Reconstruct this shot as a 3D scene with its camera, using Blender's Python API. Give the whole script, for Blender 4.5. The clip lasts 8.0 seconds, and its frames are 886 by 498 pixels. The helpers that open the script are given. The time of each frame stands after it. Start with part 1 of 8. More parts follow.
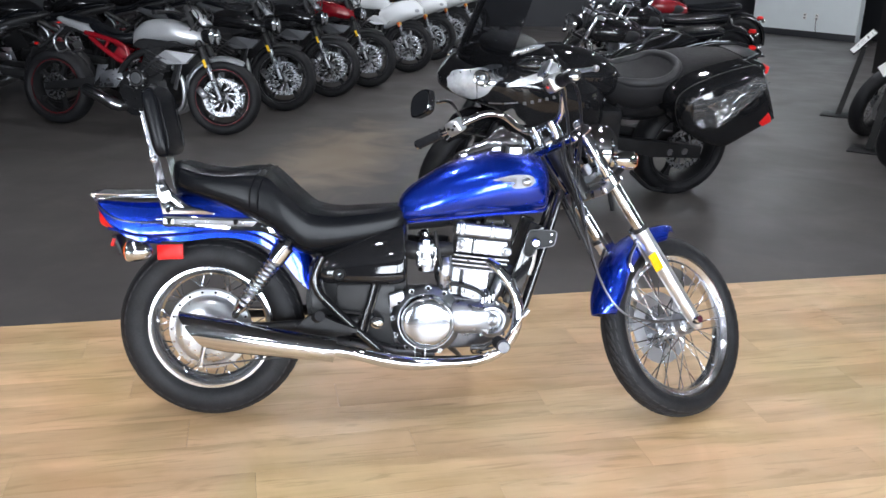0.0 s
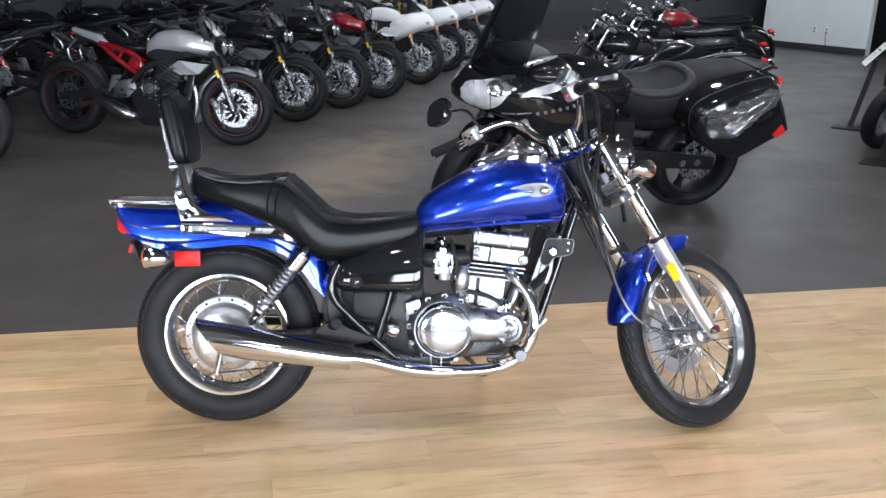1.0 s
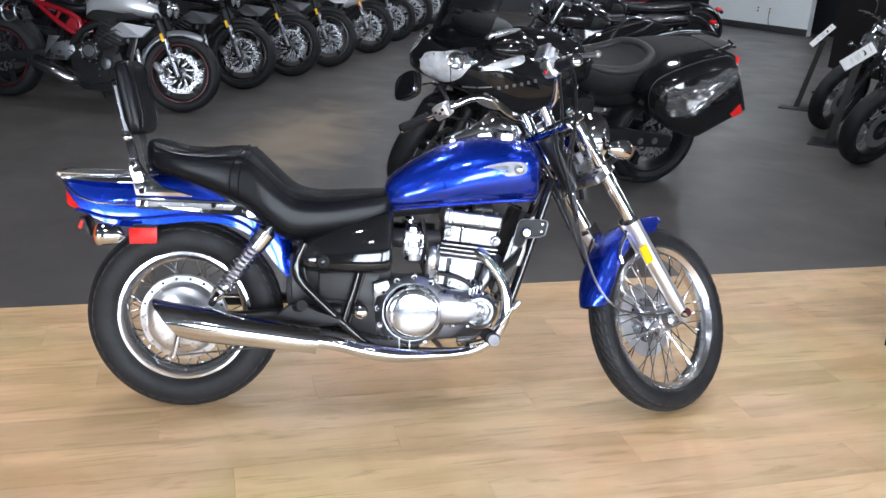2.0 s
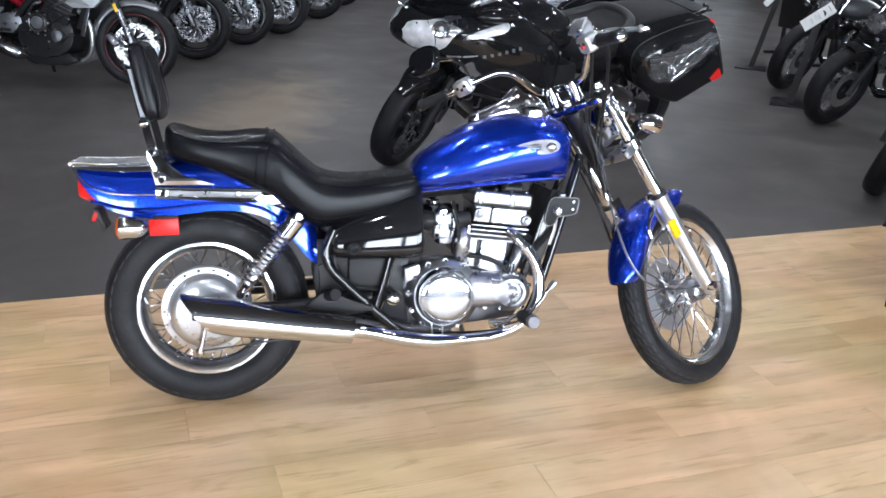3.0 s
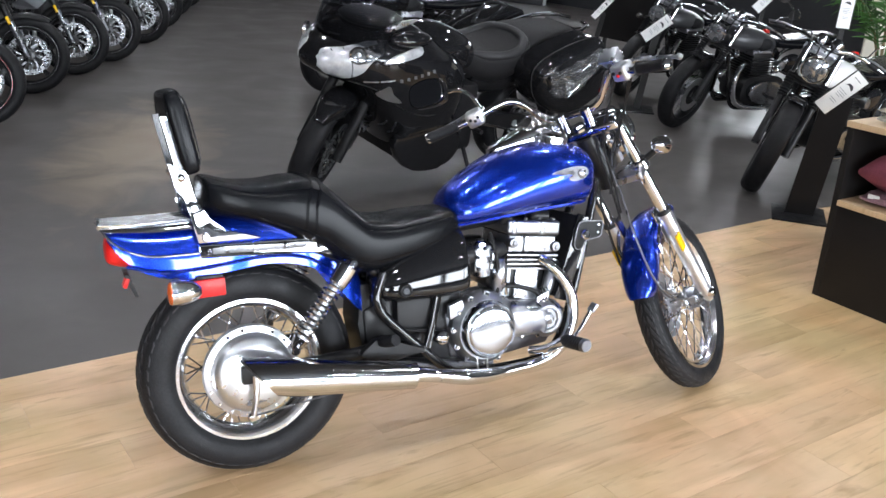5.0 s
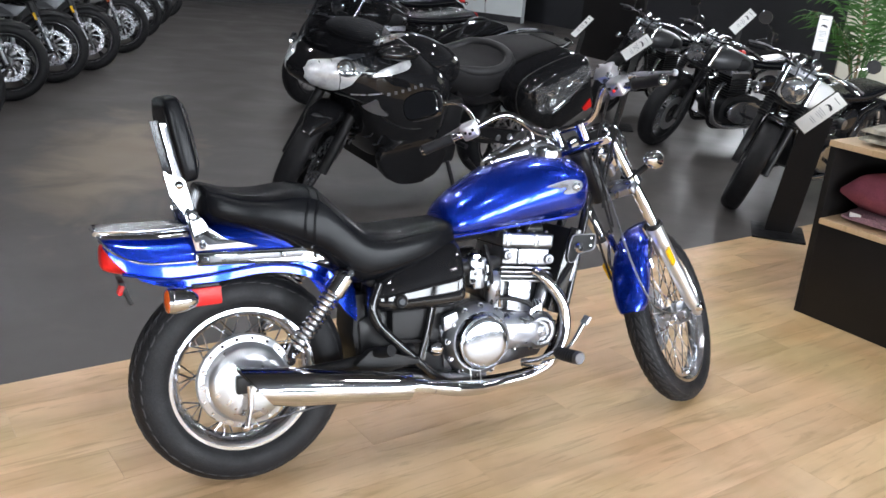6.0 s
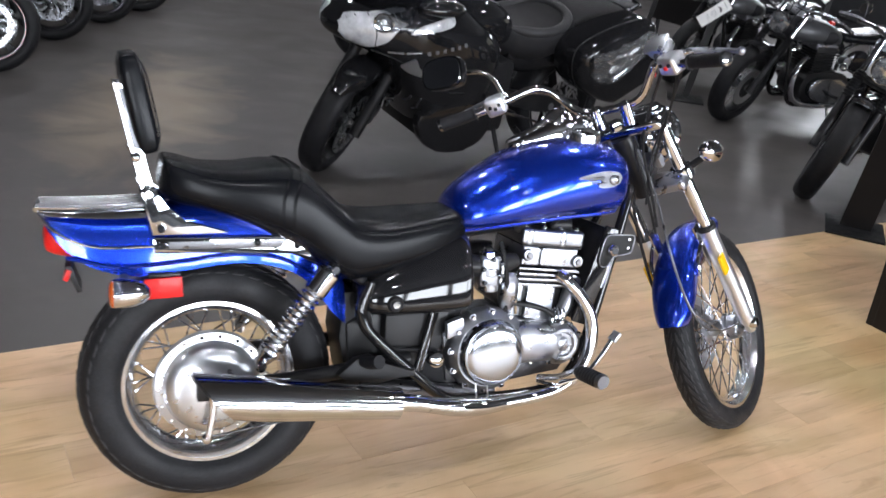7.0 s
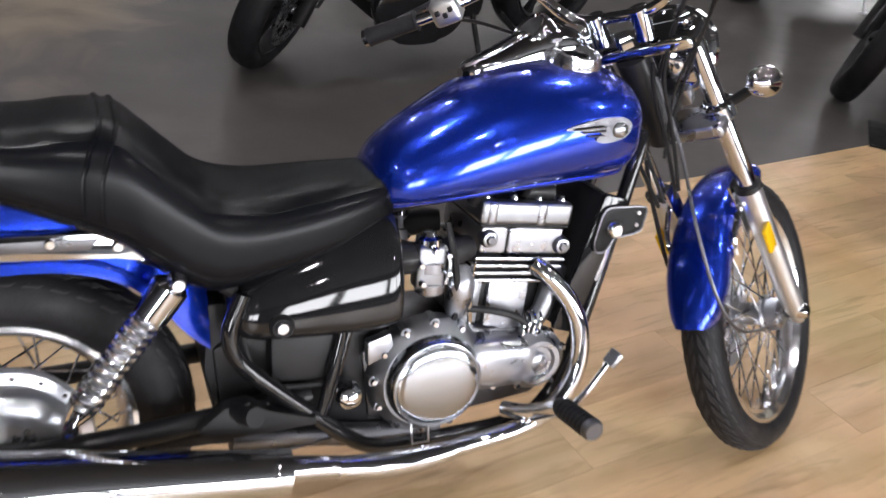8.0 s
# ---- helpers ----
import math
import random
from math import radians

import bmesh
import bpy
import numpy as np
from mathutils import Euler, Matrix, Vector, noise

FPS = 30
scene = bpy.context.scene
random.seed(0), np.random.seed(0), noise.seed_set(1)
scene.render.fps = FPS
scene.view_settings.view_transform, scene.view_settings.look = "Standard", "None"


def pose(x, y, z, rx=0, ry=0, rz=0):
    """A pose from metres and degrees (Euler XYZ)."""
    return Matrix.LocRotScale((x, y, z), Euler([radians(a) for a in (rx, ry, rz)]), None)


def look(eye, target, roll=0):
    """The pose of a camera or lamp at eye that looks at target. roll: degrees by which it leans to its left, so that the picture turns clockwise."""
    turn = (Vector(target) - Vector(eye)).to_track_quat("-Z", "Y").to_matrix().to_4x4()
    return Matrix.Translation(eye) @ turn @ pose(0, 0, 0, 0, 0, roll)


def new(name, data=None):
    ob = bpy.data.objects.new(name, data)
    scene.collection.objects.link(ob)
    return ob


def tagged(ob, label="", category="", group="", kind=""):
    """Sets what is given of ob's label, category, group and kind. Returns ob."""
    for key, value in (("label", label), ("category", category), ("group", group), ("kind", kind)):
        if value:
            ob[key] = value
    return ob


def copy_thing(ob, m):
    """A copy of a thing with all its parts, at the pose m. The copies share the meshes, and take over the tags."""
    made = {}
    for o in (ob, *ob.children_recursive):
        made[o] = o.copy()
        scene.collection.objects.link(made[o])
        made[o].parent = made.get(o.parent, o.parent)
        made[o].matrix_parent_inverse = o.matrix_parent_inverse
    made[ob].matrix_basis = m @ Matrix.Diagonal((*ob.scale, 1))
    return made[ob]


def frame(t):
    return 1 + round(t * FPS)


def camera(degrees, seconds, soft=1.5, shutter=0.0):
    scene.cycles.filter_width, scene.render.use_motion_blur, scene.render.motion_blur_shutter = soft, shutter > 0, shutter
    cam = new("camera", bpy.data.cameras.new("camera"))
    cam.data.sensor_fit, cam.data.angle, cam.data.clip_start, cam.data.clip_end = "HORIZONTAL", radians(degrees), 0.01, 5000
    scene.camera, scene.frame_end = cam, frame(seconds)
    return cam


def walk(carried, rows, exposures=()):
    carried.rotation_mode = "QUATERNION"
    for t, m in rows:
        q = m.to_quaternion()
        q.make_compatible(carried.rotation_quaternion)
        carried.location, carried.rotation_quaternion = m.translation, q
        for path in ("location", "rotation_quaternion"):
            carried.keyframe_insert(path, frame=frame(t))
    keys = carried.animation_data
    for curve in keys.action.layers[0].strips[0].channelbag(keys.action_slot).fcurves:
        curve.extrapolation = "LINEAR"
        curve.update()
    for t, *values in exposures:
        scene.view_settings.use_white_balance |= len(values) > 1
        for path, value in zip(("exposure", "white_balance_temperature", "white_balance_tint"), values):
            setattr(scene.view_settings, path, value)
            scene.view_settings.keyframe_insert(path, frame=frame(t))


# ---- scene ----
cam = camera(52.5, 8.0, shutter=0.4)
PATH = [
    (0, (0.379, 0.187, 1.541), (0.051, 2.05, 0.892), 1.4),
    (0.5, (0.382, 0.187, 1.536), (0.018, 2.044, 0.887), 1.4),
    (1, (0.349, 0.179, 1.526), (0.003, 2.048, 0.903), 1.5),
    (1.2, (0.327, 0.182, 1.526), (-0.003, 2.003, 0.913), 1.7),
    (1.5, (0.294, 0.199, 1.525), (0.03, 2.049, 0.814), 2.4),
    (1.7, (0.272, 0.222, 1.514), (0.042, 2.09, 0.836), 3.1),
    (2.8, (0.019, 0.347, 1.534), (-0.108, 2.208, 0.812), 3.8),
    (3, (-0.075, 0.326, 1.533), (-0.129, 2.18, 0.784), 3.4),
    (3.3, (-0.204, 0.298, 1.532), (-0.238, 2.103, 0.794), 3.5),
    (3.5, (-0.28, 0.294, 1.532), (-0.273, 2.158, 0.808), 3.7),
    (3.8, (-0.382, 0.342, 1.53), (-0.296, 2.171, 0.856), 4.3),
    (4, (-0.443, 0.386, 1.529), (-0.344, 2.247, 0.804), 5.0),
    (4.2, (-0.504, 0.405, 1.529), (-0.37, 2.226, 0.84), 5.5),
    (4.5, (-0.635, 0.416, 1.533), (-0.253, 2.254, 0.844), 4.6),
    (4.7, (-0.744, 0.431, 1.545), (-0.342, 2.26, 0.842), 3.6),
    (6, (-0.895, 0.441, 1.529), (-0.426, 2.269, 0.868), 4.8),
    (6.2, (-0.88, 0.46, 1.518), (-0.398, 2.222, 0.836), 5.1),
    (6.5, (-0.817, 0.542, 1.506), (-0.353, 2.329, 0.737), 5.7),
    (6.8, (-0.728, 0.682, 1.508), (-0.347, 2.452, 0.783), 6.6),
    (7, (-0.667, 0.803, 1.509), (-0.335, 2.62, 0.744), 6.9),
    (7.3, (-0.586, 1.016, 1.475), (-0.167, 2.721, 0.624), 7.9),
    (7.5, (-0.536, 1.171, 1.44), (-0.084, 2.911, 0.563), 8.7),
    (7.8, (-0.461, 1.413, 1.413), (-0.079, 3.076, 0.469), 8.5),
    (8, (-0.41, 1.577, 1.407), (-0.061, 3.261, 0.386), 7.8),
]
walk(cam, [(t, look(eye, target, roll)) for t, eye, target, roll in PATH], [(0, 0.20, 6500, 12), (1.5, 0.20, 6450, 12), (3, 0.20, 6300, 12), (4.5, 0.20, 6500, 12), (6, 0.08, 6650, 12), (7, 0.0, 6620, 14), (7.5, -0.05, 6850, 16), (8, -0.10, 7050, 17)])

# ---- world and light ----
world = bpy.data.worlds.new("sky")
scene.world = world
world.use_nodes = True
wn = world.node_tree.nodes
sky = wn.new("ShaderNodeTexSky")
sky.sky_type, sky.sun_disc = "NISHITA", False
sky.sun_elevation, sky.sun_rotation = radians(48), radians(200)
world.node_tree.links.new(sky.outputs[0], wn["Background"].inputs[0])
wn["Background"].inputs[1].default_value = 0.12

ROOM = Matrix.Rotation(radians(22.5), 4, "Z")     # the building's axes: a along the floor's seam, b across it
SEAM, HALL_B, FRONT_B, LEFT_A, RIGHT_A, HEIGHT = 3.712, 17.2, -7.5, -9.5, 11.6, 3.9
WINDOWS = [(-8.15, 2.05), (-5.9, 2.05), (-0.75, 2.05), (1.55, 2.05), (3.85, 2.05), (6.15, 2.05), (8.45, 2.05)]   # centre and width along a
SILL, HEAD = 0.72, 2.95


def area_lamp(name, m, sx, sy, watts, color=(1, 1, 1)):
    data = bpy.data.lights.new(name, "AREA")
    data.shape, data.size, data.size_y, data.energy, data.color = "RECTANGLE", sx, sy, watts, color
    ob = new(name, data)
    ob.matrix_world = m
    return ob


for wa, ww in WINDOWS:
    area_lamp("window_daylight", ROOM @ pose(wa, FRONT_B - 0.05, (SILL + HEAD) / 2, 90, 0, 0), ww - 0.1, HEAD - SILL - 0.1, 325, (0.83, 0.915, 1.0))
for wb in (6.0, 9.4):                                # added light from the side, out of view, lifts the floor on the right
    area_lamp("side_window_daylight", ROOM @ pose(RIGHT_A - 0.02, wb, 2.45, 90, 0, 90), 2.2, 1.4, 130, (0.88, 0.94, 1.0))

# ---- helpers for meshes ----


def thing(name, m, label, category, group="", kind=""):
    ob = new(name)
    ob.empty_display_size = 0.1
    ob.matrix_basis = m
    return tagged(ob, label, category, group, kind)


def part(name, bm, material, parent=None, label="", angle=38, m=None, fix=True):
    if fix:
        bmesh.ops.recalc_face_normals(bm, faces=bm.faces)
    if m is not None:
        bm.transform(m)
    me = bpy.data.meshes.new(name)
    bm.to_mesh(me)
    bm.free()
    me.polygons.foreach_set("use_smooth", [True] * len(me.polygons))
    me.set_sharp_from_angle(angle=radians(angle))
    me.materials.append(material)
    ob = new(name, me)
    ob.parent = parent
    return tagged(ob, label)


def again(ob, m, parent=None):
    """Another piece on the same mesh."""
    o = bpy.data.objects.new(ob.name.split(".")[0], ob.data)
    scene.collection.objects.link(o)
    o.parent = parent or ob.parent
    o.matrix_basis = m
    if "label" in ob:
        o["label"] = ob["label"]
    return o


def box(sx, sy, sz, m=None, bevel=0.0, seg=2, bm=None):
    bm = bm or bmesh.new()
    r = bmesh.ops.create_cube(bm, size=1, matrix=(m or Matrix()) @ Matrix.Diagonal((sx, sy, sz, 1)))
    if bevel:
        es = list({e for v in r["verts"] for e in v.link_edges})
        bmesh.ops.bevel(bm, geom=es, offset=bevel, segments=seg, affect="EDGES", profile=0.6)
    return bm


def boxat(x0, x1, y0, y1, z0, z1, bevel=0.0, bm=None, seg=2):
    return box(x1 - x0, y1 - y0, z1 - z0, pose((x0 + x1) / 2, (y0 + y1) / 2, (z0 + z1) / 2), bevel, seg, bm)


def smooth(pts, k=6, closed=False):
    """Catmull-Rom through rows of numbers."""
    p = [np.array(q, float) for q in pts]
    n, out = len(p), []
    for i in range(n if closed else n - 1):
        a, b = p[i], p[(i + 1) % n]
        pre = p[i - 1] if (i or closed) else 2 * a - b
        nxt = p[(i + 2) % n] if (i + 2 < n or closed) else 2 * b - a
        for j in range(k):
            t = j / k
            out.append(0.5 * (2 * a + (b - pre) * t + (2 * pre - 5 * a + 4 * b - nxt) * t * t + (3 * a - pre - 3 * b + nxt) * t ** 3))
    if not closed:
        out.append(p[-1])
    return out


def loft(rings, bm=None, cap=True, closed=False):
    bm = bm or bmesh.new()
    vs = [[bm.verts.new(tuple(map(float, q))) for q in r] for r in rings]
    n = len(vs[0])
    for i in range(len(vs) if closed else len(vs) - 1):
        a, b = vs[i], vs[(i + 1) % len(vs)]
        for j in range(n):
            bm.faces.new((a[j], a[(j + 1) % n], b[(j + 1) % n], b[j]))
    if cap and not closed:
        bm.faces.new(vs[0][::-1])
        bm.faces.new(vs[-1])
    return bm


def tube(pts, r, n=10, k=0, bm=None, cap=True, closed=False):
    """A round bar along points; k: steps of smoothing; r may be a list, one for each point."""
    if k:
        rs = r if isinstance(r, (list, tuple)) else [r] * len(pts)
        rows = smooth([(*p, q) for p, q in zip(pts, rs)], k, closed)
        pts, r = [w[:3] for w in rows], [w[3] for w in rows]
    pts = [Vector(p) for p in pts]
    rs = r if isinstance(r, (list, tuple)) else [r] * len(pts)
    rings, up = [], None
    for i, p in enumerate(pts):
        a = pts[i - 1] if (i or closed) else p
        b = pts[(i + 1) % len(pts)] if (i + 1 < len(pts) or closed) else p
        d = (b - a).normalized()
        if up is None:
            up = d.orthogonal().normalized()
        up = (up - d * up.dot(d)).normalized()
        s = d.cross(up)
        rings.append([p + (up * math.cos(2 * math.pi * j / n) + s * math.sin(2 * math.pi * j / n)) * rs[i] for j in range(n)])
    return loft(rings, bm, cap, closed)


def lathe(profile, n=32, m=None, bm=None, closed=False, arc=(0, 360), cap=True):
    """Turns rows of (radius, y) round the y axis."""
    bm = bm or bmesh.new()
    m = m or Matrix()
    full = arc[1] - arc[0] >= 360
    steps = n if full else n + 1
    rings = []
    for j in range(steps):
        w = radians(arc[0] + (arc[1] - arc[0]) * j / n)
        rings.append([bm.verts.new(m @ Vector((r * math.cos(w), y, r * math.sin(w)))) for r, y in profile])
    k = len(profile)
    for j in range(n):
        a, b = rings[j], rings[(j + 1) % steps]
        for i in range(k if closed else k - 1):
            f = (a[i], a[(i + 1) % k], b[(i + 1) % k], b[i])
            if len(set(f)) == 4:
                bm.faces.new(f)
    if cap and full and not closed:
        for i, s in ((0, 1), (k - 1, -1)):
            if profile[i][0] > 1e-6:
                bm.faces.new([r[i] for r in rings][::s])
    if cap and not full and closed:
        bm.faces.new(rings[0])
        bm.faces.new(rings[-1][::-1])
    return bm


def plate(poly, y0, y1, bm=None, bevel=0.0, m=None):
    """A flat piece: an outline in x and z, from y0 to y1."""
    own = bmesh.new()
    loft([[(x, y0, z) for x, z in poly], [(x, y1, z) for x, z in poly]], own)
    if bevel:
        bmesh.ops.bevel(own, geom=own.edges[:], offset=bevel, segments=2, affect="EDGES", profile=0.6)
    if m is not None:
        own.transform(m)
    if bm is None:
        return own
    tmp = bpy.data.meshes.new("tmp")
    own.to_mesh(tmp)
    own.free()
    bm.from_mesh(tmp)
    bpy.data.meshes.remove(tmp)
    return bm


def egg(cx, cy, cz, rx, ry, rz, bm=None, m=None, u=16, v=10):
    bm = bm or bmesh.new()
    bmesh.ops.create_uvsphere(bm, u_segments=u, v_segments=v, radius=1, matrix=(m or Matrix()) @ Matrix.Translation((cx, cy, cz)) @ Matrix.Diagonal((rx, ry, rz, 1)))
    return bm


def rod(p, q, r, n=10, bm=None):
    return tube([p, q], r, n, 0, bm)


def body_rings(keys, n=36, k=5, pu=2.2, pd=2.6, y=0.0):
    """Cross sections along x for a full shape; rows: x, widest height, half width, rise above it, drop below it."""
    rings = []
    for x, zc, w, hu, hd in smooth(keys, k):
        ring = []
        for j in range(n):
            a = 2 * math.pi * j / n
            c, s = math.cos(a), math.sin(a)
            p = pu if s >= 0 else pd
            ring.append((x, y + w * math.copysign(abs(c) ** (2 / p), c), zc + (hu if s >= 0 else hd) * math.copysign(abs(s) ** (2 / p), s)))
        rings.append(ring)
    return rings


def shell_rings(keys, n=14, k=5, thick=0.004, p=3.0):
    """Open-bottomed sections along x (a mudguard); rows: x, lower edge, top, half width."""
    rings = []
    for x, lo, hi, w in smooth(keys, k):
        out, inn = [], []
        for j in range(n + 1):
            a = math.pi * j / n
            c, s = math.cos(a), math.sin(a)
            fy, fz = math.copysign(abs(c) ** (2 / p), c), abs(s) ** (2 / p)
            out.append((x, w * fy, lo + (hi - lo) * fz))
            inn.append((x, (w - thick) * fy, lo + (hi - lo - thick) * fz))
        rings.append(out + inn[::-1])
    return rings


# ---- materials ----


def mat(name, color, rough=0.5, metal=0.0, coat=0.0, vary=0.0, scale=6.0, fine=0.0, bump=0.0, bscale=120.0, rvary=0.0, flake=0.0, glow=0.0, clear=0.0, each=0.0, spec=0.5):
    m = bpy.data.materials.new(name)
    m.use_nodes = True
    nt = m.node_tree
    b = nt.nodes["Principled BSDF"]
    b.inputs["Base Color"].default_value = (*color, 1)
    b.inputs["Roughness"].default_value, b.inputs["Metallic"].default_value = rough, metal
    b.inputs["Coat Weight"].default_value, b.inputs["Coat Roughness"].default_value = coat, 0.04
    b.inputs["Transmission Weight"].default_value = clear
    b.inputs["Specular IOR Level"].default_value = spec
    if glow:
        b.inputs["Emission Color"].default_value, b.inputs["Emission Strength"].default_value = (*color, 1), glow
    tc = nt.nodes.new("ShaderNodeTexCoord")

    def cloud(s, detail=5.0):
        q = nt.nodes.new("ShaderNodeTexNoise")
        q.inputs["Scale"].default_value, q.inputs["Detail"].default_value = s, detail
        nt.links.new(tc.outputs["Object"], q.inputs["Vector"])
        return q.outputs["Fac"]

    def ramp(src, lo, hi):
        q = nt.nodes.new("ShaderNodeMapRange")
        q.inputs["From Min"].default_value, q.inputs["From Max"].default_value = 0.3, 0.7
        q.inputs["To Min"].default_value, q.inputs["To Max"].default_value = lo, hi
        nt.links.new(src, q.inputs["Value"])
        return q.outputs[0]

    def scaled(src, fac):
        q = nt.nodes.new("ShaderNodeVectorMath")
        q.operation = "SCALE"
        if src is None:
            q.inputs[0].default_value = color
        else:
            nt.links.new(src, q.inputs[0])
        nt.links.new(fac, q.inputs["Scale"])
        return q.outputs[0]

    col = None
    if vary:
        col = scaled(col, ramp(cloud(scale), 1 - vary, 1 + vary))
    if fine:
        col = scaled(col, ramp(cloud(scale * 18, 3.0), 1 - fine, 1 + fine))
    if each:
        info = nt.nodes.new("ShaderNodeObjectInfo")
        q = nt.nodes.new("ShaderNodeMapRange")
        q.inputs["To Min"].default_value, q.inputs["To Max"].default_value = 1 - each, 1 + each
        nt.links.new(info.outputs["Random"], q.inputs["Value"])
        col = scaled(col, q.outputs[0])
    if flake:
        v = nt.nodes.new("ShaderNodeTexVoronoi")
        v.inputs["Scale"].default_value = 900
        nt.links.new(tc.outputs["Object"], v.inputs["Vector"])
        col = scaled(col, ramp(v.outputs["Distance"], 1 + flake, 1 - flake))
    if col is not None:
        nt.links.new(col, b.inputs["Base Color"])
    if rvary:
        nt.links.new(ramp(cloud(scale * 2.3), max(0.02, rough - rvary), rough + rvary), b.inputs["Roughness"])
    if bump:
        q = nt.nodes.new("ShaderNodeBump")
        q.inputs["Strength"].default_value, q.inputs["Distance"].default_value = bump, 0.002
        nt.links.new(cloud(bscale, 4.0), q.inputs["Height"])
        nt.links.new(q.outputs[0], b.inputs["Normal"])
    return m


BLUE = mat("blue_metallic_paint", (0.005, 0.044, 0.50), 0.25, 0.82, 1.0, flake=0.35, vary=0.04)
CHROME = mat("chrome", (0.68, 0.69, 0.72), 0.06, 1.0, rvary=0.03, scale=20)
ALU = mat("polished_aluminium", (0.38, 0.39, 0.42), 0.30, 1.0, vary=0.10, scale=14, rvary=0.06)
BRUSHED = mat("brushed_aluminium", (0.42, 0.435, 0.46), 0.17, 1.0, vary=0.06, scale=9, rvary=0.04)
CAST = mat("cast_aluminium", (0.30, 0.31, 0.33), 0.32, 1.0, vary=0.1, scale=16, bump=0.25, bscale=300)
RIMCHROME = mat("satin_chrome", (0.72, 0.73, 0.76), 0.20, 1.0, rvary=0.06, scale=16)
DRUMALU = mat("satin_drum_aluminium", (0.64, 0.66, 0.69), 0.30, 1.0, vary=0.06, scale=10, rvary=0.05)
STEEL = mat("fork_steel", (0.74, 0.75, 0.77), 0.36, 1.0, rvary=0.06, scale=10)
GLOSS = mat("black_gloss_paint", (0.009, 0.009, 0.010), 0.06, 0.0, 0.0, vary=0.15, scale=3)
SATIN = mat("black_satin_paint", (0.014, 0.014, 0.015), 0.36, 0.0, 0.04, vary=0.2, scale=12, rvary=0.08, spec=0.22)
PLASTIC = mat("black_plastic", (0.011, 0.011, 0.012), 0.5, vary=0.2, scale=10, bump=0.2, bscale=600, spec=0.35)
RUBBER = mat("tyre_rubber", (0.010, 0.010, 0.0115), 0.56, vary=0.3, scale=9, fine=0.2, bump=0.35, bscale=260, rvary=0.1, spec=0.27)
TREAD = mat("tyre_tread", (0.015, 0.015, 0.017), 0.65, vary=0.25, scale=14, fine=0.2, bump=0.5, bscale=220)
LEATHER = mat("black_vinyl", (0.0045, 0.005, 0.0065), 0.27, 0.0, 0.0, vary=0.12, scale=5, bump=0.03, bscale=500, spec=0.14)
SEATGREY = mat("grey_seat_vinyl", (0.011, 0.0105, 0.0115), 0.66, vary=0.15, scale=8, bump=0.4, bscale=500, spec=0.22)
BOLSTER = mat("charcoal_bolster_vinyl", (0.020, 0.0195, 0.021), 0.5, vary=0.12, scale=8, bump=0.2, bscale=500, spec=0.35)
RED = mat("red_lens", (0.66, 0.014, 0.012), 0.34, 0.0, 0.06, vary=0.1, scale=60, spec=0.3)
AMBER = mat("amber_lens", (0.55, 0.09, 0.014), 0.14, 0.0, 0.8, vary=0.1, scale=60)
YELLOW = mat("yellow_reflector", (0.85, 0.50, 0.01), 0.25, 0.0, 0.6, vary=0.08, scale=80)
DARKSTEEL = mat("dark_steel", (0.16, 0.16, 0.17), 0.35, 1.0, vary=0.2, scale=14, rvary=0.1)
MIRROR = mat("mirror_glass", (0.85, 0.86, 0.88), 0.02, 1.0)
# darkened to put the crankcase's shade into the colour; also badge and starter cover
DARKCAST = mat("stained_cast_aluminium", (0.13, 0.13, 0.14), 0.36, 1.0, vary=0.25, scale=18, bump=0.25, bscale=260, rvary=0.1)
GREYPLASTIC = mat("dark_grey_plastic", (0.010, 0.0105, 0.0115), 0.42, vary=0.12, scale=14, spec=0.2)
DISC = mat("brake_disc_steel", (0.40, 0.41, 0.43), 0.30, 1.0, vary=0.2, scale=30, rvary=0.1)

# ---- the hall ----


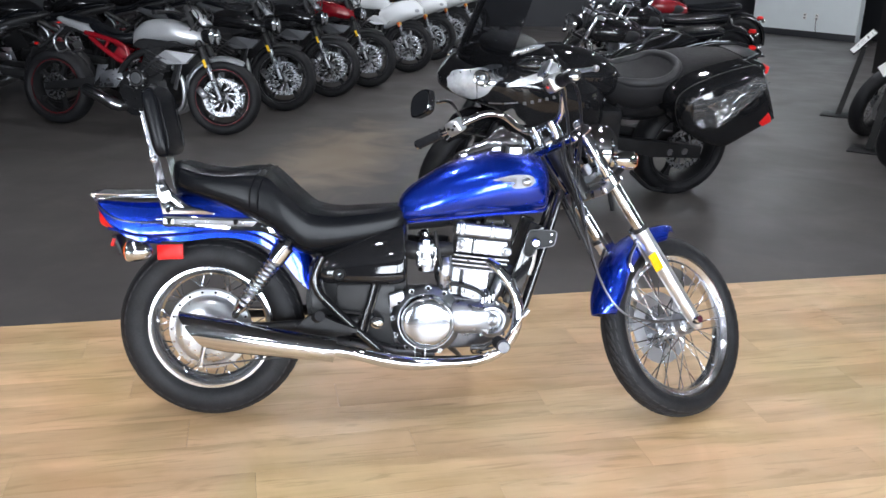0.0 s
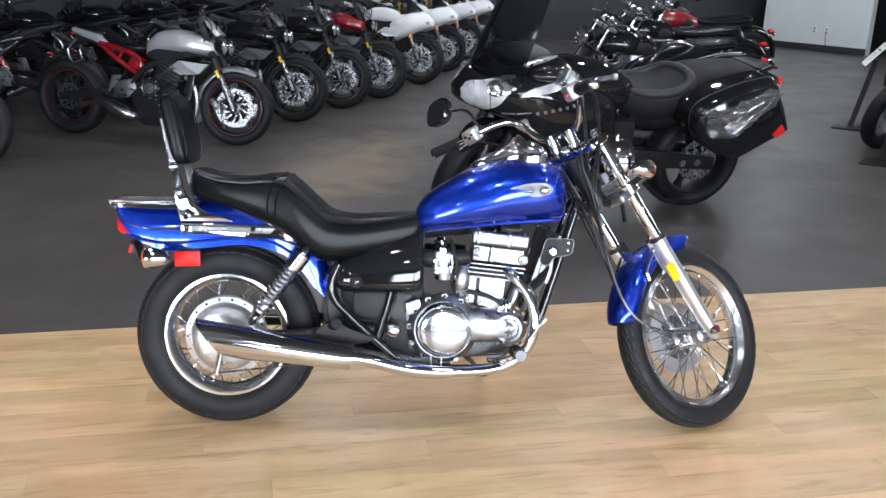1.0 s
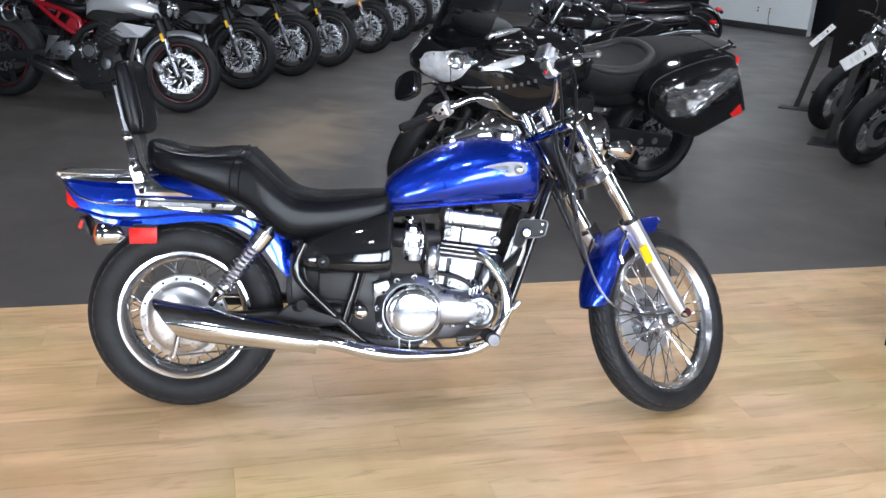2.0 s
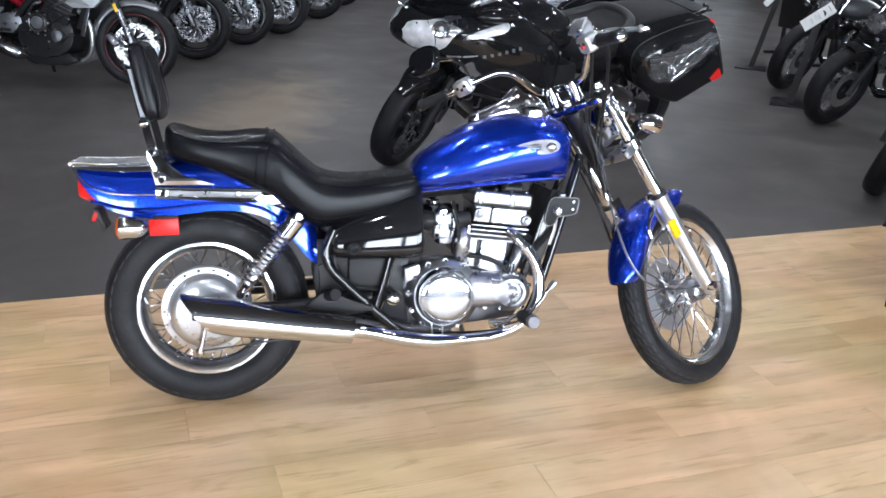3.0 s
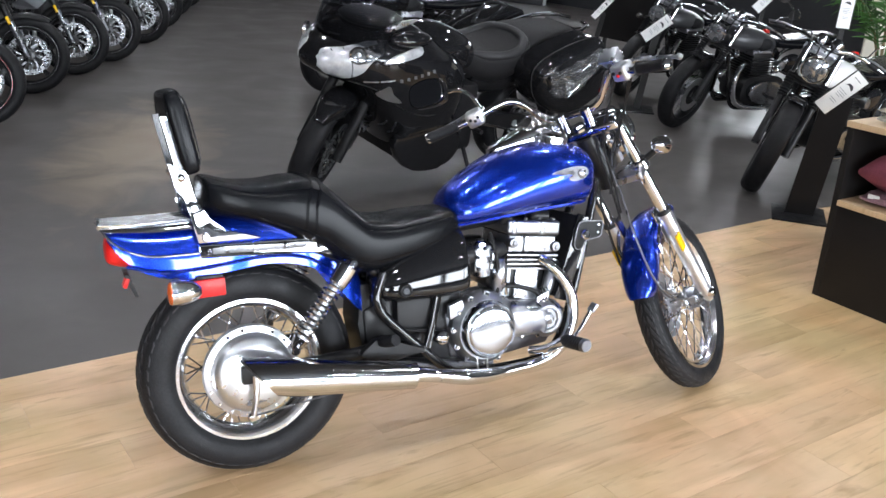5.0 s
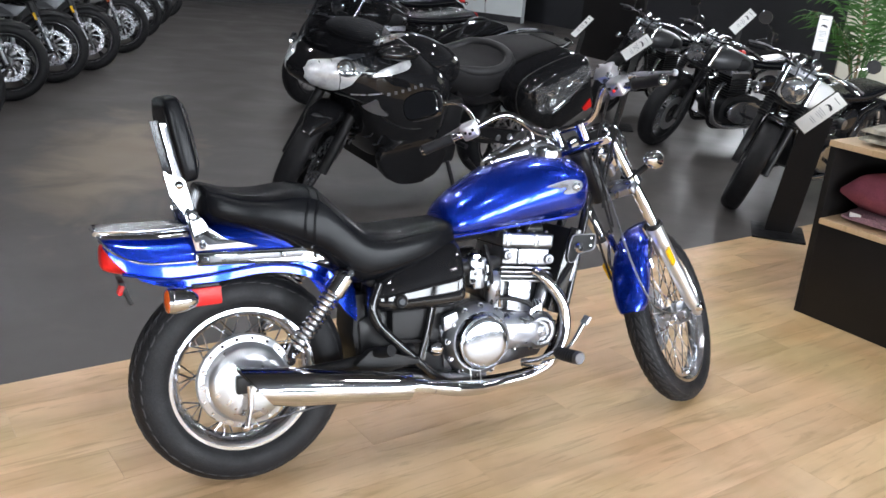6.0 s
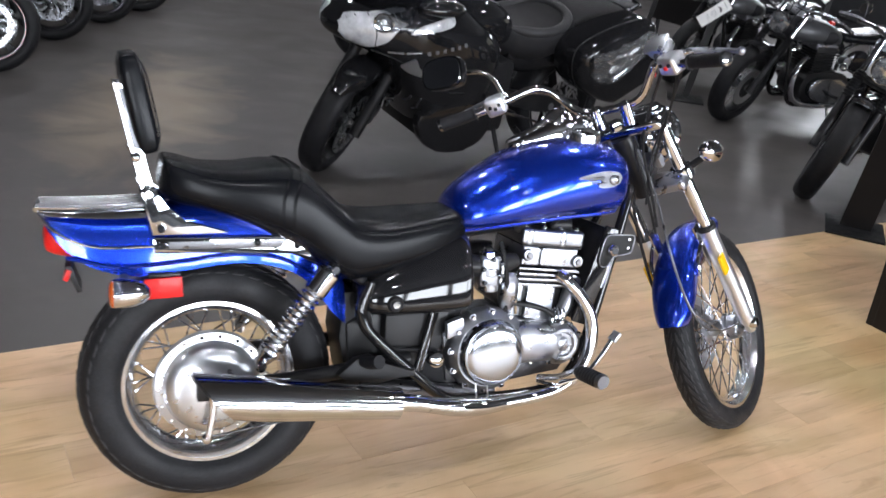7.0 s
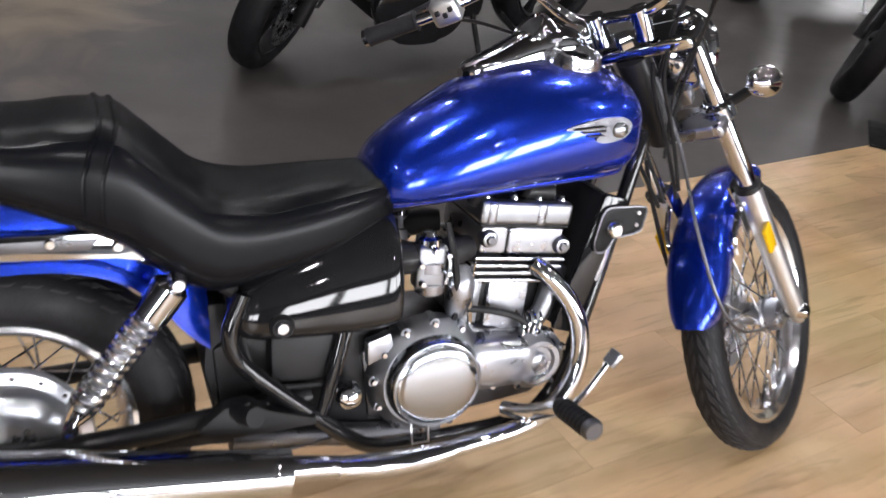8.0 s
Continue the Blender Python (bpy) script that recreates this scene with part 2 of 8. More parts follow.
def plank_material(name, light, dark, streak, rough, each, clouds=False):
    """Printed wood: long grain along x, cathedral streaks, a few knots; every plank differs."""
    m = mat(name, light, rough)
    nt = m.node_tree
    b = nt.nodes["Principled BSDF"]
    tc = nt.nodes.new("ShaderNodeTexCoord")
    info = nt.nodes.new("ShaderNodeObjectInfo")
    isl = nt.nodes.new("ShaderNodeNewGeometry")
    both = nt.nodes.new("ShaderNodeMath")
    both.operation = "ADD"
    nt.links.new(info.outputs["Random"], both.inputs[0])
    nt.links.new(isl.outputs["Random Per Island"], both.inputs[1])
    own = nt.nodes.new("ShaderNodeMath")
    own.operation = "FRACT"
    nt.links.new(both.outputs[0], own.inputs[0])
    sh = nt.nodes.new("ShaderNodeVectorMath")
    sh.operation = "MULTIPLY_ADD"
    sh.inputs[1].default_value = (37.0, 11.0, 5.0)
    nt.links.new(own.outputs[0], sh.inputs[0])
    nt.links.new(tc.outputs["Object"], sh.inputs[2])

    def grain(sx, sy, detail, lo, hi, distort=0.0):
        mp = nt.nodes.new("ShaderNodeMapping")
        mp.inputs["Scale"].default_value = (sx, sy, 1)
        nt.links.new(sh.outputs[0], mp.inputs["Vector"])
        q = nt.nodes.new("ShaderNodeTexNoise")
        q.inputs["Scale"].default_value, q.inputs["Detail"].default_value, q.inputs["Distortion"].default_value = 1.0, detail, distort
        nt.links.new(mp.outputs[0], q.inputs["Vector"])
        r = nt.nodes.new("ShaderNodeMapRange")
        r.inputs["From Min"].default_value, r.inputs["From Max"].default_value = lo, hi
        nt.links.new(q.outputs["Fac"], r.inputs["Value"])
        return r.outputs[0]

    def blend(fac, a, c):
        q = nt.nodes.new("ShaderNodeMix")
        q.data_type = "RGBA"
        nt.links.new(fac, q.inputs["Factor"])
        for sock, v in ((q.inputs["A"], a), (q.inputs["B"], c)):
            if isinstance(v, tuple):
                sock.default_value = (*v, 1)
            else:
                nt.links.new(v, sock)
        return q.outputs["Result"]

    col = blend(grain(1.0, 6.0, 4.0, 0.36, 0.66, 0.8), light, dark)
    col = blend(grain(2.0, 15.0, 6.0, 0.57, 0.86, 2.4), col, streak)
    col = blend(grain(3.0, 52.0, 4.0, 0.58, 0.98, 1.0), col, streak)
    if clouds:                                          # broad yellowish and pinkish areas over many planks
        pos = nt.nodes.new("ShaderNodeNewGeometry")
        for sc_, off_, tint in ((0.9, 0.0, (0.86, 0.92, 0.78)), (1.3, 7.0, (1.06, 0.95, 0.92)), (3.5, 3.0, (0.88, 0.84, 0.78))):
            mv = nt.nodes.new("ShaderNodeVectorMath")
            mv.inputs[1].default_value = (off_, off_, 0.0)
            nt.links.new(pos.outputs["Position"], mv.inputs[0])
            cn = nt.nodes.new("ShaderNodeTexNoise")
            cn.inputs["Scale"].default_value, cn.inputs["Detail"].default_value, cn.inputs["Distortion"].default_value = sc_, 5.0, 0.8
            nt.links.new(mv.outputs[0], cn.inputs["Vector"])
            cr_ = nt.nodes.new("ShaderNodeMapRange")
            cr_.inputs["From Min"].default_value, cr_.inputs["From Max"].default_value, cr_.inputs["To Max"].default_value = 0.45, 0.68, 0.85
            nt.links.new(cn.outputs["Fac"], cr_.inputs["Value"])
            mu = nt.nodes.new("ShaderNodeMix")
            mu.data_type, mu.blend_type = "RGBA", "MULTIPLY"
            nt.links.new(cr_.outputs[0], mu.inputs["Factor"])
            nt.links.new(col, mu.inputs["A"])
            mu.inputs["B"].default_value = (*tint, 1)
            col = mu.outputs["Result"]
    sc = nt.nodes.new("ShaderNodeVectorMath")
    sc.operation = "SCALE"
    rr = nt.nodes.new("ShaderNodeMapRange")
    rr.inputs["To Min"].default_value, rr.inputs["To Max"].default_value = 1 - each, 1 + each
    nt.links.new(own.outputs[0], rr.inputs["Value"])
    nt.links.new(col, sc.inputs[0])
    nt.links.new(rr.outputs[0], sc.inputs["Scale"])
    nt.links.new(sc.outputs[0], b.inputs["Base Color"])
    bp = nt.nodes.new("ShaderNodeBump")
    bp.inputs["Strength"].default_value, bp.inputs["Distance"].default_value = 0.12, 0.001
    nt.links.new(grain(5.0, 110.0, 3.0, 0.3, 0.7), bp.inputs["Height"])
    nt.links.new(bp.outputs[0], b.inputs["Normal"])
    ro = nt.nodes.new("ShaderNodeMapRange")
    ro.inputs["To Min"].default_value, ro.inputs["To Max"].default_value = rough - 0.06, rough + 0.1
    nt.links.new(grain(0.9, 2.1, 3.0, 0.3, 0.7), ro.inputs["Value"])
    nt.links.new(ro.outputs[0], b.inputs["Roughness"])
    return m


TAN_PATCH_AT = (-1.55, 6.55, 0.0)
WOOD = plank_material("oak_vinyl_plank", (0.75, 0.530, 0.322), (0.565, 0.380, 0.210), (0.38, 0.235, 0.118), 0.36, 0.075, clouds=True)


def concrete_material(name, base, pale, dark, rough):
    """A smooth stained floor: broad clouds, small mottling and one large tan patch in the aisle."""
    m = mat(name, base, rough, spec=0.36)
    nt = m.node_tree
    b = nt.nodes["Principled BSDF"]
    geo = nt.nodes.new("ShaderNodeNewGeometry")

    def cloud(scale, detail, lo, hi, distort=0.0, top=1.0):
        q = nt.nodes.new("ShaderNodeTexNoise")
        q.inputs["Scale"].default_value, q.inputs["Detail"].default_value, q.inputs["Distortion"].default_value = scale, detail, distort
        nt.links.new(geo.outputs["Position"], q.inputs["Vector"])
        r = nt.nodes.new("ShaderNodeMapRange")
        r.inputs["From Min"].default_value, r.inputs["From Max"].default_value, r.inputs["To Max"].default_value = lo, hi, top
        nt.links.new(q.outputs["Fac"], r.inputs["Value"])
        return r.outputs[0]

    def blend(fac, a, c):
        q = nt.nodes.new("ShaderNodeMix")
        q.data_type = "RGBA"
        nt.links.new(fac, q.inputs["Factor"])
        for sock, v in ((q.inputs["A"], a), (q.inputs["B"], c)):
            if isinstance(v, tuple):
                sock.default_value = (*v, 1)
            else:
                nt.links.new(v, sock)
        return q.outputs["Result"]

    col = blend(cloud(0.8, 6.0, 0.35, 0.70, 0.8, 0.8), base, dark)
    col = blend(cloud(2.6, 7.0, 0.50, 0.78, 1.0, 0.55), col, pale)
    col = blend(cloud(14.0, 4.0, 0.45, 0.75, 0.4, 0.30), col, dark)
    off = nt.nodes.new("ShaderNodeVectorMath")
    off.operation = "SUBTRACT"
    off.inputs[1].default_value = TAN_PATCH_AT
    nt.links.new(geo.outputs["Position"], off.inputs[0])
    ell = nt.nodes.new("ShaderNodeVectorMath")
    ell.operation = "MULTIPLY"
    ell.inputs[1].default_value = (1.9, 0.62, 0.0)
    nt.links.new(off.outputs[0], ell.inputs[0])
    ln = nt.nodes.new("ShaderNodeVectorMath")
    ln.operation = "LENGTH"
    nt.links.new(ell.outputs[0], ln.inputs[0])
    q2 = nt.nodes.new("ShaderNodeTexNoise")
    q2.inputs["Scale"].default_value, q2.inputs["Detail"].default_value, q2.inputs["Distortion"].default_value = 1.5, 7.0, 1.2
    nt.links.new(geo.outputs["Position"], q2.inputs["Vector"])
    add = nt.nodes.new("ShaderNodeMath")
    add.operation = "MULTIPLY_ADD"
    add.inputs[1].default_value = 2.2
    nt.links.new(q2.outputs["Fac"], add.inputs[0])
    nt.links.new(ln.outputs["Value"], add.inputs[2])
    r2 = nt.nodes.new("ShaderNodeMapRange")
    r2.inputs["From Min"].default_value, r2.inputs["From Max"].default_value, r2.inputs["To Min"].default_value, r2.inputs["To Max"].default_value = 1.35, 2.15, 0.85, 0.0
    nt.links.new(add.outputs[0], r2.inputs["Value"])
    col = blend(r2.outputs[0], col, (0.29, 0.232, 0.172))
    nt.links.new(col, b.inputs["Base Color"])
    nt.links.new(cloud(1.7, 5.0, 0.2, 0.8, 0.5, 1.0), (ro := nt.nodes.new("ShaderNodeMapRange")).inputs["Value"])
    ro.inputs["To Min"].default_value, ro.inputs["To Max"].default_value = rough - 0.08, rough + 0.10
    nt.links.new(ro.outputs[0], b.inputs["Roughness"])
    return m


DARKFLOOR = concrete_material("stained_dark_floor", (0.092, 0.084, 0.080), (0.132, 0.118, 0.107), (0.075, 0.068, 0.065), 0.38)
UNDER = mat("floor_adhesive", (0.16, 0.115, 0.07), 0.8, vary=0.2, scale=5)
WHITEWALL = mat("pale_wall_paint", (0.76, 0.81, 0.82), 0.6, vary=0.04, scale=1.5, bump=0.1, bscale=80)
BEIGEWALL = mat("beige_wall_paint", (0.62, 0.58, 0.47), 0.6, vary=0.06, scale=1.5, bump=0.1, bscale=80)
DARKWALL = mat("dark_wall_paint", (0.030, 0.031, 0.036), 0.6, vary=0.12, scale=1.5, bump=0.1, bscale=80)
FRONTWALL = mat("front_wall_paint", (0.045, 0.044, 0.043), 0.7, vary=0.06, scale=1.2)
CEILING = mat("ceiling_paint", (0.035, 0.035, 0.036), 0.85, vary=0.06, scale=2)
FRAME = mat("window_frame_metal", (0.04, 0.04, 0.042), 0.4, 0.5, vary=0.1)
GLASS = mat("window_glass", (0.95, 0.97, 0.97), 0.02, clear=1.0)
ASPHALT = mat("car_park_asphalt", (0.06, 0.06, 0.06), 0.9, vary=0.25, scale=0.5, fine=0.2)
LAMP = mat("lamp_diffuser", (0.89, 0.935, 1.0), 0.4, glow=265.0)
DAY = mat("daylight_backdrop", (0.86, 0.95, 0.86), 0.8, vary=0.15, scale=4, glow=1.3)
WHITEPLASTIC = mat("white_plastic", (0.78, 0.78, 0.76), 0.4, vary=0.04)


# matt dark floor out of view, added to shape reflections in the chrome
UNSEENFLOOR = mat("dark_carpet", (0.030, 0.030, 0.032), 1.0, vary=0.2, scale=3, fine=0.2, bump=0.6, bscale=200, spec=0.1)
WOOD_END = -1.5


def slab(name, a0, a1, b0, b1, z0, z1, material, label, category):
    return tagged(part(name, boxat(a0, a1, b0, b1, z0, z1), material, m=ROOM), label, category, kind="structure")


slab("floor_dark", LEFT_A, RIGHT_A, SEAM, HALL_B, -0.2, 0.0, DARKFLOOR, "smooth dark grey-brown stained floor with a soft sheen", "floor")
slab("floor_entry", LEFT_A, RIGHT_A, FRONT_B, WOOD_END, -0.2, -0.002, UNSEENFLOOR, "dark carpet along the window front", "carpet")
wood_floor = slab("floor_wood", LEFT_A, RIGHT_A, WOOD_END, SEAM, -0.2, -0.006, UNDER, "light oak vinyl plank floor", "floor")
slab("ceiling", LEFT_A, RIGHT_A, FRONT_B, HALL_B, HEIGHT, HEIGHT + 0.2, CEILING, "plain grey painted ceiling", "ceiling")
slab("wall_north", LEFT_A, RIGHT_A, HALL_B, HALL_B + 0.2, 0, HEIGHT, DARKWALL, "dark blue-grey painted back wall", "wall")
slab("wall_west", LEFT_A - 0.2, LEFT_A, FRONT_B, HALL_B, 0, HEIGHT, DARKWALL, "dark blue-grey painted side wall", "wall")
# side wall with openings for the two added windows
bm = bmesh.new()
for q in ((FRONT_B, HALL_B, 0, 1.75), (FRONT_B, HALL_B, 3.15, HEIGHT), (FRONT_B, 4.9, 1.75, 3.15), (7.1, 8.3, 1.75, 3.15), (10.5, HALL_B, 1.75, 3.15)):
    boxat(RIGHT_A, RIGHT_A + 0.2, q[0], q[1], q[2], q[3], 0, bm)
tagged(part("wall_east", bm, DARKWALL, m=ROOM), "dark blue-grey painted side wall with two windows", "wall", kind="structure")

# the window front behind the camera
bm = bmesh.new()
boxat(LEFT_A, RIGHT_A, FRONT_B - 0.2, FRONT_B, 0, SILL, 0, bm)
boxat(LEFT_A, RIGHT_A, FRONT_B - 0.2, FRONT_B, HEAD, HEIGHT, 0, bm)
edges = [LEFT_A] + [v for a, w in WINDOWS for v in (a - w / 2, a + w / 2)] + [RIGHT_A]
for a0, a1 in zip(edges[::2], edges[1::2]):
    boxat(a0, a1, FRONT_B - 0.2, FRONT_B, SILL, HEAD, 0, bm)
tagged(part("wall_south", bm, FRONTWALL, m=ROOM), "painted wall with a row of large windows", "wall", kind="structure")
for i, (wa, ww) in enumerate(WINDOWS):
    bm = bmesh.new()
    x0, x1 = wa - ww / 2, wa + ww / 2
    for q in ((x0, x0 + 0.06, SILL, HEAD), (x1 - 0.06, x1, SILL, HEAD), (x0 + 0.06, x1 - 0.06, SILL, SILL + 0.06), (x0 + 0.06, x1 - 0.06, HEAD - 0.06, HEAD)):
        boxat(q[0], q[1], FRONT_B - 0.17, FRONT_B - 0.09, q[2], q[3], 0.004, bm)
    win = tagged(part("window_%d" % (i + 1), bm, FRAME, m=ROOM), "large dark metal framed shop window", "window", kind="structure")
    pane = part("pane", boxat(x0 + 0.06, x1 - 0.06, FRONT_B - 0.135, FRONT_B - 0.127, SILL + 0.06, HEAD - 0.06), GLASS, win, m=ROOM)
    pane.visible_shadow = False
# unseen windows, added to go with the extra side lamps
for i, wb in enumerate((6.0, 9.4)):
    bm = bmesh.new()
    for q in ((wb - 1.1, wb - 1.04, 1.75, 3.15), (wb + 1.04, wb + 1.1, 1.75, 3.15), (wb - 1.04, wb + 1.04, 1.75, 1.81), (wb - 1.04, wb + 1.04, 3.09, 3.15)):
        boxat(RIGHT_A + 0.08, RIGHT_A + 0.16, q[0], q[1], q[2], q[3], 0.004, bm)
    win = tagged(part("window_%d" % (i + 8), bm, FRAME, m=ROOM), "dark metal framed side window", "window", kind="structure")
    pane = part("pane", boxat(RIGHT_A + 0.115, RIGHT_A + 0.123, wb - 1.04, wb + 1.04, 1.81, 3.09), GLASS, win, m=ROOM)
    pane.visible_shadow = False
tagged(part("ground", boxat(-400, 400, -400, 400, -0.30, -0.21), ASPHALT, m=ROOM), "grey asphalt outside the windows", "ground", kind="structure")

# pale partition at the far end, with two sockets and a dark skirting
PALE = pose(3.112, 18.873, 0, 0, 0, -41.8)
tagged(part("wall_pale", boxat(-0.05, 2.06, 0, 0.15, 0.0, 3.4), WHITEWALL, m=PALE), "pale blue-white painted partition wall", "wall", kind="structure")
tagged(part("baseboard", boxat(-0.05, 2.06, -0.012, 0, 0, 0.12, 0.003), DARKWALL, m=PALE), "dark skirting board", "skirting", kind="structure")
for u in (1.03, 1.27):
    sock = tagged(part("wall_socket", boxat(u - 0.036, u + 0.036, -0.008, 0, 0.32, 0.435, 0.003), WHITEPLASTIC, m=PALE), "small white wall socket plate", "socket")
    for zz in (0.35, 0.405):
        part("outlet", boxat(u - 0.016, u + 0.016, -0.010, -0.006, zz - 0.012, zz + 0.012, 0.002), PLASTIC, sock, m=PALE)
tagged(part("power_lead", tube([PALE @ Vector((1.27, -0.02, 0.36)), PALE @ Vector((1.31, -0.05, 0.14)), PALE @ Vector((1.45, -0.06, 0.02)), PALE @ Vector((1.78, -0.08, 0.012))], 0.006, 6, 4), PLASTIC), "thin black power lead hanging to the floor", "cable")

# beige wall with a window on the east side
BEI = pose(5.90, 9.55, 0, 0, 0, -31)
bm = bmesh.new()
for q in ((0.0, 0.50, 0, 2.8), (0.82, 2.2, 0, 2.8), (0.50, 0.82, 0, 0.75), (0.50, 0.82, 2.4, 2.8)):
    boxat(q[0], q[1], 0, 0.15, q[2], q[3], 0, bm)
tagged(part("wall_beige", bm, BEIGEWALL, m=BEI), "beige painted wall behind the palm", "wall", kind="structure")
bm = bmesh.new()
for q in ((0.50, 0.53, 0.75, 2.4), (0.79, 0.82, 0.75, 2.4), (0.53, 0.79, 0.75, 0.79), (0.53, 0.79, 2.36, 2.4)):
    boxat(q[0], q[1], 0.03, 0.10, q[2], q[3], 0.003, bm)
slim = tagged(part("window_7", bm, WHITEPLASTIC, m=BEI), "slim white framed window full of daylight", "window", kind="structure")
part("pane", boxat(0.53, 0.79, 0.06, 0.066, 0.79, 2.36), GLASS, slim, m=BEI)
tagged(part("backdrop", boxat(0.45, 0.87, 0.152, 0.16, 0.7, 2.45), DAY, m=BEI), "bright daylight outside the slim window", "backdrop", kind="structure")

# ceiling lamps, in rows
lamp0 = None
for i in range(5):
    for j in range(5):
        if i < 2 and j > 2 or i == 0 and j == 2:
            continue
        m = ROOM @ pose(-6.2 + 3.0 * i if j < 3 else 1.1 + 2.75 * (i - 2), -2.4 + 3.4 * j, HEIGHT)
        if lamp0 is None:
            lamp0 = thing("ceiling_lamp", m, "round recessed white ceiling downlight", "lamp", "ceiling lamps")
            part("ring", lathe([(0.13, -0.03), (0.15, -0.02), (0.15, 0.0), (0.12, 0.0), (0.11, -0.02)], 28, Matrix.Rotation(radians(90), 4, "X"), closed=True), WHITEPLASTIC, lamp0)
            part("diffuser", lathe([(0.0, -0.016), (0.115, -0.016), (0.115, -0.004)], 28, Matrix.Rotation(radians(90), 4, "X")), LAMP, lamp0)
        else:
            copy_thing(lamp0, m)
# three more lamps out of view, added to lighten the pale far wall
for la, lb in ((3.4, 14.3), (6.4, 14.3), (9.4, 14.3)):
    copy_thing(lamp0, ROOM @ pose(la, lb, HEIGHT))

# ---- the blue cruiser ----
# its own axes: x ahead, y to its left, z up, from the rear tyre's footprint; it leans on its side stand
CRUISER = pose(-0.855, 2.736, 0, 0, 0, 12.97) @ pose(0, 0, 0, -10.3, 0, 0)
RAKE, LOCK = 32.64, 35.2
# the steered parts: x ahead of the steering axis, y left, z up along it
STEER = pose(1.738, 0, -0.0137) @ Matrix.Rotation(radians(-RAKE), 4, "Y") @ Matrix.Rotation(radians(LOCK), 4, "Z")


def tyre_profile(R, rim, half, flat=0.72):
    """A closed outline of radius and y, with a rounded tread."""
    rows = []
    for j in range(13):
        a = -90 + 180 * j / 12
        c, s = math.cos(radians(a)), math.sin(radians(a))
        rows.append((rim + (R - rim) * (0.30 + 0.70 * abs(c) ** flat), half * math.copysign(abs(s) ** 0.85, s)))
    rows = [(rim - 0.004, -half * 0.62), (rim + (R - rim) * 0.12, -half * 0.86)] + rows + [(rim + (R - rim) * 0.12, half * 0.86), (rim - 0.004, half * 0.62)]
    return rows


def tread_cuts(parent, R, rim, half, n, at):
    """Raised blocks round the tread: four shapes, each repeated round the wheel."""
    for side in (-1, 1):
        for y0, y1, sk in ((0.12, 0.45, 0.10), (0.52, 0.86, 0.16)):
            ring = []
            for rr in (0.0, 0.004):
                for (yy, dw) in ((y0, 0.0), (y1, sk), (y1, sk + 0.55 / n * 6.28), (y0, 0.55 / n * 6.28)):
                    f = yy * side
                    c = math.sqrt(max(0.0, 1 - abs(f) ** 2.35))
                    r = R - 0.002 + rr - (1 - c ** 0.72) * (R - rim) * 0.70
                    ring.append(Vector((r * math.cos(dw), f * half, r * math.sin(dw))))
            one = part("tread_block", loft([ring[:4], ring[4:]]), TREAD, parent)
            one.matrix_basis = at
            for i in range(1, n):
                again(one, at @ Matrix.Rotation(2 * math.pi * i / n, 4, "Y"))


def spoke_set(parent, hub_r, hub_y, rim_r, n, at, r=0.0022, singly=True):
    """Crossed wire spokes from hub to rim."""
    one = None
    bmj = bmesh.new()
    for i in range(n):
        side = 1 if i % 2 else -1
        a = 2 * math.pi * i / n
        swing = radians(38) * (1 if (i // 2) % 2 else -1)
        p = Vector((hub_r * math.cos(a + swing), side * hub_y, hub_r * math.sin(a + swing)))
        q = Vector((rim_r * math.cos(a), side * 0.006, rim_r * math.sin(a)))
        if not singly:
            rod(p, q, r, 5, bmj)
            continue
        d = q - p
        m = at @ Matrix.Translation(p) @ d.to_track_quat("Z", "Y").to_matrix().to_4x4() @ Matrix.Diagonal((1, 1, d.length, 1))
        if one is None:
            one = part("spoke", rod((0, 0, 0), (0, 0, 1), r, 6), CHROME, parent)
            one.matrix_basis = m
        else:
            again(one, m)
    if singly:
        bmj.free()
    else:
        part("spokes", bmj, CHROME, parent, m=at)


def wire_wheel(parent, name, R, half, rim, at, n=40, hub_r=0.045, hub_y=0.035, singly=True, rim_mat=None, tread=0):
    """Tyre, stepped chrome rim, hub and spokes round the y axis."""
    w = part(name, lathe(tyre_profile(R, rim, half), 72, closed=True), RUBBER, parent, "black tyre on a spoked chrome rim", m=at)
    if tread:
        tread_cuts(w, R, rim, half, tread, at)
    hw = half * 0.66
    prof = [(rim + 0.002, -hw), (rim + 0.004, -hw - 0.004), (rim - 0.006, -hw - 0.005), (rim - 0.012, -hw + 0.002), (rim - 0.018, -hw + 0.010), (rim - 0.026, -0.02), (rim - 0.030, 0),
            (rim - 0.026, 0.02), (rim - 0.018, hw - 0.010), (rim - 0.012, hw - 0.002), (rim - 0.006, hw + 0.005), (rim + 0.004, hw + 0.004), (rim + 0.002, hw), (rim - 0.014, 0.02), (rim - 0.014, -0.02)]
    part("rim", lathe(prof, 64, closed=True), rim_mat or RIMCHROME, w, "satin chrome rim", m=at)
    part("hub", lathe([(0.012, -hub_y - 0.02), (0.022, -hub_y - 0.02), (hub_r, -hub_y - 0.004), (hub_r, -hub_y + 0.004), (hub_r * 0.6, -hub_y + 0.012), (hub_r * 0.6, hub_y - 0.012), (hub_r, hub_y - 0.004), (hub_r, hub_y + 0.004), (0.022, hub_y + 0.02), (0.012, hub_y + 0.02)], 28), ALU, w, m=at)
    spoke_set(w, hub_r - 0.004, hub_y, rim - 0.026, n, at, singly=singly)
    return w


def bolt(bm, x, y, z, r=0.008, h=0.006):
    """A round bolt head facing the right side."""
    return lathe([(0.0, -h), (r * 0.7, -h), (r, -h * 0.5), (r, 0.004)], 12, pose(x, y, z), bm)


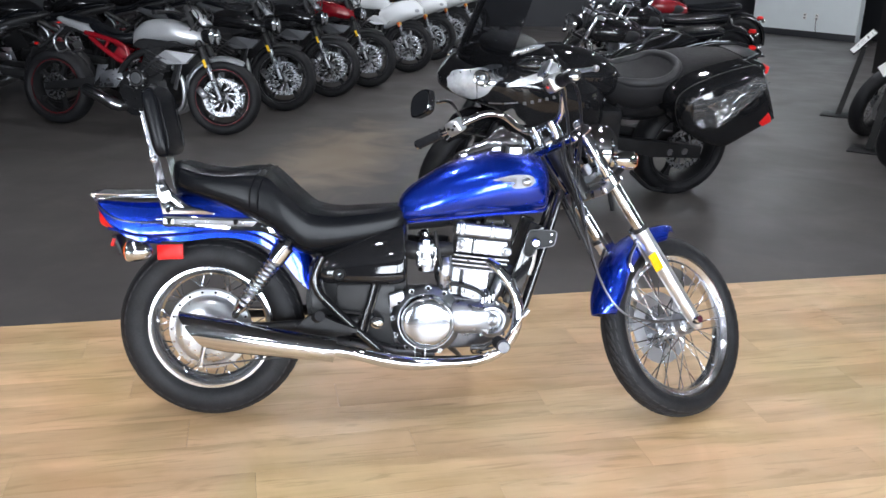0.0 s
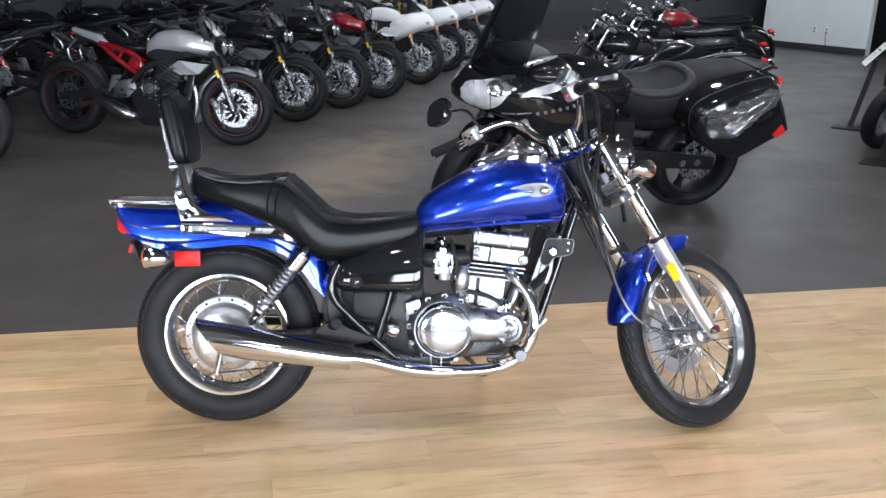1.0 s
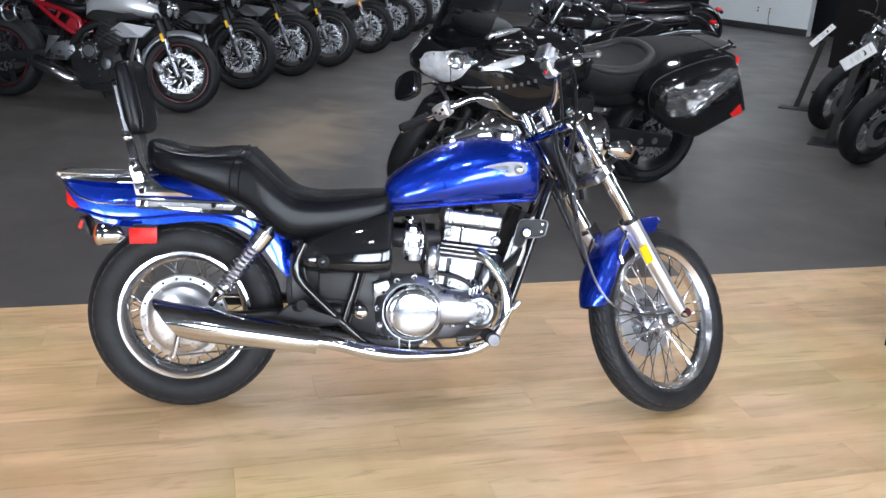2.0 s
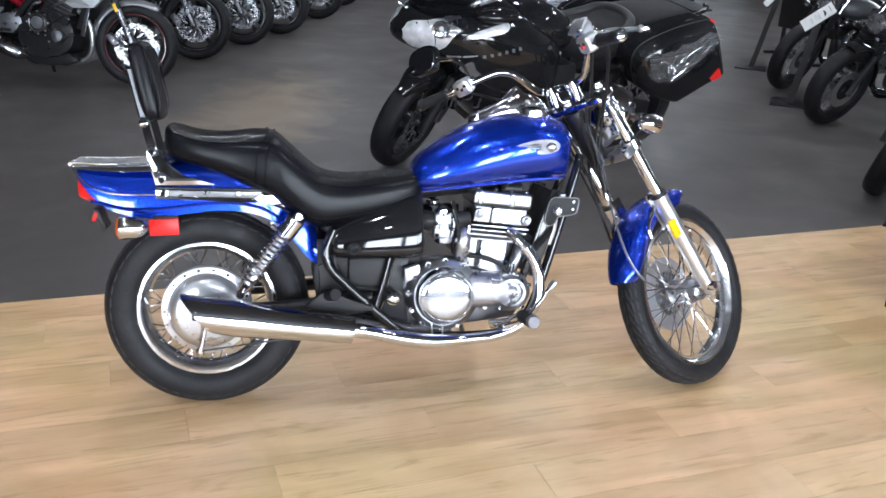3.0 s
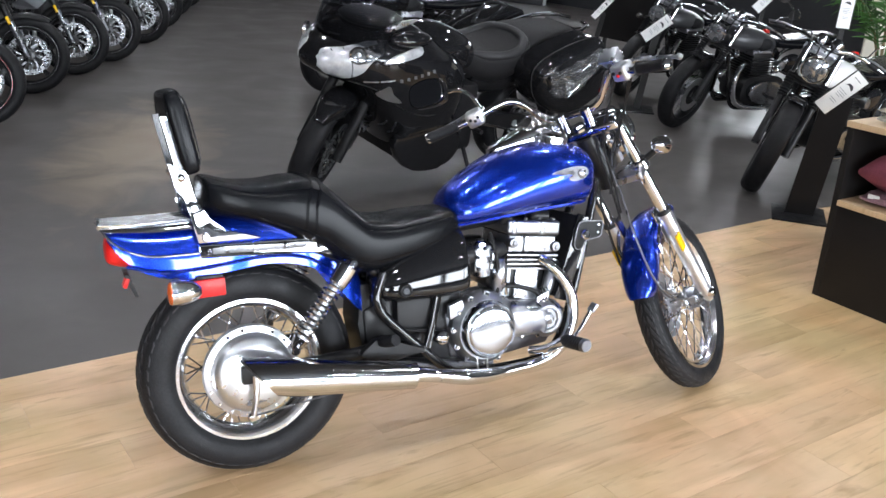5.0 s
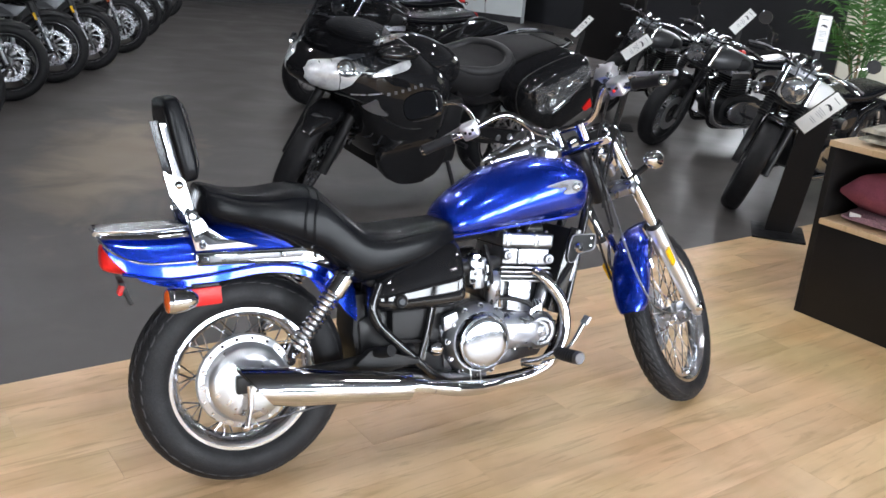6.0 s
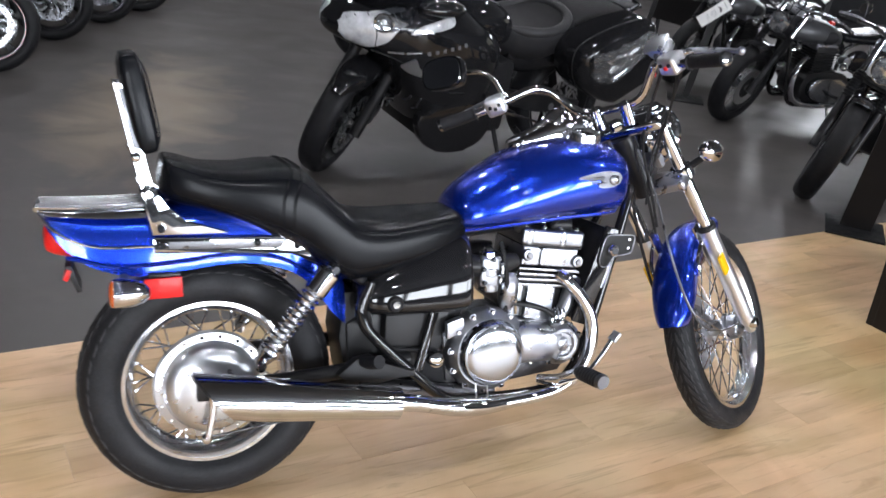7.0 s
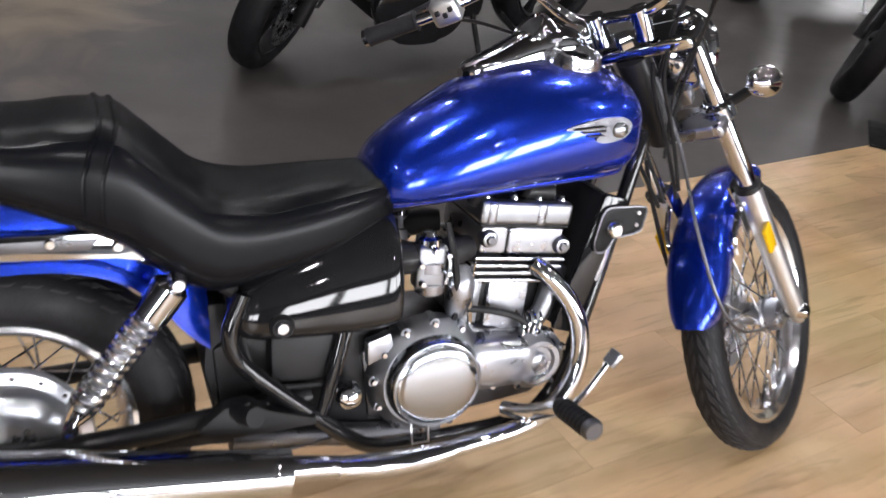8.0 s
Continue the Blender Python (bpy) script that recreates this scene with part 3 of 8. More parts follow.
def signal(parent, at):
    """A chrome bullet indicator along x, lens at the back."""
    s = part("turn_signal", lathe([(0.0, 0.084), (0.013, 0.081), (0.025, 0.068), (0.033, 0.046), (0.037, 0.016), (0.037, 0.0), (0.035, -0.003)], 28), CHROME, parent, "chrome bullet turn signal", m=at)
    part("lens", lathe([(0.034, -0.002), (0.034, -0.006), (0.028, -0.011), (0.015, -0.014), (0.0, -0.015)], 28), AMBER, s, "amber lens", m=at)
    return s


bike = thing("cruiser_motorcycle", CRUISER, "metallic blue cruiser with chrome parts, leaning on its side stand", "motorcycle")

# rear wheel
RW = pose(0.011, -0.005, 0.3042)
rear = wire_wheel(bike, "rear_wheel", 0.303, 0.066, 0.203, RW, 40, 0.085, 0.045, tread=44)
drum = part("brake_drum", lathe([(0.0, -0.118), (0.024, -0.118), (0.028, -0.108), (0.050, -0.1065), (0.075, -0.1030), (0.092, -0.0975), (0.100, -0.088), (0.106, -0.068), (0.122, -0.064), (0.125, -0.050), (0.106, -0.040), (0.02, -0.036)], 48), DRUMALU, rear, "brushed aluminium drum cover", m=RW @ Matrix.Diagonal((1.09, 1, 1.09, 1)))
rivet = None
for i in range(18):
    a = 2 * math.pi * i / 18
    at = RW @ pose(0.124 * math.cos(a), -0.0655, 0.124 * math.sin(a))
    if rivet is None:
        rivet = part("drum_rivet", bolt(bmesh.new(), 0, 0, 0, 0.0045, 0.003), CHROME, drum)
        rivet.matrix_basis = at
    else:
        again(rivet, at)
bm = tube([(0.006, -0.135, 0.313), (0.004, -0.14, 0.26), (-0.008, -0.142, 0.20)], [0.012, 0.009, 0.008], 10, 4)
egg(-0.009, -0.132, 0.196, 0.013, 0.012, 0.015, bm)
part("brake_arm", bm, CHROME, drum, "chrome brake lever arm")
part("axle_nut", lathe([(0, -0.14), (0.012, -0.14), (0.016, -0.134), (0.016, -0.11)], 6, RW), CHROME, rear)
part("brake_rod", rod((-0.009, -0.134, 0.198), (0.55, -0.13, 0.262), 0.003, 8), DARKSTEEL, bike)

# swing arm and shocks on both sides
for s in (-1, 1):
    bm = tube([(0.02, s * 0.125, 0.315), (0.25, s * 0.125, 0.325), (0.50, s * 0.11, 0.345)], 0.020, 12, 4)
    boxat(-0.03, 0.05, s * 0.125 - 0.012, s * 0.125 + 0.012, 0.29, 0.34, 0.006, bm)
    part("swing_arm", bm, SATIN, bike)
    p, q = Vector((0.112, s * 0.150, 0.378)), Vector((0.283, s * 0.160, 0.608))
    d = (q - p).normalized()
    shock = part("shock_absorber", rod(p, q, 0.012, 12), STEEL, bike)
    side = d.orthogonal().normalized()
    oth = d.cross(side)
    turns, pts = 11, []
    for i in range(turns * 12 + 1):
        a = 2 * math.pi * i / 12
        c = p.lerp(q, 0.14 + 0.60 * i / (turns * 12))
        pts.append(c + (side * math.cos(a) + oth * math.sin(a)) * 0.022)
    part("spring", tube(pts, 0.0050, 6), RIMCHROME, shock, "chrome coil spring")
    part("cap", tube([p.lerp(q, 0.74), p.lerp(q, 0.76), p.lerp(q, 0.95), p.lerp(q, 0.98)], [0.024, 0.029, 0.029, 0.02], 16), CHROME, shock)
    part("foot", tube([p.lerp(q, 0.02), p.lerp(q, 0.06), p.lerp(q, 0.13)], [0.014, 0.018, 0.024], 14), CHROME, shock)
    for e in (p, q):
        part("mount_bolt", lathe([(0.0, -0.03), (0.009, -0.03), (0.013, -0.024), (0.013, 0.02)], 12, Matrix.Translation(e) @ pose(0, 0, 0, 0, 0, 0 if s < 0 else 180)), CHROME, shock)

# rear mudguard, tail and lamps
guard = part("rear_mudguard", loft(shell_rings([(-0.340, 0.706, 0.732, 0.060), (-0.325, 0.684, 0.738, 0.070), (-0.29, 0.644, 0.737, 0.081), (-0.235, 0.610, 0.735, 0.091), (-0.15, 0.592, 0.738, 0.098), (-0.05, 0.602, 0.750, 0.100), (0.07, 0.614, 0.760, 0.100), (0.17, 0.598, 0.742, 0.100), (0.24, 0.556, 0.712, 0.096), (0.30, 0.478, 0.640, 0.088), (0.338, 0.440, 0.560, 0.080)])), BLUE, bike, "blue painted ducktail mudguard")
bm = bmesh.new()
for s in (-1, 1):                                      # pressed flutes below the rail
    tube([(-0.30, s * 0.089, 0.640), (-0.20, s * 0.098, 0.618), (-0.08, s * 0.1015, 0.622), (0.06, s * 0.1015, 0.636), (0.17, s * 0.101, 0.622), (0.25, s * 0.096, 0.575)], 0.005, 8, 5, bm)
part("flute", bm, BLUE, guard)
bm = bmesh.new()
for s in (-1, 1):                                      # bright beading round the tail
    tube([(-0.350, s * 0.060, 0.736), (-0.338, s * 0.068, 0.716), (-0.315, s * 0.077, 0.694), (-0.275, s * 0.088, 0.672), (-0.22, s * 0.096, 0.661), (-0.10, s * 0.102, 0.661)], 0.0032, 8, 5, bm)
part("beading", bm, CHROME, guard, "thin chrome beading")
tail_trim = part("tail_trim", loft(shell_rings([(-0.354, 0.734, 0.745, 0.058), (-0.33, 0.729, 0.745, 0.069), (-0.22, 0.724, 0.744, 0.086), (-0.13, 0.726, 0.747, 0.092)], thick=0.003)), CHROME, guard, "ribbed chrome tail trim")
for yy in (-0.066, -0.033, 0.0, 0.033, 0.066):
    part("rib", tube([(-0.356, yy * 0.82, 0.7475), (-0.33, yy * 0.92, 0.747), (-0.22, yy, 0.746), (-0.135, yy, 0.749)], 0.0046, 8, 4), RIMCHROME, tail_trim, "bright chrome rib")
part("lug", tube([(-0.356, -0.055, 0.742), (-0.354, 0.0, 0.748), (-0.356, 0.055, 0.742)], 0.006, 10, 3), CHROME, tail_trim)
bm = bmesh.new()
loft(body_rings([(-0.345, 0.672, 0.028, 0.020, 0.020), (-0.339, 0.672, 0.046, 0.032, 0.031), (-0.318, 0.670, 0.056, 0.038, 0.038), (-0.285, 0.666, 0.060, 0.036, 0.040), (-0.262, 0.664, 0.056, 0.030, 0.036)], 28, 4, 3.2, 3.2), bm)
part("tail_lamp", bm, RED, guard, "red tail lamp lens")
bm = plate([(-0.305, 0.61), (-0.290, 0.61), (-0.270, 0.55), (-0.280, 0.545)], -0.045, 0.045, None, 0.003)
plate_holder = part("plate_bracket", bm, SATIN, bike)
part("small_reflector", box(0.012, 0.035, 0.028, pose(-0.300, -0.030, 0.588, 0, 20, 0), 0.004), RED, plate_holder, "small red reflector")
part("reflector", box(0.082, 0.012, 0.048, pose(-0.098, -0.119, 0.569, 0, -2, 0), 0.004), RED, bike, "red side reflector")
part("reflector_bracket", boxat(-0.13, -0.06, -0.112, -0.09, 0.56, 0.60, 0.003), SATIN, bike)
for s in (-1, 1):
    sig = signal(bike, pose(-0.205, s * 0.20, 0.583, 0, 0, -90) @ Matrix.Diagonal((0.88, 0.88, 0.88, 1)))
    part("stalk", rod((-0.185, s * 0.19, 0.583), (-0.18, s * 0.09, 0.59), 0.011, 12), SATIN, sig)

# grab rails, sissy bar and backrest
for s in (-1, 1):
    y = s * 0.112
    rail = part("fender_rail", plate([(-0.118, 0.650), (-0.118, 0.686), (0.195, 0.678), (0.235, 0.668), (0.262, 0.628), (0.245, 0.622), (0.205, 0.640)], y - 0.011, y + 0.011, None, 0.004), CHROME, bike, "chrome mudguard rail")
    # dark inlay, lengthened to imitate the dark reflection along the rail
    part("inlay", plate([(-0.085, 0.659), (-0.085, 0.676), (0.180, 0.670), (0.165, 0.653)], y + s * 0.0115 - 0.002, y + s * 0.0115 + 0.002, None, 0.001), DARKSTEEL, rail)
    for bx in (-0.098, 0.112, 0.205):
        part("rail_bolt", bolt(bmesh.new(), bx, y - 0.011, 0.667 if bx < 0.2 else 0.656, 0.009, 0.008), CHROME, rail, m=None)
    brk = part("sissy_bar_bracket", plate([(-0.118, 0.690), (-0.140, 0.785), (-0.128, 0.800), (-0.108, 0.792), (-0.085, 0.748), (-0.045, 0.716), (0.045, 0.695), (0.045, 0.690)], y - 0.006, y + 0.006, None, 0.003), CHROME, bike, "chrome sissy bar bracket")
    for bx, bz in ((-0.125, 0.784), (-0.100, 0.705)):
        part("bracket_bolt", bolt(bmesh.new(), bx, y - 0.006, bz, 0.010, 0.009), CHROME, brk)
    part("sissy_upright", loft([[(x0 + dx, y * 0.80 + dy, z0) for dx, dy in ((-0.012, -0.005), (0.012, -0.005), (0.012, 0.005), (-0.012, 0.005))] for x0, z0 in ((-0.118, 0.755), (-0.130, 0.81), (-0.143, 0.865), (-0.176, 1.020))]), CHROME, bike, "flat chrome backrest upright")
    part("upright_inlay", loft([[(x0 + dx, y * 0.80 + s * 0.0052 + dy, z0) for dx, dy in ((-0.0075, -0.001), (0.0075, -0.001), (0.0075, 0.001), (-0.0075, 0.001))] for x0, z0 in ((-0.146, 0.880), (-0.1745, 1.012))]), DARKSTEEL, bike)
    part("pad_screw", egg(-0.148, y * 0.86, 0.862, 0.012, 0.010, 0.012), CHROME, bike)
PAD = pose(-0.138, 0, 0.978, 0, -11.5, 0)
pad = bmesh.new()
rings = []
for y, f in smooth([(-0.118, 0.55), (-0.112, 0.82), (-0.092, 0.97), (0, 1.03), (0.092, 0.97), (0.112, 0.82), (0.118, 0.55)], 4):
    rings.append([(0.026 * f * math.copysign(abs(math.cos(a)) ** 0.45, math.cos(a)), y, 0.112 * (0.4 + 0.6 * f) * math.copysign(abs(math.sin(a)) ** 0.45, math.sin(a))) for a in [2 * math.pi * j / 36 for j in range(36)]])
pad_ob = part("backrest_pad", loft(rings, pad), LEATHER, bike, "padded black vinyl backrest", m=PAD)
for s in (-1, 1):
    part("piping", tube([(0.027 * math.copysign(abs(math.cos(a)) ** 0.5, math.cos(a)) + 0.002, s * 0.1025, 0.096 * math.copysign(abs(math.sin(a)) ** 0.5, math.sin(a))) for a in [2 * math.pi * j / 30 for j in range(30)]], 0.0022, 6, 0, closed=True), LEATHER, pad_ob, m=PAD)

# two-level seat
seat_keys = [(-0.098, 0.795, 0.035, 0.012, 0.014), (-0.090, 0.806, 0.085, 0.044, 0.040), (-0.065, 0.800, 0.118, 0.054, 0.050), (0.0, 0.784, 0.142, 0.052, 0.052), (0.08, 0.766, 0.158, 0.066, 0.064), (0.155, 0.742, 0.168, 0.098, 0.072), (0.215, 0.718, 0.172, 0.117, 0.082), (0.255, 0.692, 0.174, 0.112, 0.092), (0.305, 0.650, 0.172, 0.108, 0.088), (0.355, 0.624, 0.166, 0.096, 0.074), (0.43, 0.624, 0.156, 0.082, 0.056), (0.52, 0.634, 0.138, 0.077, 0.044), (0.60, 0.648, 0.114, 0.069, 0.032), (0.648, 0.664, 0.09, 0.054, 0.022), (0.66, 0.668, 0.05, 0.02, 0.01)]
seat = part("seat", loft(body_rings(seat_keys, 48, 6, 4.2, 2.6)), LEATHER, bike, "black vinyl two-level seat", angle=60)


def seat_seam(x, dx, lift=0.0015):
    rows = smooth(seat_keys, 20)
    pts = []
    for j in range(31):
        a = radians(-35 + 250 * j / 30)
        c, s = math.cos(a), math.sin(a)
        xx = x + dx * (1 - max(0, s))
        r = min(rows, key=lambda q: abs(q[0] - xx))
        p = 4.2 if s >= 0 else 2.6
        pts.append((r[0], (r[2] + lift) * math.copysign(abs(c) ** (2 / p), c), r[1] + (r[3] if s >= 0 else r[4]) * math.copysign(abs(s) ** (2 / p), s) + (lift if s > 0 else 0)))
    return tube(pts, 0.0032, 6)


for x, dx in ((0.196, -0.035), (0.218, -0.03)):
    part("seam", seat_seam(x, dx), LEATHER, seat)

# tank, cap, emblem and instrument console
tank_keys = [(0.616, 0.694, 0.04, 0.022, 0.02), (0.622, 0.696, 0.078, 0.044, 0.032), (0.65, 0.704, 0.108, 0.07, 0.042), (0.712, 0.722, 0.131, 0.096, 0.054), (0.8, 0.752, 0.149, 0.115, 0.076), (0.9, 0.785, 0.161, 0.111, 0.1), (0.99, 0.808, 0.165, 0.094, 0.117), (1.055, 0.815, 0.153, 0.079, 0.121), (1.094, 0.808, 0.126, 0.066, 0.108), (1.112, 0.796, 0.074, 0.042, 0.078), (1.118, 0.785, 0.03, 0.025, 0.04)]
tank = part("fuel_tank", loft(body_rings(tank_keys, 48, 7, 2.2, 2.5)), BLUE, bike, "metallic blue teardrop fuel tank", angle=70)
bm = bmesh.new()
for s in (-1, 1):                                      # the rolled seam along the tank's lower edge
    pts = []
    for r in smooth(tank_keys[1:-1], 5):
        a = radians(-62)
        pts.append((r[0], s * (r[2] + 0.002) * abs(math.cos(a)) ** (2 / 2.5), r[1] - (r[4] + 0.001) * abs(math.sin(a)) ** (2 / 2.5)))
    tube(pts, 0.006, 8, 0, bm)
part("tank_seam", bm, BLUE, tank)
CAP = pose(0.998, -0.034, 0.903, 12, 2, 0) @ Matrix.Rotation(radians(90), 4, "X")
cap = part("filler_cap", lathe([(0.0, 0.010), (0.022, 0.011), (0.030, 0.014), (0.037, 0.021), (0.043, 0.019), (0.046, 0.008), (0.047, -0.010)], 36), RIMCHROME, tank, "chrome filler cap", m=CAP)
part("cap_lock", lathe([(0.0, 0.0135), (0.024, 0.0135), (0.027, 0.008)], 24), GLOSS, cap, m=CAP)


def tank_y(x, z, side=-1):
    rows = smooth(tank_keys, 20)
    r = min(rows, key=lambda q: abs(q[0] - x))
    s = (z - r[1]) / (r[3] if z > r[1] else r[4])
    p = 2.2 if z > r[1] else 2.5
    return side * r[2] * max(0.0, 1 - abs(s) ** p) ** (1 / p)


for side in (-1, 1):
    outline = smooth([(0.918, 0.812), (0.955, 0.824), (0.995, 0.831), (1.034, 0.829), (1.052, 0.815), (1.046, 0.799), (1.022, 0.790), (0.990, 0.787), (0.976, 0.794), (0.985, 0.805), (0.950, 0.810)], 4, True)
    bm = bmesh.new()
    loft([[(x, tank_y(x, z, side) + side * o, z) for x, z in outline] for o in (-0.004, 0.003)], bm)
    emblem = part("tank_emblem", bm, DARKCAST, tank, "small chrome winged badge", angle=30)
    part("badge_boss", egg(1.024, tank_y(1.024, 0.809, side) + side * 0.004, 0.809, 0.015, 0.006, 0.014), ALU, emblem)
    for k in range(3):
        part("badge_bar", rod((0.935 + 0.012 * k, tank_y(0.95, 0.81, side) + side * 0.0045, 0.813 - 0.006 * k), (0.992, tank_y(0.99, 0.81, side) + side * 0.0045, 0.817 - 0.008 * k), 0.0018, 6), DARKSTEEL, emblem)

console = part("instrument_console", loft(body_rings([(0.805, 0.874, 0.012, 0.006, 0.02), (0.825, 0.880, 0.032, 0.014, 0.03), (0.88, 0.893, 0.044, 0.026, 0.04), (0.935, 0.905, 0.052, 0.042, 0.05), (0.990, 0.910, 0.054, 0.050, 0.05), (1.03, 0.910, 0.047, 0.040, 0.05), (1.06, 0.905, 0.03, 0.014, 0.05)], 32, 5, 3.2, 2.6, y=0.042)), CHROME, tank, "chrome instrument console")
DIALP = pose(0.945, 0.042, 0.940, 0, -48, 0) @ Matrix.Rotation(radians(90), 4, "X")
sp = part("speedometer", lathe([(0.0, 0.012), (0.034, 0.012), (0.040, 0.016), (0.044, 0.010), (0.044, -0.02)], 32), CHROME, console, m=DIALP)
part("dial", lathe([(0.0, 0.0135), (0.033, 0.0135)], 32, cap=False), SATIN, sp, "black dial behind glass", m=DIALP)

tank.location.x = 0.010

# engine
# plain aluminium lying in shade, which its dark colour carries
eng = part("crankcase", plate([(0.60, 0.262), (0.585, 0.40), (0.63, 0.430), (0.80, 0.430), (0.90, 0.410), (0.965, 0.385), (0.972, 0.31), (0.94, 0.262), (0.70, 0.235)], -0.092, 0.092, None, 0.012), DARKCAST, bike, "cast crankcase, darkened for its shade")
rim_o = []
for a in [2 * math.pi * i / 40 for i in range(40)]:
    rim_o.append((math.cos(a), math.sin(a)))
cas = part("clutch_casing", loft([[(0.710 + r * c, y, 0.346 + r * q) for c, q in rim_o] for r, y in ((0.117, -0.085), (0.116, -0.104), (0.111, -0.112), (0.098, -0.126), (0.094, -0.130))]), CAST, eng, "sloped clutch casing flange")
part("case_bulge", loft(body_rings([(0.775, 0.356, 0.030, 0.042, 0.048), (0.80, 0.358, 0.046, 0.056, 0.056), (0.86, 0.356, 0.047, 0.054, 0.054), (0.905, 0.354, 0.045, 0.052, 0.052), (0.93, 0.352, 0.034, 0.044, 0.046)], 36, 4, 3.0, 3.0, y=-0.092)), ALU, eng, "polished rounded casing", angle=60)
CL = pose(0.711, 0.042, 0.348)
cover = part("clutch_cover", lathe([(0.0, -0.2045), (0.02, -0.2043), (0.04, -0.2034), (0.06, -0.2012), (0.076, -0.1985), (0.0785, -0.1965), (0.081, -0.1965), (0.084, -0.1955), (0.0875, -0.190), (0.0905, -0.182), (0.092, -0.166), (0.093, -0.150)], 64, CL), BRUSHED, eng, "round brushed clutch cover")
part("cover_ring", lathe([(0.0775, -0.1970), (0.0800, -0.1990), (0.0830, -0.1975), (0.0805, -0.195)], 64, CL, closed=True), ALU, cover)
WP = pose(0.924, 0.042, 0.352) @ Matrix.Diagonal((1.18, 1, 1.18, 1))
pump = part("pulse_cover", lathe([(0.0, -0.1800), (0.010, -0.1795), (0.016, -0.176), (0.018, -0.170), (0.026, -0.170), (0.030, -0.176), (0.038, -0.176), (0.042, -0.170), (0.046, -0.164), (0.052, -0.160), (0.054, -0.135)], 40, WP), ALU, eng, "round ringed pump cover")
part("pump_slot", box(0.006, 0.004, 0.034, pose(0.924, -0.137, 0.352, 0, 35, 0), 0.001), DARKSTEEL, pump)
for i in range(5):
    a = radians(20 + 72 * i)
    part("pump_bolt", bolt(bmesh.new(), 0.924 + 0.061 * math.cos(a), -0.118, 0.352 + 0.061 * math.sin(a), 0.007, 0.008), CHROME, pump)
for k in range(9):
    a = radians(58 + 236 * k / 8)
    lug = part("casing_lug", lathe([(0.0095, -0.006), (0.0105, 0.0), (0.0105, 0.03)], 14, pose(0.710 + 0.108 * math.cos(a), -0.110, 0.346 + 0.108 * math.sin(a))), CAST, cas)
    part("casing_bolt", bolt(bmesh.new(), 0.710 + 0.108 * math.cos(a), -0.117, 0.346 + 0.108 * math.sin(a), 0.0068, 0.006), CHROME, lug)
for bx, bz in ((0.845, 0.300), (0.872, 0.402), (0.83, 0.408), (0.962, 0.395), (0.968, 0.318)):
    part("casing_bolt", bolt(bmesh.new(), bx, -0.100, bz, 0.0085, 0.009), CHROME, eng)
part("oil_guard", tube([(0.672, -0.128, 0.264), (0.674, -0.136, 0.222), (0.706, -0.136, 0.222), (0.706, -0.128, 0.264)], 0.0022, 6), STEEL, eng, "thin wire guard")
part("side_plate", plate([(0.590, 0.385), (0.588, 0.432), (0.632, 0.446), (0.640, 0.412)], -0.118, -0.095, None, 0.005), ALU, eng)
BAR = pose(0.868, 0, 0.385, 0, 6, 0)                      # the cylinders lean forward a little
cyl = part("cylinder_barrel", box(0.084, 0.176, 0.13, BAR @ pose(-0.008, 0, 0.062), 0.008), ALU, eng, "polished water-cooled barrels")
part("chain_tunnel", box(0.036, 0.160, 0.13, BAR @ pose(-0.078, 0, 0.062), 0.007), CAST, cyl, "polished cam chain tunnel")
part("base_flange", box(0.150, 0.182, 0.018, BAR @ pose(-0.028, 0, 0.012), 0.004), CAST, cyl)
# black core stands for the shade between the aluminium fins
part("barrel_core", box(0.150, 0.150, 0.17, BAR @ pose(-0.012, 0, 0.07), 0.01), SATIN, cyl)
for k in range(4):
    fz = 0.127 + 0.0142 * k
    part("fin", box(0.186 - 0.006 * (3 - k), 0.192, 0.0074, BAR @ pose(-0.004 + 0.002 * k, 0, fz), 0.0032), ALU, cyl, "thin cooling fin")
# core coloured black to put shade in the gaps between the head castings
head = part("cylinder_head", box(0.150, 0.166, 0.10, BAR @ pose(-0.002, 0, 0.228), 0.010), SATIN, eng, "black core behind the head castings, shade for the gaps")
part("rocker_cover", box(0.188, 0.186, 0.044, BAR @ pose(0.001, 0, 0.256), 0.009, 3), CAST, head, "grey cast rocker cover")
for bx in (-0.070, 0.030):
    part("cover_rib", box(0.020, 0.192, 0.046, BAR @ pose(bx, 0, 0.256), 0.008, 3), ALU, head)
part("cover_joint", box(0.180, 0.180, 0.004, BAR @ pose(0.001, 0, 0.2325), 0.001), PLASTIC, head)
for bx, w in ((-0.0575, 0.053), (0.0275, 0.112)):
    part("head_block", box(w, 0.180, 0.052, BAR @ pose(bx, 0, 0.204), 0.005, 3), ALU, head, "polished head casting")
for bx, bz in ((-0.070, 0.208), (0.082, 0.198)):
    part("head_lug", lathe([(0.010, -0.102), (0.014, -0.101), (0.017, -0.094), (0.018, -0.080)], 18, BAR @ pose(bx, 0, bz)), CAST, head)
    part("head_plug", lathe([(0.0, -0.106), (0.007, -0.106), (0.010, -0.102), (0.010, -0.085)], 6, BAR @ pose(bx, 0, bz)), DARKSTEEL, head)
for bx in (-0.075, -0.02, 0.03, 0.08):
    for by in (-0.065, 0.065):
        part("cover_bolt", lathe([(0, 0.012), (0.008, 0.012), (0.010, 0.006), (0.010, -0.006)], 12, BAR @ pose(bx, by, 0.274) @ Matrix.Rotation(radians(90), 4, "X")), CHROME, head)
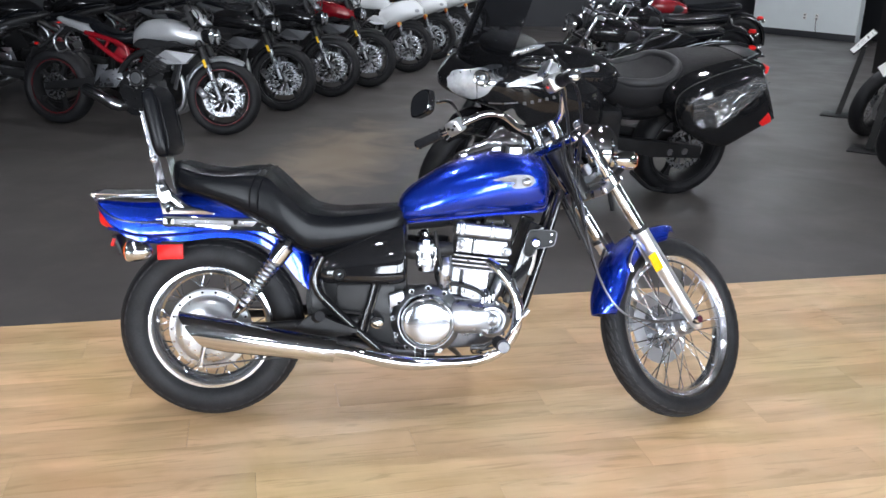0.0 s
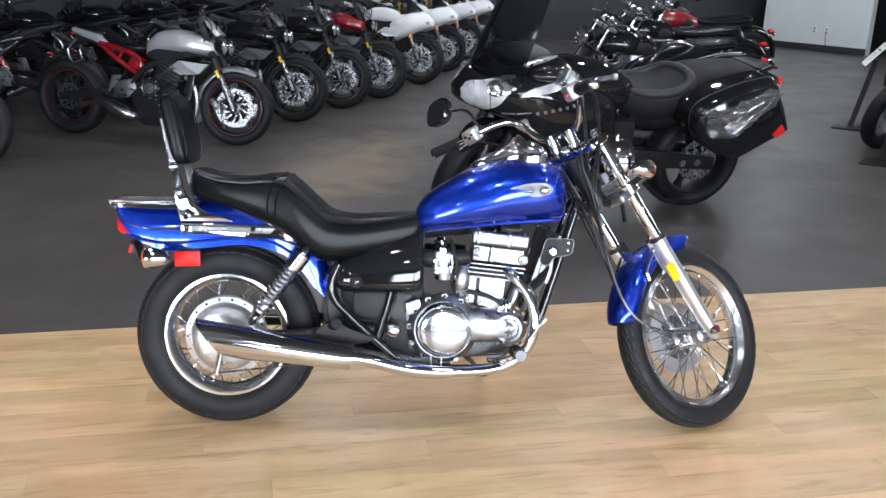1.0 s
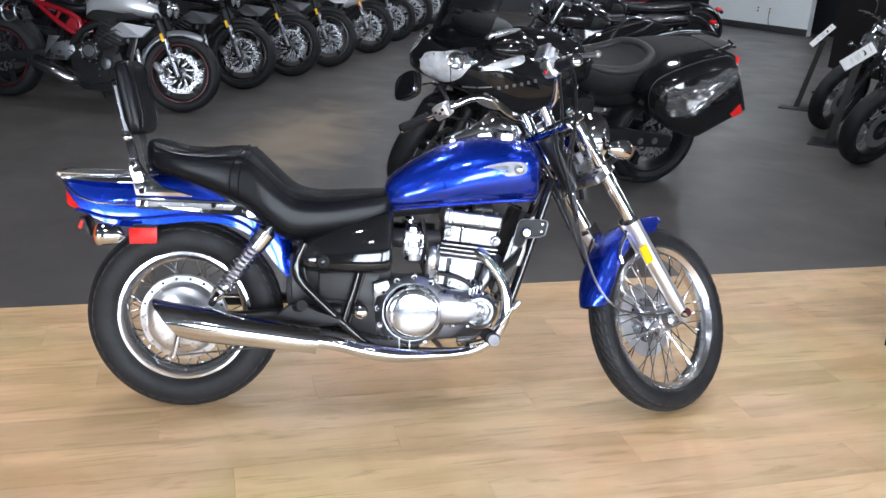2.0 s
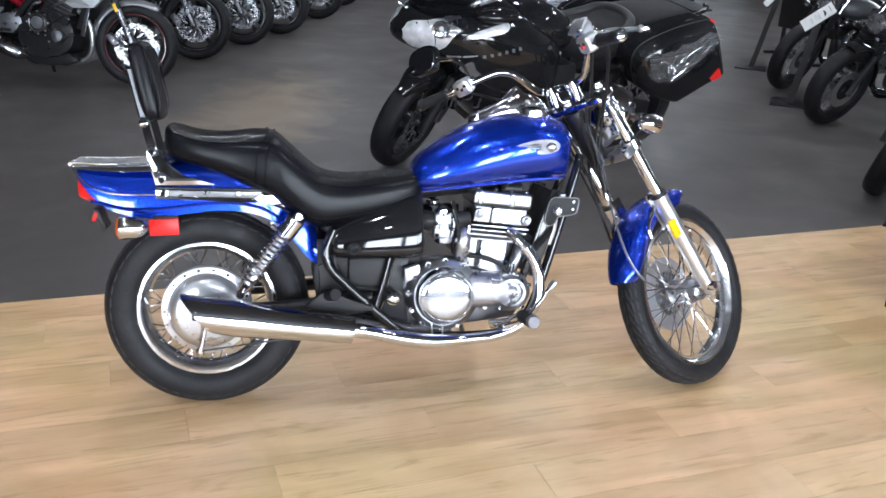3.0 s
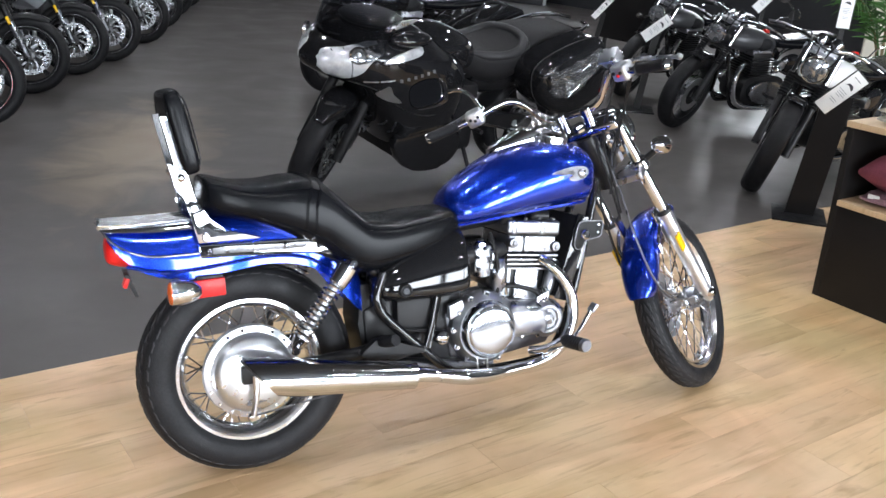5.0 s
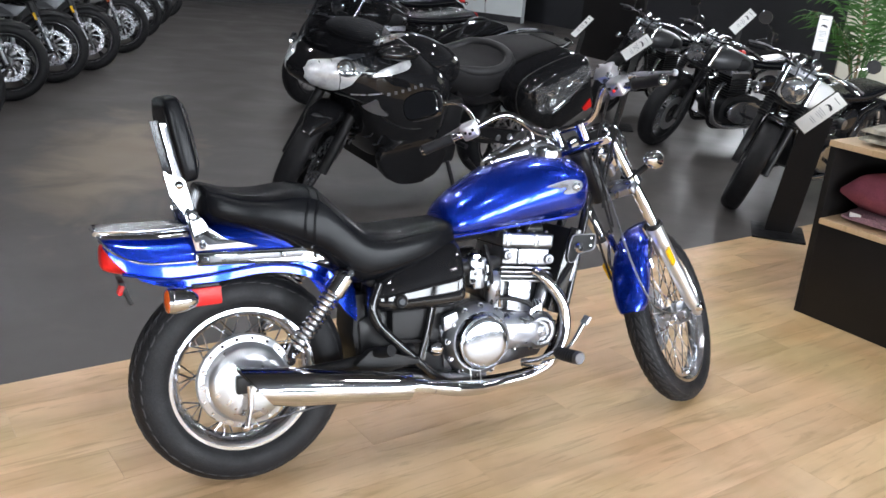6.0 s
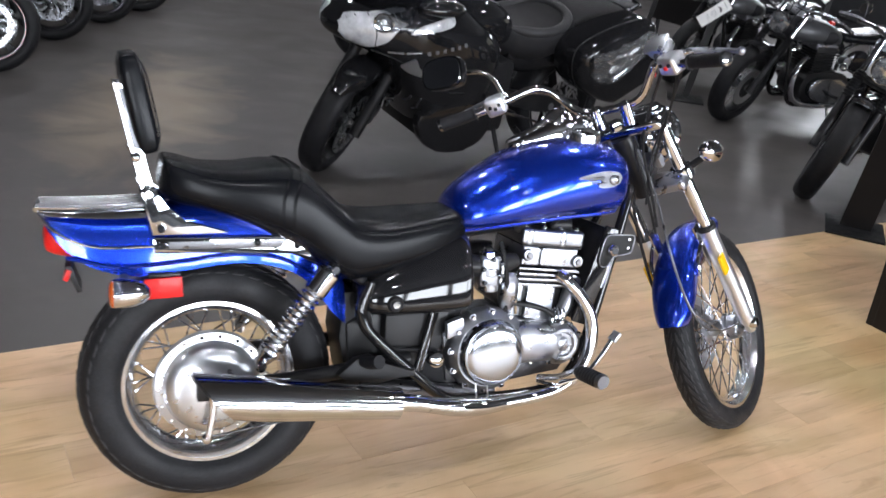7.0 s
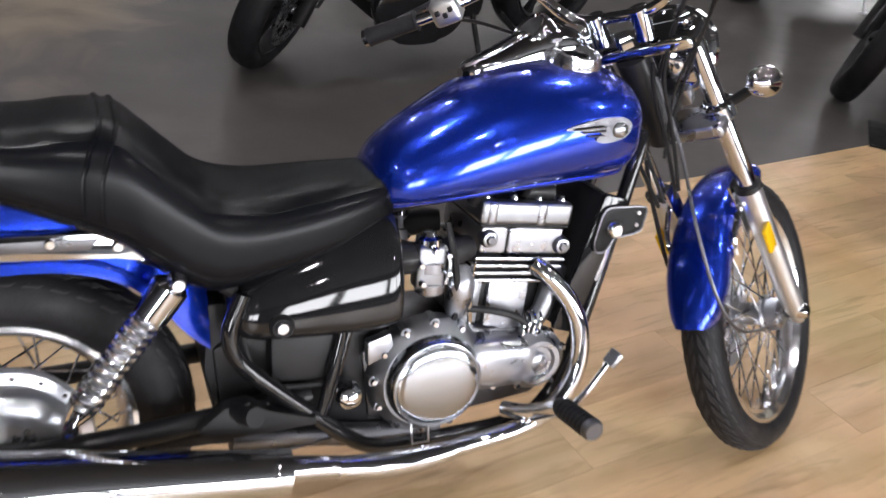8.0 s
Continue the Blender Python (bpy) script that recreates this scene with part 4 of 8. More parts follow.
part("cap_hose", tube([(0.80, -0.06, 0.66), (0.812, -0.075, 0.69), (0.85, -0.07, 0.70), (0.875, -0.05, 0.69)], 0.014, 12, 4), SATIN, eng)
part("coil", tube([(0.90, -0.05, 0.672), (0.96, -0.05, 0.668)], [0.022, 0.022], 16), SATIN, eng, "black ignition coil")
UPX = Matrix.Rotation(radians(90), 4, "X")
for s in (-1, 1):
    cb = part("carburettor", lathe([(0.0, 0.040), (0.020, 0.040), (0.024, 0.034), (0.024, 0.010), (0.031, 0.008), (0.031, -0.010), (0.024, -0.014), (0.022, -0.046), (0.016, -0.054), (0.0, -0.054)], 20, pose(0.708, s * 0.090, 0.562) @ UPX), ALU, eng, "cast carburettor with a chrome cap")
    part("carb_body", box(0.056, 0.034, 0.082, pose(0.704, s * 0.098, 0.562, 0, 4, 0), 0.010, 3), CAST, cb, "cast carburettor body")
    part("inlet", tube([(0.715, s * 0.085, 0.572), (0.75, s * 0.085, 0.578), (0.79, s * 0.075, 0.580)], [0.024, 0.027, 0.022], 16, 4), PLASTIC, cb)
    part("intake", tube([(0.700, s * 0.085, 0.572), (0.665, s * 0.085, 0.575), (0.64, s * 0.075, 0.578)], [0.026, 0.030, 0.030], 16, 4), SATIN, cb)
    part("top_cap", lathe([(0, 0.012), (0.012, 0.011), (0.015, 0.004), (0.024, 0.0), (0.025, -0.014)], 18, pose(0.706, s * 0.090, 0.612) @ UPX), CHROME, cb)
    part("float_bowl", lathe([(0.0, 0.0), (0.020, 0.001), (0.027, 0.006), (0.028, 0.024)], 18, pose(0.709, s * 0.092, 0.504) @ UPX), ALU, cb, "polished float bowl")
    for k, (dx, dz) in enumerate(((-0.026, 0.006), (0.024, 0.020), (0.026, -0.014), (-0.022, -0.030), (0.0, 0.030))):
        part("carb_fitting", lathe([(0.0, -0.014), (0.005, -0.014), (0.007, -0.009), (0.007, 0.006)], 10, pose(0.708 + dx, s * 0.112, 0.566 + dz, 0, 0, 0 if s < 0 else 180)), CHROME, cb)
    part("linkage", tube([(0.728, s * 0.108, 0.600), (0.738, s * 0.116, 0.570), (0.732, s * 0.114, 0.530)], 0.0035, 6, 3), STEEL, cb)
part("fuel_hose", tube([(0.735, -0.10, 0.640), (0.742, -0.112, 0.600), (0.752, -0.112, 0.550), (0.760, -0.105, 0.480), (0.755, -0.10, 0.44)], 0.006, 8, 5), SATIN, eng)
part("breather", tube([(0.764, -0.085, 0.455), (0.768, -0.090, 0.490), (0.770, -0.090, 0.525), (0.776, -0.082, 0.548)], [0.020, 0.027, 0.027, 0.018], 14, 4), ALU, eng)
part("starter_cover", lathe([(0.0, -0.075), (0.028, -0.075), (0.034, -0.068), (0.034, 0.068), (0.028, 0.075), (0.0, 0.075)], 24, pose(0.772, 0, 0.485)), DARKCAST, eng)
part("hose", tube([(0.785, -0.100, 0.468), (0.83, -0.108, 0.462), (0.885, -0.114, 0.442), (0.915, -0.112, 0.405)], 0.007, 10, 5), PLASTIC, eng)
part("water_pipe", tube([(0.915, -0.085, 0.40), (0.940, -0.095, 0.445), (0.958, -0.085, 0.490), (0.99, -0.06, 0.51)], 0.019, 14, 5), CAST, eng, "aluminium water pipe")
for k in range(4):
    part("clip", tube([(0.893 + 0.011 * k, -0.118, 0.408 + 0.006 * (k % 2)), (0.897 + 0.011 * k, -0.116, 0.432 + 0.004 * k), (0.902 + 0.009 * k, -0.100, 0.448)], 0.0028, 6, 3), CHROME, eng)

part("oil_line", tube([(0.79, -0.10, 0.44), (0.785, -0.102, 0.50), (0.79, -0.100, 0.56)], 0.005, 8, 3), CHROME, eng)
part("front_bracket", box(0.04, 0.03, 0.06, pose(0.985, -0.075, 0.44, 0, 12, 0), 0.006), SATIN, eng)
part("plug_lead", tube([(0.90, -0.06, 0.665), (0.91, -0.08, 0.69), (0.96, -0.06, 0.70)], 0.006, 8, 3), SATIN, eng)
part("plug_lead", tube([(0.83, -0.06, 0.665), (0.82, -0.08, 0.69), (0.78, -0.05, 0.70)], 0.006, 8, 3), SATIN, eng)

eng.location.x = 0.013

# side cover, battery box and chrome cap bolt
for s in (-1, 1):
    sc = part("side_cover", loft(body_rings([(0.362, 0.512, 0.030, 0.030, 0.020), (0.372, 0.508, 0.060, 0.056, 0.032), (0.400, 0.504, 0.077, 0.084, 0.038), (0.46, 0.503, 0.086, 0.114, 0.040), (0.54, 0.504, 0.091, 0.142, 0.042), (0.61, 0.506, 0.092, 0.154, 0.042), (0.645, 0.509, 0.088, 0.154, 0.038), (0.655, 0.514, 0.072, 0.134, 0.030)], 64, 6, 2.1, 2.3, y=s * 0.078)), GLOSS, bike, "gloss black side cover", angle=75)
    part("cover_screw", lathe([(0.0, -0.016), (0.009, -0.016), (0.011, -0.012), (0.011, 0.0)], 16, pose(0.442, s * 0.158, 0.508, 0, 0, 0 if s < 0 else 180)), CHROME, sc)
    part("cover_grommet", lathe([(0.012, -0.006), (0.017, -0.010), (0.021, -0.004), (0.021, 0.01)], 20, pose(0.442, s * 0.160, 0.508, 0, 0, 0 if s < 0 else 180)), PLASTIC, sc)
part("battery_box", boxat(0.43, 0.545, -0.125, 0.125, 0.380, 0.468, 0.010), PLASTIC, bike, "black plastic battery box")
part("frame_cover", boxat(0.42, 0.66, -0.08, 0.08, 0.36, 0.66, 0.02), SATIN, bike)
part("pivot_cap", lathe([(0.0, -0.022), (0.010, -0.021), (0.020, -0.014), (0.024, 0.0), (0.022, 0.03)], 24, pose(0.562, -0.140, 0.348)), CHROME, bike, "domed chrome pivot cap")

# frame tubes
for s in (-1, 1):
    part("lower_frame_tube", tube([(0.385, s * 0.135, 0.560), (0.362, s * 0.142, 0.500), (0.372, s * 0.145, 0.450), (0.420, s * 0.145, 0.395), (0.520, s * 0.140, 0.300), (0.590, s * 0.130, 0.238), (0.66, s * 0.115, 0.215), (0.90, s * 0.105, 0.215), (0.985, s * 0.10, 0.260), (1.045, s * 0.088, 0.385), (1.150, s * 0.055, 0.720), (1.165, s * 0.04, 0.77)], 0.0145, 12, 5), GLOSS, bike, "gloss black frame tube")
    part("frame_strut", tube([(0.552, s * 0.130, 0.470), (0.530, s * 0.138, 0.385), (0.508, s * 0.140, 0.305)], 0.010, 10, 3), GLOSS, bike)
    part("second_strut", tube([(0.570, s * 0.12, 0.470), (0.545, s * 0.128, 0.385), (0.525, s * 0.130, 0.305)], 0.006, 8, 3), GLOSS, bike)
    part("seat_rail", tube([(0.385, s * 0.11, 0.55), (0.30, s * 0.095, 0.60), (0.15, s * 0.09, 0.66)], 0.013, 10, 4), SATIN, bike)
    part("cable", tube([(0.375, s * 0.128, 0.55), (0.392, s * 0.135, 0.44), (0.43, s * 0.138, 0.388), (0.52, s * 0.13, 0.372)], 0.005, 8, 5), SATIN, bike)
part("steering_head", rod(STEER @ Vector((0, 0, 0.90)), STEER @ Vector((0, 0, 1.09)), 0.034, 18), SATIN, bike)
part("backbone", tube([(0.66, 0, 0.66), (0.95, 0, 0.70), (1.12, 0, 0.80)], 0.03, 12, 4), SATIN, bike)
rad = part("radiator", box(0.035, 0.20, 0.27, pose(1.035, 0, 0.535, 0, 18, 0), 0.006), SATIN, bike, "black radiator")
for k in range(16):
    part("radiator_fin", box(0.004, 0.19, 0.004, pose(1.035, 0, 0.535, 0, 18, 0) @ pose(0.018, 0, -0.12 + 0.016 * k)), DARKSTEEL, rad)
part("radiator_shroud", box(0.05, 0.012, 0.28, pose(1.038, -0.108, 0.535, 0, 18, 0), 0.005), GLOSS, rad)
part("radiator_shroud", box(0.05, 0.012, 0.28, pose(1.038, 0.108, 0.535, 0, 18, 0), 0.005), GLOSS, rad)
lockp = part("ignition_bracket", plate(smooth([(1.033, 0.566), (1.028, 0.585), (1.034, 0.612), (1.041, 0.638), (1.054, 0.650), (1.090, 0.6495), (1.127, 0.648), (1.135, 0.638), (1.131, 0.618), (1.126, 0.600), (1.100, 0.593), (1.072, 0.590), (1.064, 0.578), (1.056, 0.566), (1.045, 0.562)], 3, True), -0.122, -0.114, None, 0.003), GREYPLASTIC, bike, "dark grey ignition bracket")
part("lock_trim", tube(smooth([(1.033, -0.1225, 0.566), (1.028, -0.1225, 0.585), (1.034, -0.1225, 0.612), (1.041, -0.1225, 0.638), (1.054, -0.1225, 0.650), (1.090, -0.1225, 0.6495), (1.127, -0.1225, 0.648), (1.135, -0.1225, 0.638), (1.131, -0.1225, 0.618), (1.126, -0.1225, 0.600), (1.100, -0.1225, 0.593), (1.072, -0.1225, 0.590), (1.064, -0.1225, 0.578), (1.056, -0.1225, 0.566), (1.045, -0.1225, 0.562)], 2, True), 0.0018, 6, 0, closed=True), DARKSTEEL, lockp)
part("ignition_lock", lathe([(0.0, -0.014), (0.010, -0.014), (0.015, -0.010), (0.017, -0.002), (0.017, 0.004)], 22, pose(1.066, -0.124, 0.609)), CHROME, lockp)
for bx, bz in ((1.118, 0.636), (1.116, 0.612)):
    part("bracket_screw", bolt(bmesh.new(), bx, -0.122, bz, 0.004, 0.003), STEEL, lockp)
part("bracket_arm", tube([(1.066, -0.112, 0.595), (1.062, -0.105, 0.54), (1.050, -0.10, 0.50)], 0.008, 8, 3), STEEL, lockp)
lockp.location.x = 0.008
part("horn", lathe([(0.0, 0.03), (0.03, 0.028), (0.042, 0.01), (0.042, -0.01), (0.0, -0.02)], 24, pose(1.10, 0.08, 0.60, 0, 0, -60)), CHROME, bike)

# exhaust
bm = bmesh.new()
rings = []
MY = -0.232
for x, z, r in smooth([(0.428, 0.278, 0.028), (0.422, 0.279, 0.038), (0.36, 0.287, 0.041), (0.28, 0.298, 0.044), (0.14, 0.318, 0.051), (0.05, 0.331, 0.055), (-0.02, 0.342, 0.058)], 5):
    ring = []
    for j in range(36):
        a = 2 * math.pi * j / 36
        dz = math.sin(a)
        k = max(0.0, min(1.0, (0.10 - x) / 0.12))
        ring.append((x + 0.045 * (-dz + 0.35) * k, MY + r * math.cos(a), z + r * dz))
    rings.append(ring)
loft(rings, bm)
muff = part("silencer", bm, CHROME, bike, "chrome slash-cut silencer", angle=45)
part("outlet", loft([[(x + (0.045 * (-math.sin(a) + 0.35)), MY + r * math.cos(a), 0.342 + r * math.sin(a)) for a in [2 * math.pi * j / 28 for j in range(28)]] for x, r in ((-0.0205, 0.054), (-0.021, 0.046), (0.01, 0.044))], cap=True), SATIN, muff)
part("clamp", tube([(0.412, MY, 0.281), (0.434, MY, 0.277)], 0.0395, 24), CHROME, muff)
part("exhaust_pipe", tube([(0.36, -0.232, 0.288), (0.46, -0.222, 0.272), (0.57, -0.205, 0.243), (0.67, -0.184, 0.222), (0.80, -0.158, 0.216), (0.90, -0.150, 0.226), (0.97, -0.148, 0.260), (1.012, -0.146, 0.325), (1.020, -0.138, 0.400), (0.998, -0.128, 0.465), (0.955, -0.112, 0.520), (0.93, -0.09, 0.54)], [0.024, 0.022, 0.019, 0.018, 0.017, 0.0175, 0.018, 0.018, 0.018, 0.018, 0.018, 0.018], 16, 6), CHROME, bike, "chrome exhaust header pipe")
part("heat_shield", tube([(0.52, -0.216, 0.257), (0.60, -0.203, 0.236), (0.68, -0.184, 0.221), (0.75, -0.170, 0.217)], [0.020, 0.0232, 0.0225, 0.0185], 14, 5), CHROME, bike, "chrome heat shield")
part("inner_pipe", tube([(0.36, -0.12, 0.285), (0.50, -0.11, 0.262), (0.62, -0.10, 0.235), (0.75, -0.09, 0.225)], 0.022, 12, 4), DARKSTEEL, bike)
part("pivot_plate", plate([(0.34, 0.44), (0.35, 0.30), (0.42, 0.245), (0.62, 0.235), (0.62, 0.46), (0.40, 0.47)], -0.085, 0.085, None, 0.010), SATIN, bike, "black frame plate behind the swing arm pivot")
part("inner_guard", plate([(0.335, 0.52), (0.325, 0.40), (0.345, 0.28), (0.375, 0.28), (0.365, 0.52)], -0.075, 0.075, None, 0.010), PLASTIC, bike, "black inner mudguard")
part("swing_arm_brace", plate([(0.20, 0.290), (0.36, 0.285), (0.48, 0.300), (0.48, 0.352), (0.30, 0.348)], -0.132, -0.112, None, 0.006), SATIN, bike)
part("stand_spring", tube([(0.46, -0.10, 0.262), (0.60, -0.095, 0.232)], 0.010, 8), DARKSTEEL, bike)
part("under_tray", boxat(0.40, 0.66, -0.085, 0.085, 0.222, 0.262, 0.012), SATIN, bike)
part("peg_mount", plate([(0.30, 0.335), (0.345, 0.372), (0.385, 0.378), (0.42, 0.350), (0.50, 0.332), (0.50, 0.315), (0.33, 0.312)], -0.165, -0.135, None, 0.005), PLASTIC, bike)
part("rear_peg", tube([(0.362, -0.15, 0.362), (0.372, -0.19, 0.372), (0.385, -0.225, 0.385)], [0.012, 0.016, 0.017], 12, 3), RUBBER, bike, "folded black rear footpeg")

# footpegs, brake pedal, side stand
for s in (-1, 1):
    peg = part("footpeg", tube([(0.945, s * 0.205, 0.300), (0.948, s * 0.22, 0.303), (0.954, s * 0.308, 0.311), (0.955, s * 0.314, 0.311)], [0.013, 0.0195, 0.0195, 0.016], 16), RUBBER, bike, "black rubber footpeg")
    for k in range(7):
        part("peg_groove", lathe([(0.0202, -0.003), (0.0214, 0.0), (0.0202, 0.003), (0.018, 0.0)], 16, pose(0.949 + 0.0008 * k, s * (0.230 + 0.0115 * k), 0.304 + 0.001 * k), closed=True), RUBBER, peg)
    part("peg_end", lathe([(0.0, -0.006), (0.017, -0.006), (0.021, 0.0), (0.021, 0.008)], 18, pose(0.955, s * 0.316, 0.3115, 0, 0, 0 if s < 0 else 180)), DARKSTEEL, peg)
    part("peg_hanger", tube([(0.88, s * 0.115, 0.250), (0.915, s * 0.16, 0.265), (0.945, s * 0.21, 0.300)], [0.016, 0.015, 0.014], 12, 4), CHROME, peg)
    part("peg_bolt", egg(0.955, s * 0.19, 0.285, 0.018, 0.014, 0.018), CHROME, peg)
ped = part("brake_pedal", tube([(0.905, -0.185, 0.262), (0.955, -0.215, 0.290), (0.99, -0.230, 0.335), (1.025, -0.235, 0.392)], 0.007, 10, 5), CHROME, bike, "chrome brake pedal")
part("pedal_pad", box(0.030, 0.032, 0.010, pose(1.032, -0.237, 0.402, 0, -52, 0), 0.004), ALU, ped)
stand = part("side_stand", tube([(0.80, 0.10, 0.215), (0.85, 0.21, 0.145), (0.885, 0.335, 0.076)], [0.012, 0.009, 0.008], 10, 3), SATIN, bike, "black side stand")
part("stand_foot", box(0.045, 0.034, 0.008, pose(0.890, 0.342, 0.0682, 10.3, 0, 0), 0.003), SATIN, stand)

# front wheel, fork, mudguard
FW = pose(0.053, 0.003, 0.343)
front = wire_wheel(bike, "front_wheel", 0.314, 0.043, 0.248, STEER @ FW, 40, 0.044, 0.034, tread=48)
disc = part("brake_disc", lathe([(0.078, 0.058), (0.128, 0.058), (0.128, 0.063), (0.078, 0.063)], 48, closed=True), STEEL, front, "drilled steel brake disc", m=STEER @ FW)
part("disc_carrier", lathe([(0.03, 0.05), (0.082, 0.060), (0.082, 0.064), (0.03, 0.06)], 32, closed=True), ALU, disc, m=STEER @ FW)
part("speedo_drive", lathe([(0.0, -0.078), (0.02, -0.078), (0.036, -0.07), (0.040, -0.045)], 28), ALU, front, m=STEER @ FW)
fork_top, slider = 1.125, 0.715
for s in (-1, 1):
    y = s * 0.100
    leg = part("fork_tube", tube([(0.052, y, slider - 0.05), (0.052, y, fork_top - 0.012), (0.052, y, fork_top)], [0.0195, 0.0195, 0.015], 20), CHROME, bike, "chrome fork tube", m=STEER)
    part("fork_slider", tube([(0.060, y, 0.318), (0.058, y, 0.335), (0.054, y, 0.40), (0.052, y, slider - 0.03), (0.052, y, slider), (0.052, y, slider + 0.004)], [0.012, 0.020, 0.0245, 0.0255, 0.0265, 0.022], 20), STEEL, leg, "satin metal fork slider", m=STEER)
    part("dust_seal", tube([(0.052, y, slider), (0.052, y, slider + 0.012)], 0.0285, 20), PLASTIC, leg, m=STEER)
    part("axle_end", lathe([(0.0, -0.03), (0.013, -0.03), (0.017, -0.022), (0.017, 0.02)], 18, pose(0.054, y, 0.352, 0, 0, 0 if s < 0 else 180)), CHROME, leg, m=STEER)
    part("fork_bolt", lathe([(0.0, 0.012), (0.012, 0.012), (0.018, 0.004), (0.018, -0.012)], 6, pose(0.052, y, fork_top + 0.004) @ Matrix.Rotation(radians(90), 4, "X")), CHROME, leg, m=STEER)
    part("fork_reflector", box(0.036, 0.010, 0.062, pose(0.020, y - s * 0.002 + s * 0.022, 0.605, 0, 4, 0), 0.004), YELLOW, bike, "yellow side reflector", m=STEER)
    sg = signal(bike, STEER @ pose(0.078, s * 0.196, 0.945) @ Matrix.Rotation(radians(RAKE), 4, "Y") @ pose(0, 0, 0, 0, 0, 90) @ Matrix.Diagonal((0.82, 0.82, 0.82, 1)))
    part("stalk", rod((0.052, s * 0.112, 0.920), (0.070, s * 0.178, 0.942), 0.011, 12), SATIN, sg, m=STEER)
    part("lower_clamp", lathe([(0.030, -0.018), (0.034, -0.014), (0.034, 0.014), (0.030, 0.018), (0.020, 0.018), (0.020, -0.018)], 20, pose(0.052, y, 0.915) @ Matrix.Rotation(radians(90), 4, "X"), closed=True), CHROME, leg, m=STEER)
triple = part("triple_clamp", box(0.085, 0.255, 0.028, pose(0.026, 0, fork_top - 0.022), 0.010, 3), CHROME, bike, "chrome top yoke", m=STEER)
part("lower_yoke", box(0.085, 0.245, 0.030, pose(0.026, 0, 0.905), 0.010, 3), ALU, triple, m=STEER)
part("stem_nut", lathe([(0, 0.02), (0.016, 0.02), (0.020, 0.012), (0.020, -0.004)], 6, pose(0, 0, fork_top - 0.004) @ Matrix.Rotation(radians(90), 4, "X")), CHROME, triple, m=STEER)

ringsf = []
for j in range(29):                                     # the front mudguard follows the wheel
    a = radians(53 + 88 * j / 28)
    flare = 0.003 * max(0.0, 1 - j / 4) + 0.008 * max(0.0, (j - 23) / 5)
    wid = 0.066 * min(1.0, 0.60 + 0.17 * j) if j < 4 else 0.066 * min(1.0, 0.52 + 0.20 * math.sqrt(28 - j + 0.05))
    outr, innr = [], []
    for i in range(13):
        b = math.pi * i / 12
        c, s = math.cos(b), math.sin(b)
        yy = wid * math.copysign(abs(c) ** 0.55, c)
        drop = 0.055 if j > 3 else 0.030
        rr = 0.343 + flare - drop * (1 - abs(s) ** 0.75)
        outr.append((0.054 + rr * math.cos(a), yy, 0.352 + rr * math.sin(a)))
        rr -= 0.003
        innr.append((0.054 + rr * math.cos(a), yy * 0.955, 0.352 + rr * math.sin(a)))
    ringsf.append(outr + innr[::-1])
fguard = part("front_mudguard", loft(ringsf), BLUE, bike, "blue painted front mudguard", angle=60, m=STEER)
for s in (-1, 1):
    part("guard_stay", tube([(0.045, s * 0.082, 0.695), (-0.03, s * 0.074, 0.660), (-0.045, s * 0.070, 0.62)], 0.006, 8, 4), CHROME, fguard, m=STEER)
    part("guard_brace", plate([(0.028, 0.60), (0.028, 0.735), (0.075, 0.735), (0.075, 0.61)], s * 0.070 - 0.003, s * 0.070 + 0.003, None, 0.002), CHROME, fguard, m=STEER)
part("brake_caliper", box(0.06, 0.045, 0.085, pose(-0.03, 0.088, 0.44), 0.012), CAST, bike, m=STEER)
part("speedo_cable", tube([(0.05, -0.075, 0.36), (-0.02, -0.084, 0.40), (-0.11, -0.088, 0.46), (-0.185, -0.086, 0.545), (-0.195, -0.080, 0.65), (-0.145, -0.070, 0.79), (-0.06, -0.055, 0.92), (-0.02, -0.04, 1.05)], 0.0035, 8, 6), DARKSTEEL, bike, m=STEER)
part("brake_hose", tube([(-0.03, 0.088, 0.48), (-0.05, 0.09, 0.56), (-0.045, 0.075, 0.70), (-0.03, 0.04, 0.88), (0.0, -0.03, 1.03), (0.0, -0.12, 1.16), (-0.04, -0.22, 1.28)], 0.005, 8, 6), SATIN, bike, m=STEER)

BARS = STEER @ pose(0, 0, 1.177) @ pose(0, 0, 0, 2.7, 0, 0) @ pose(0, 0, -1.165)
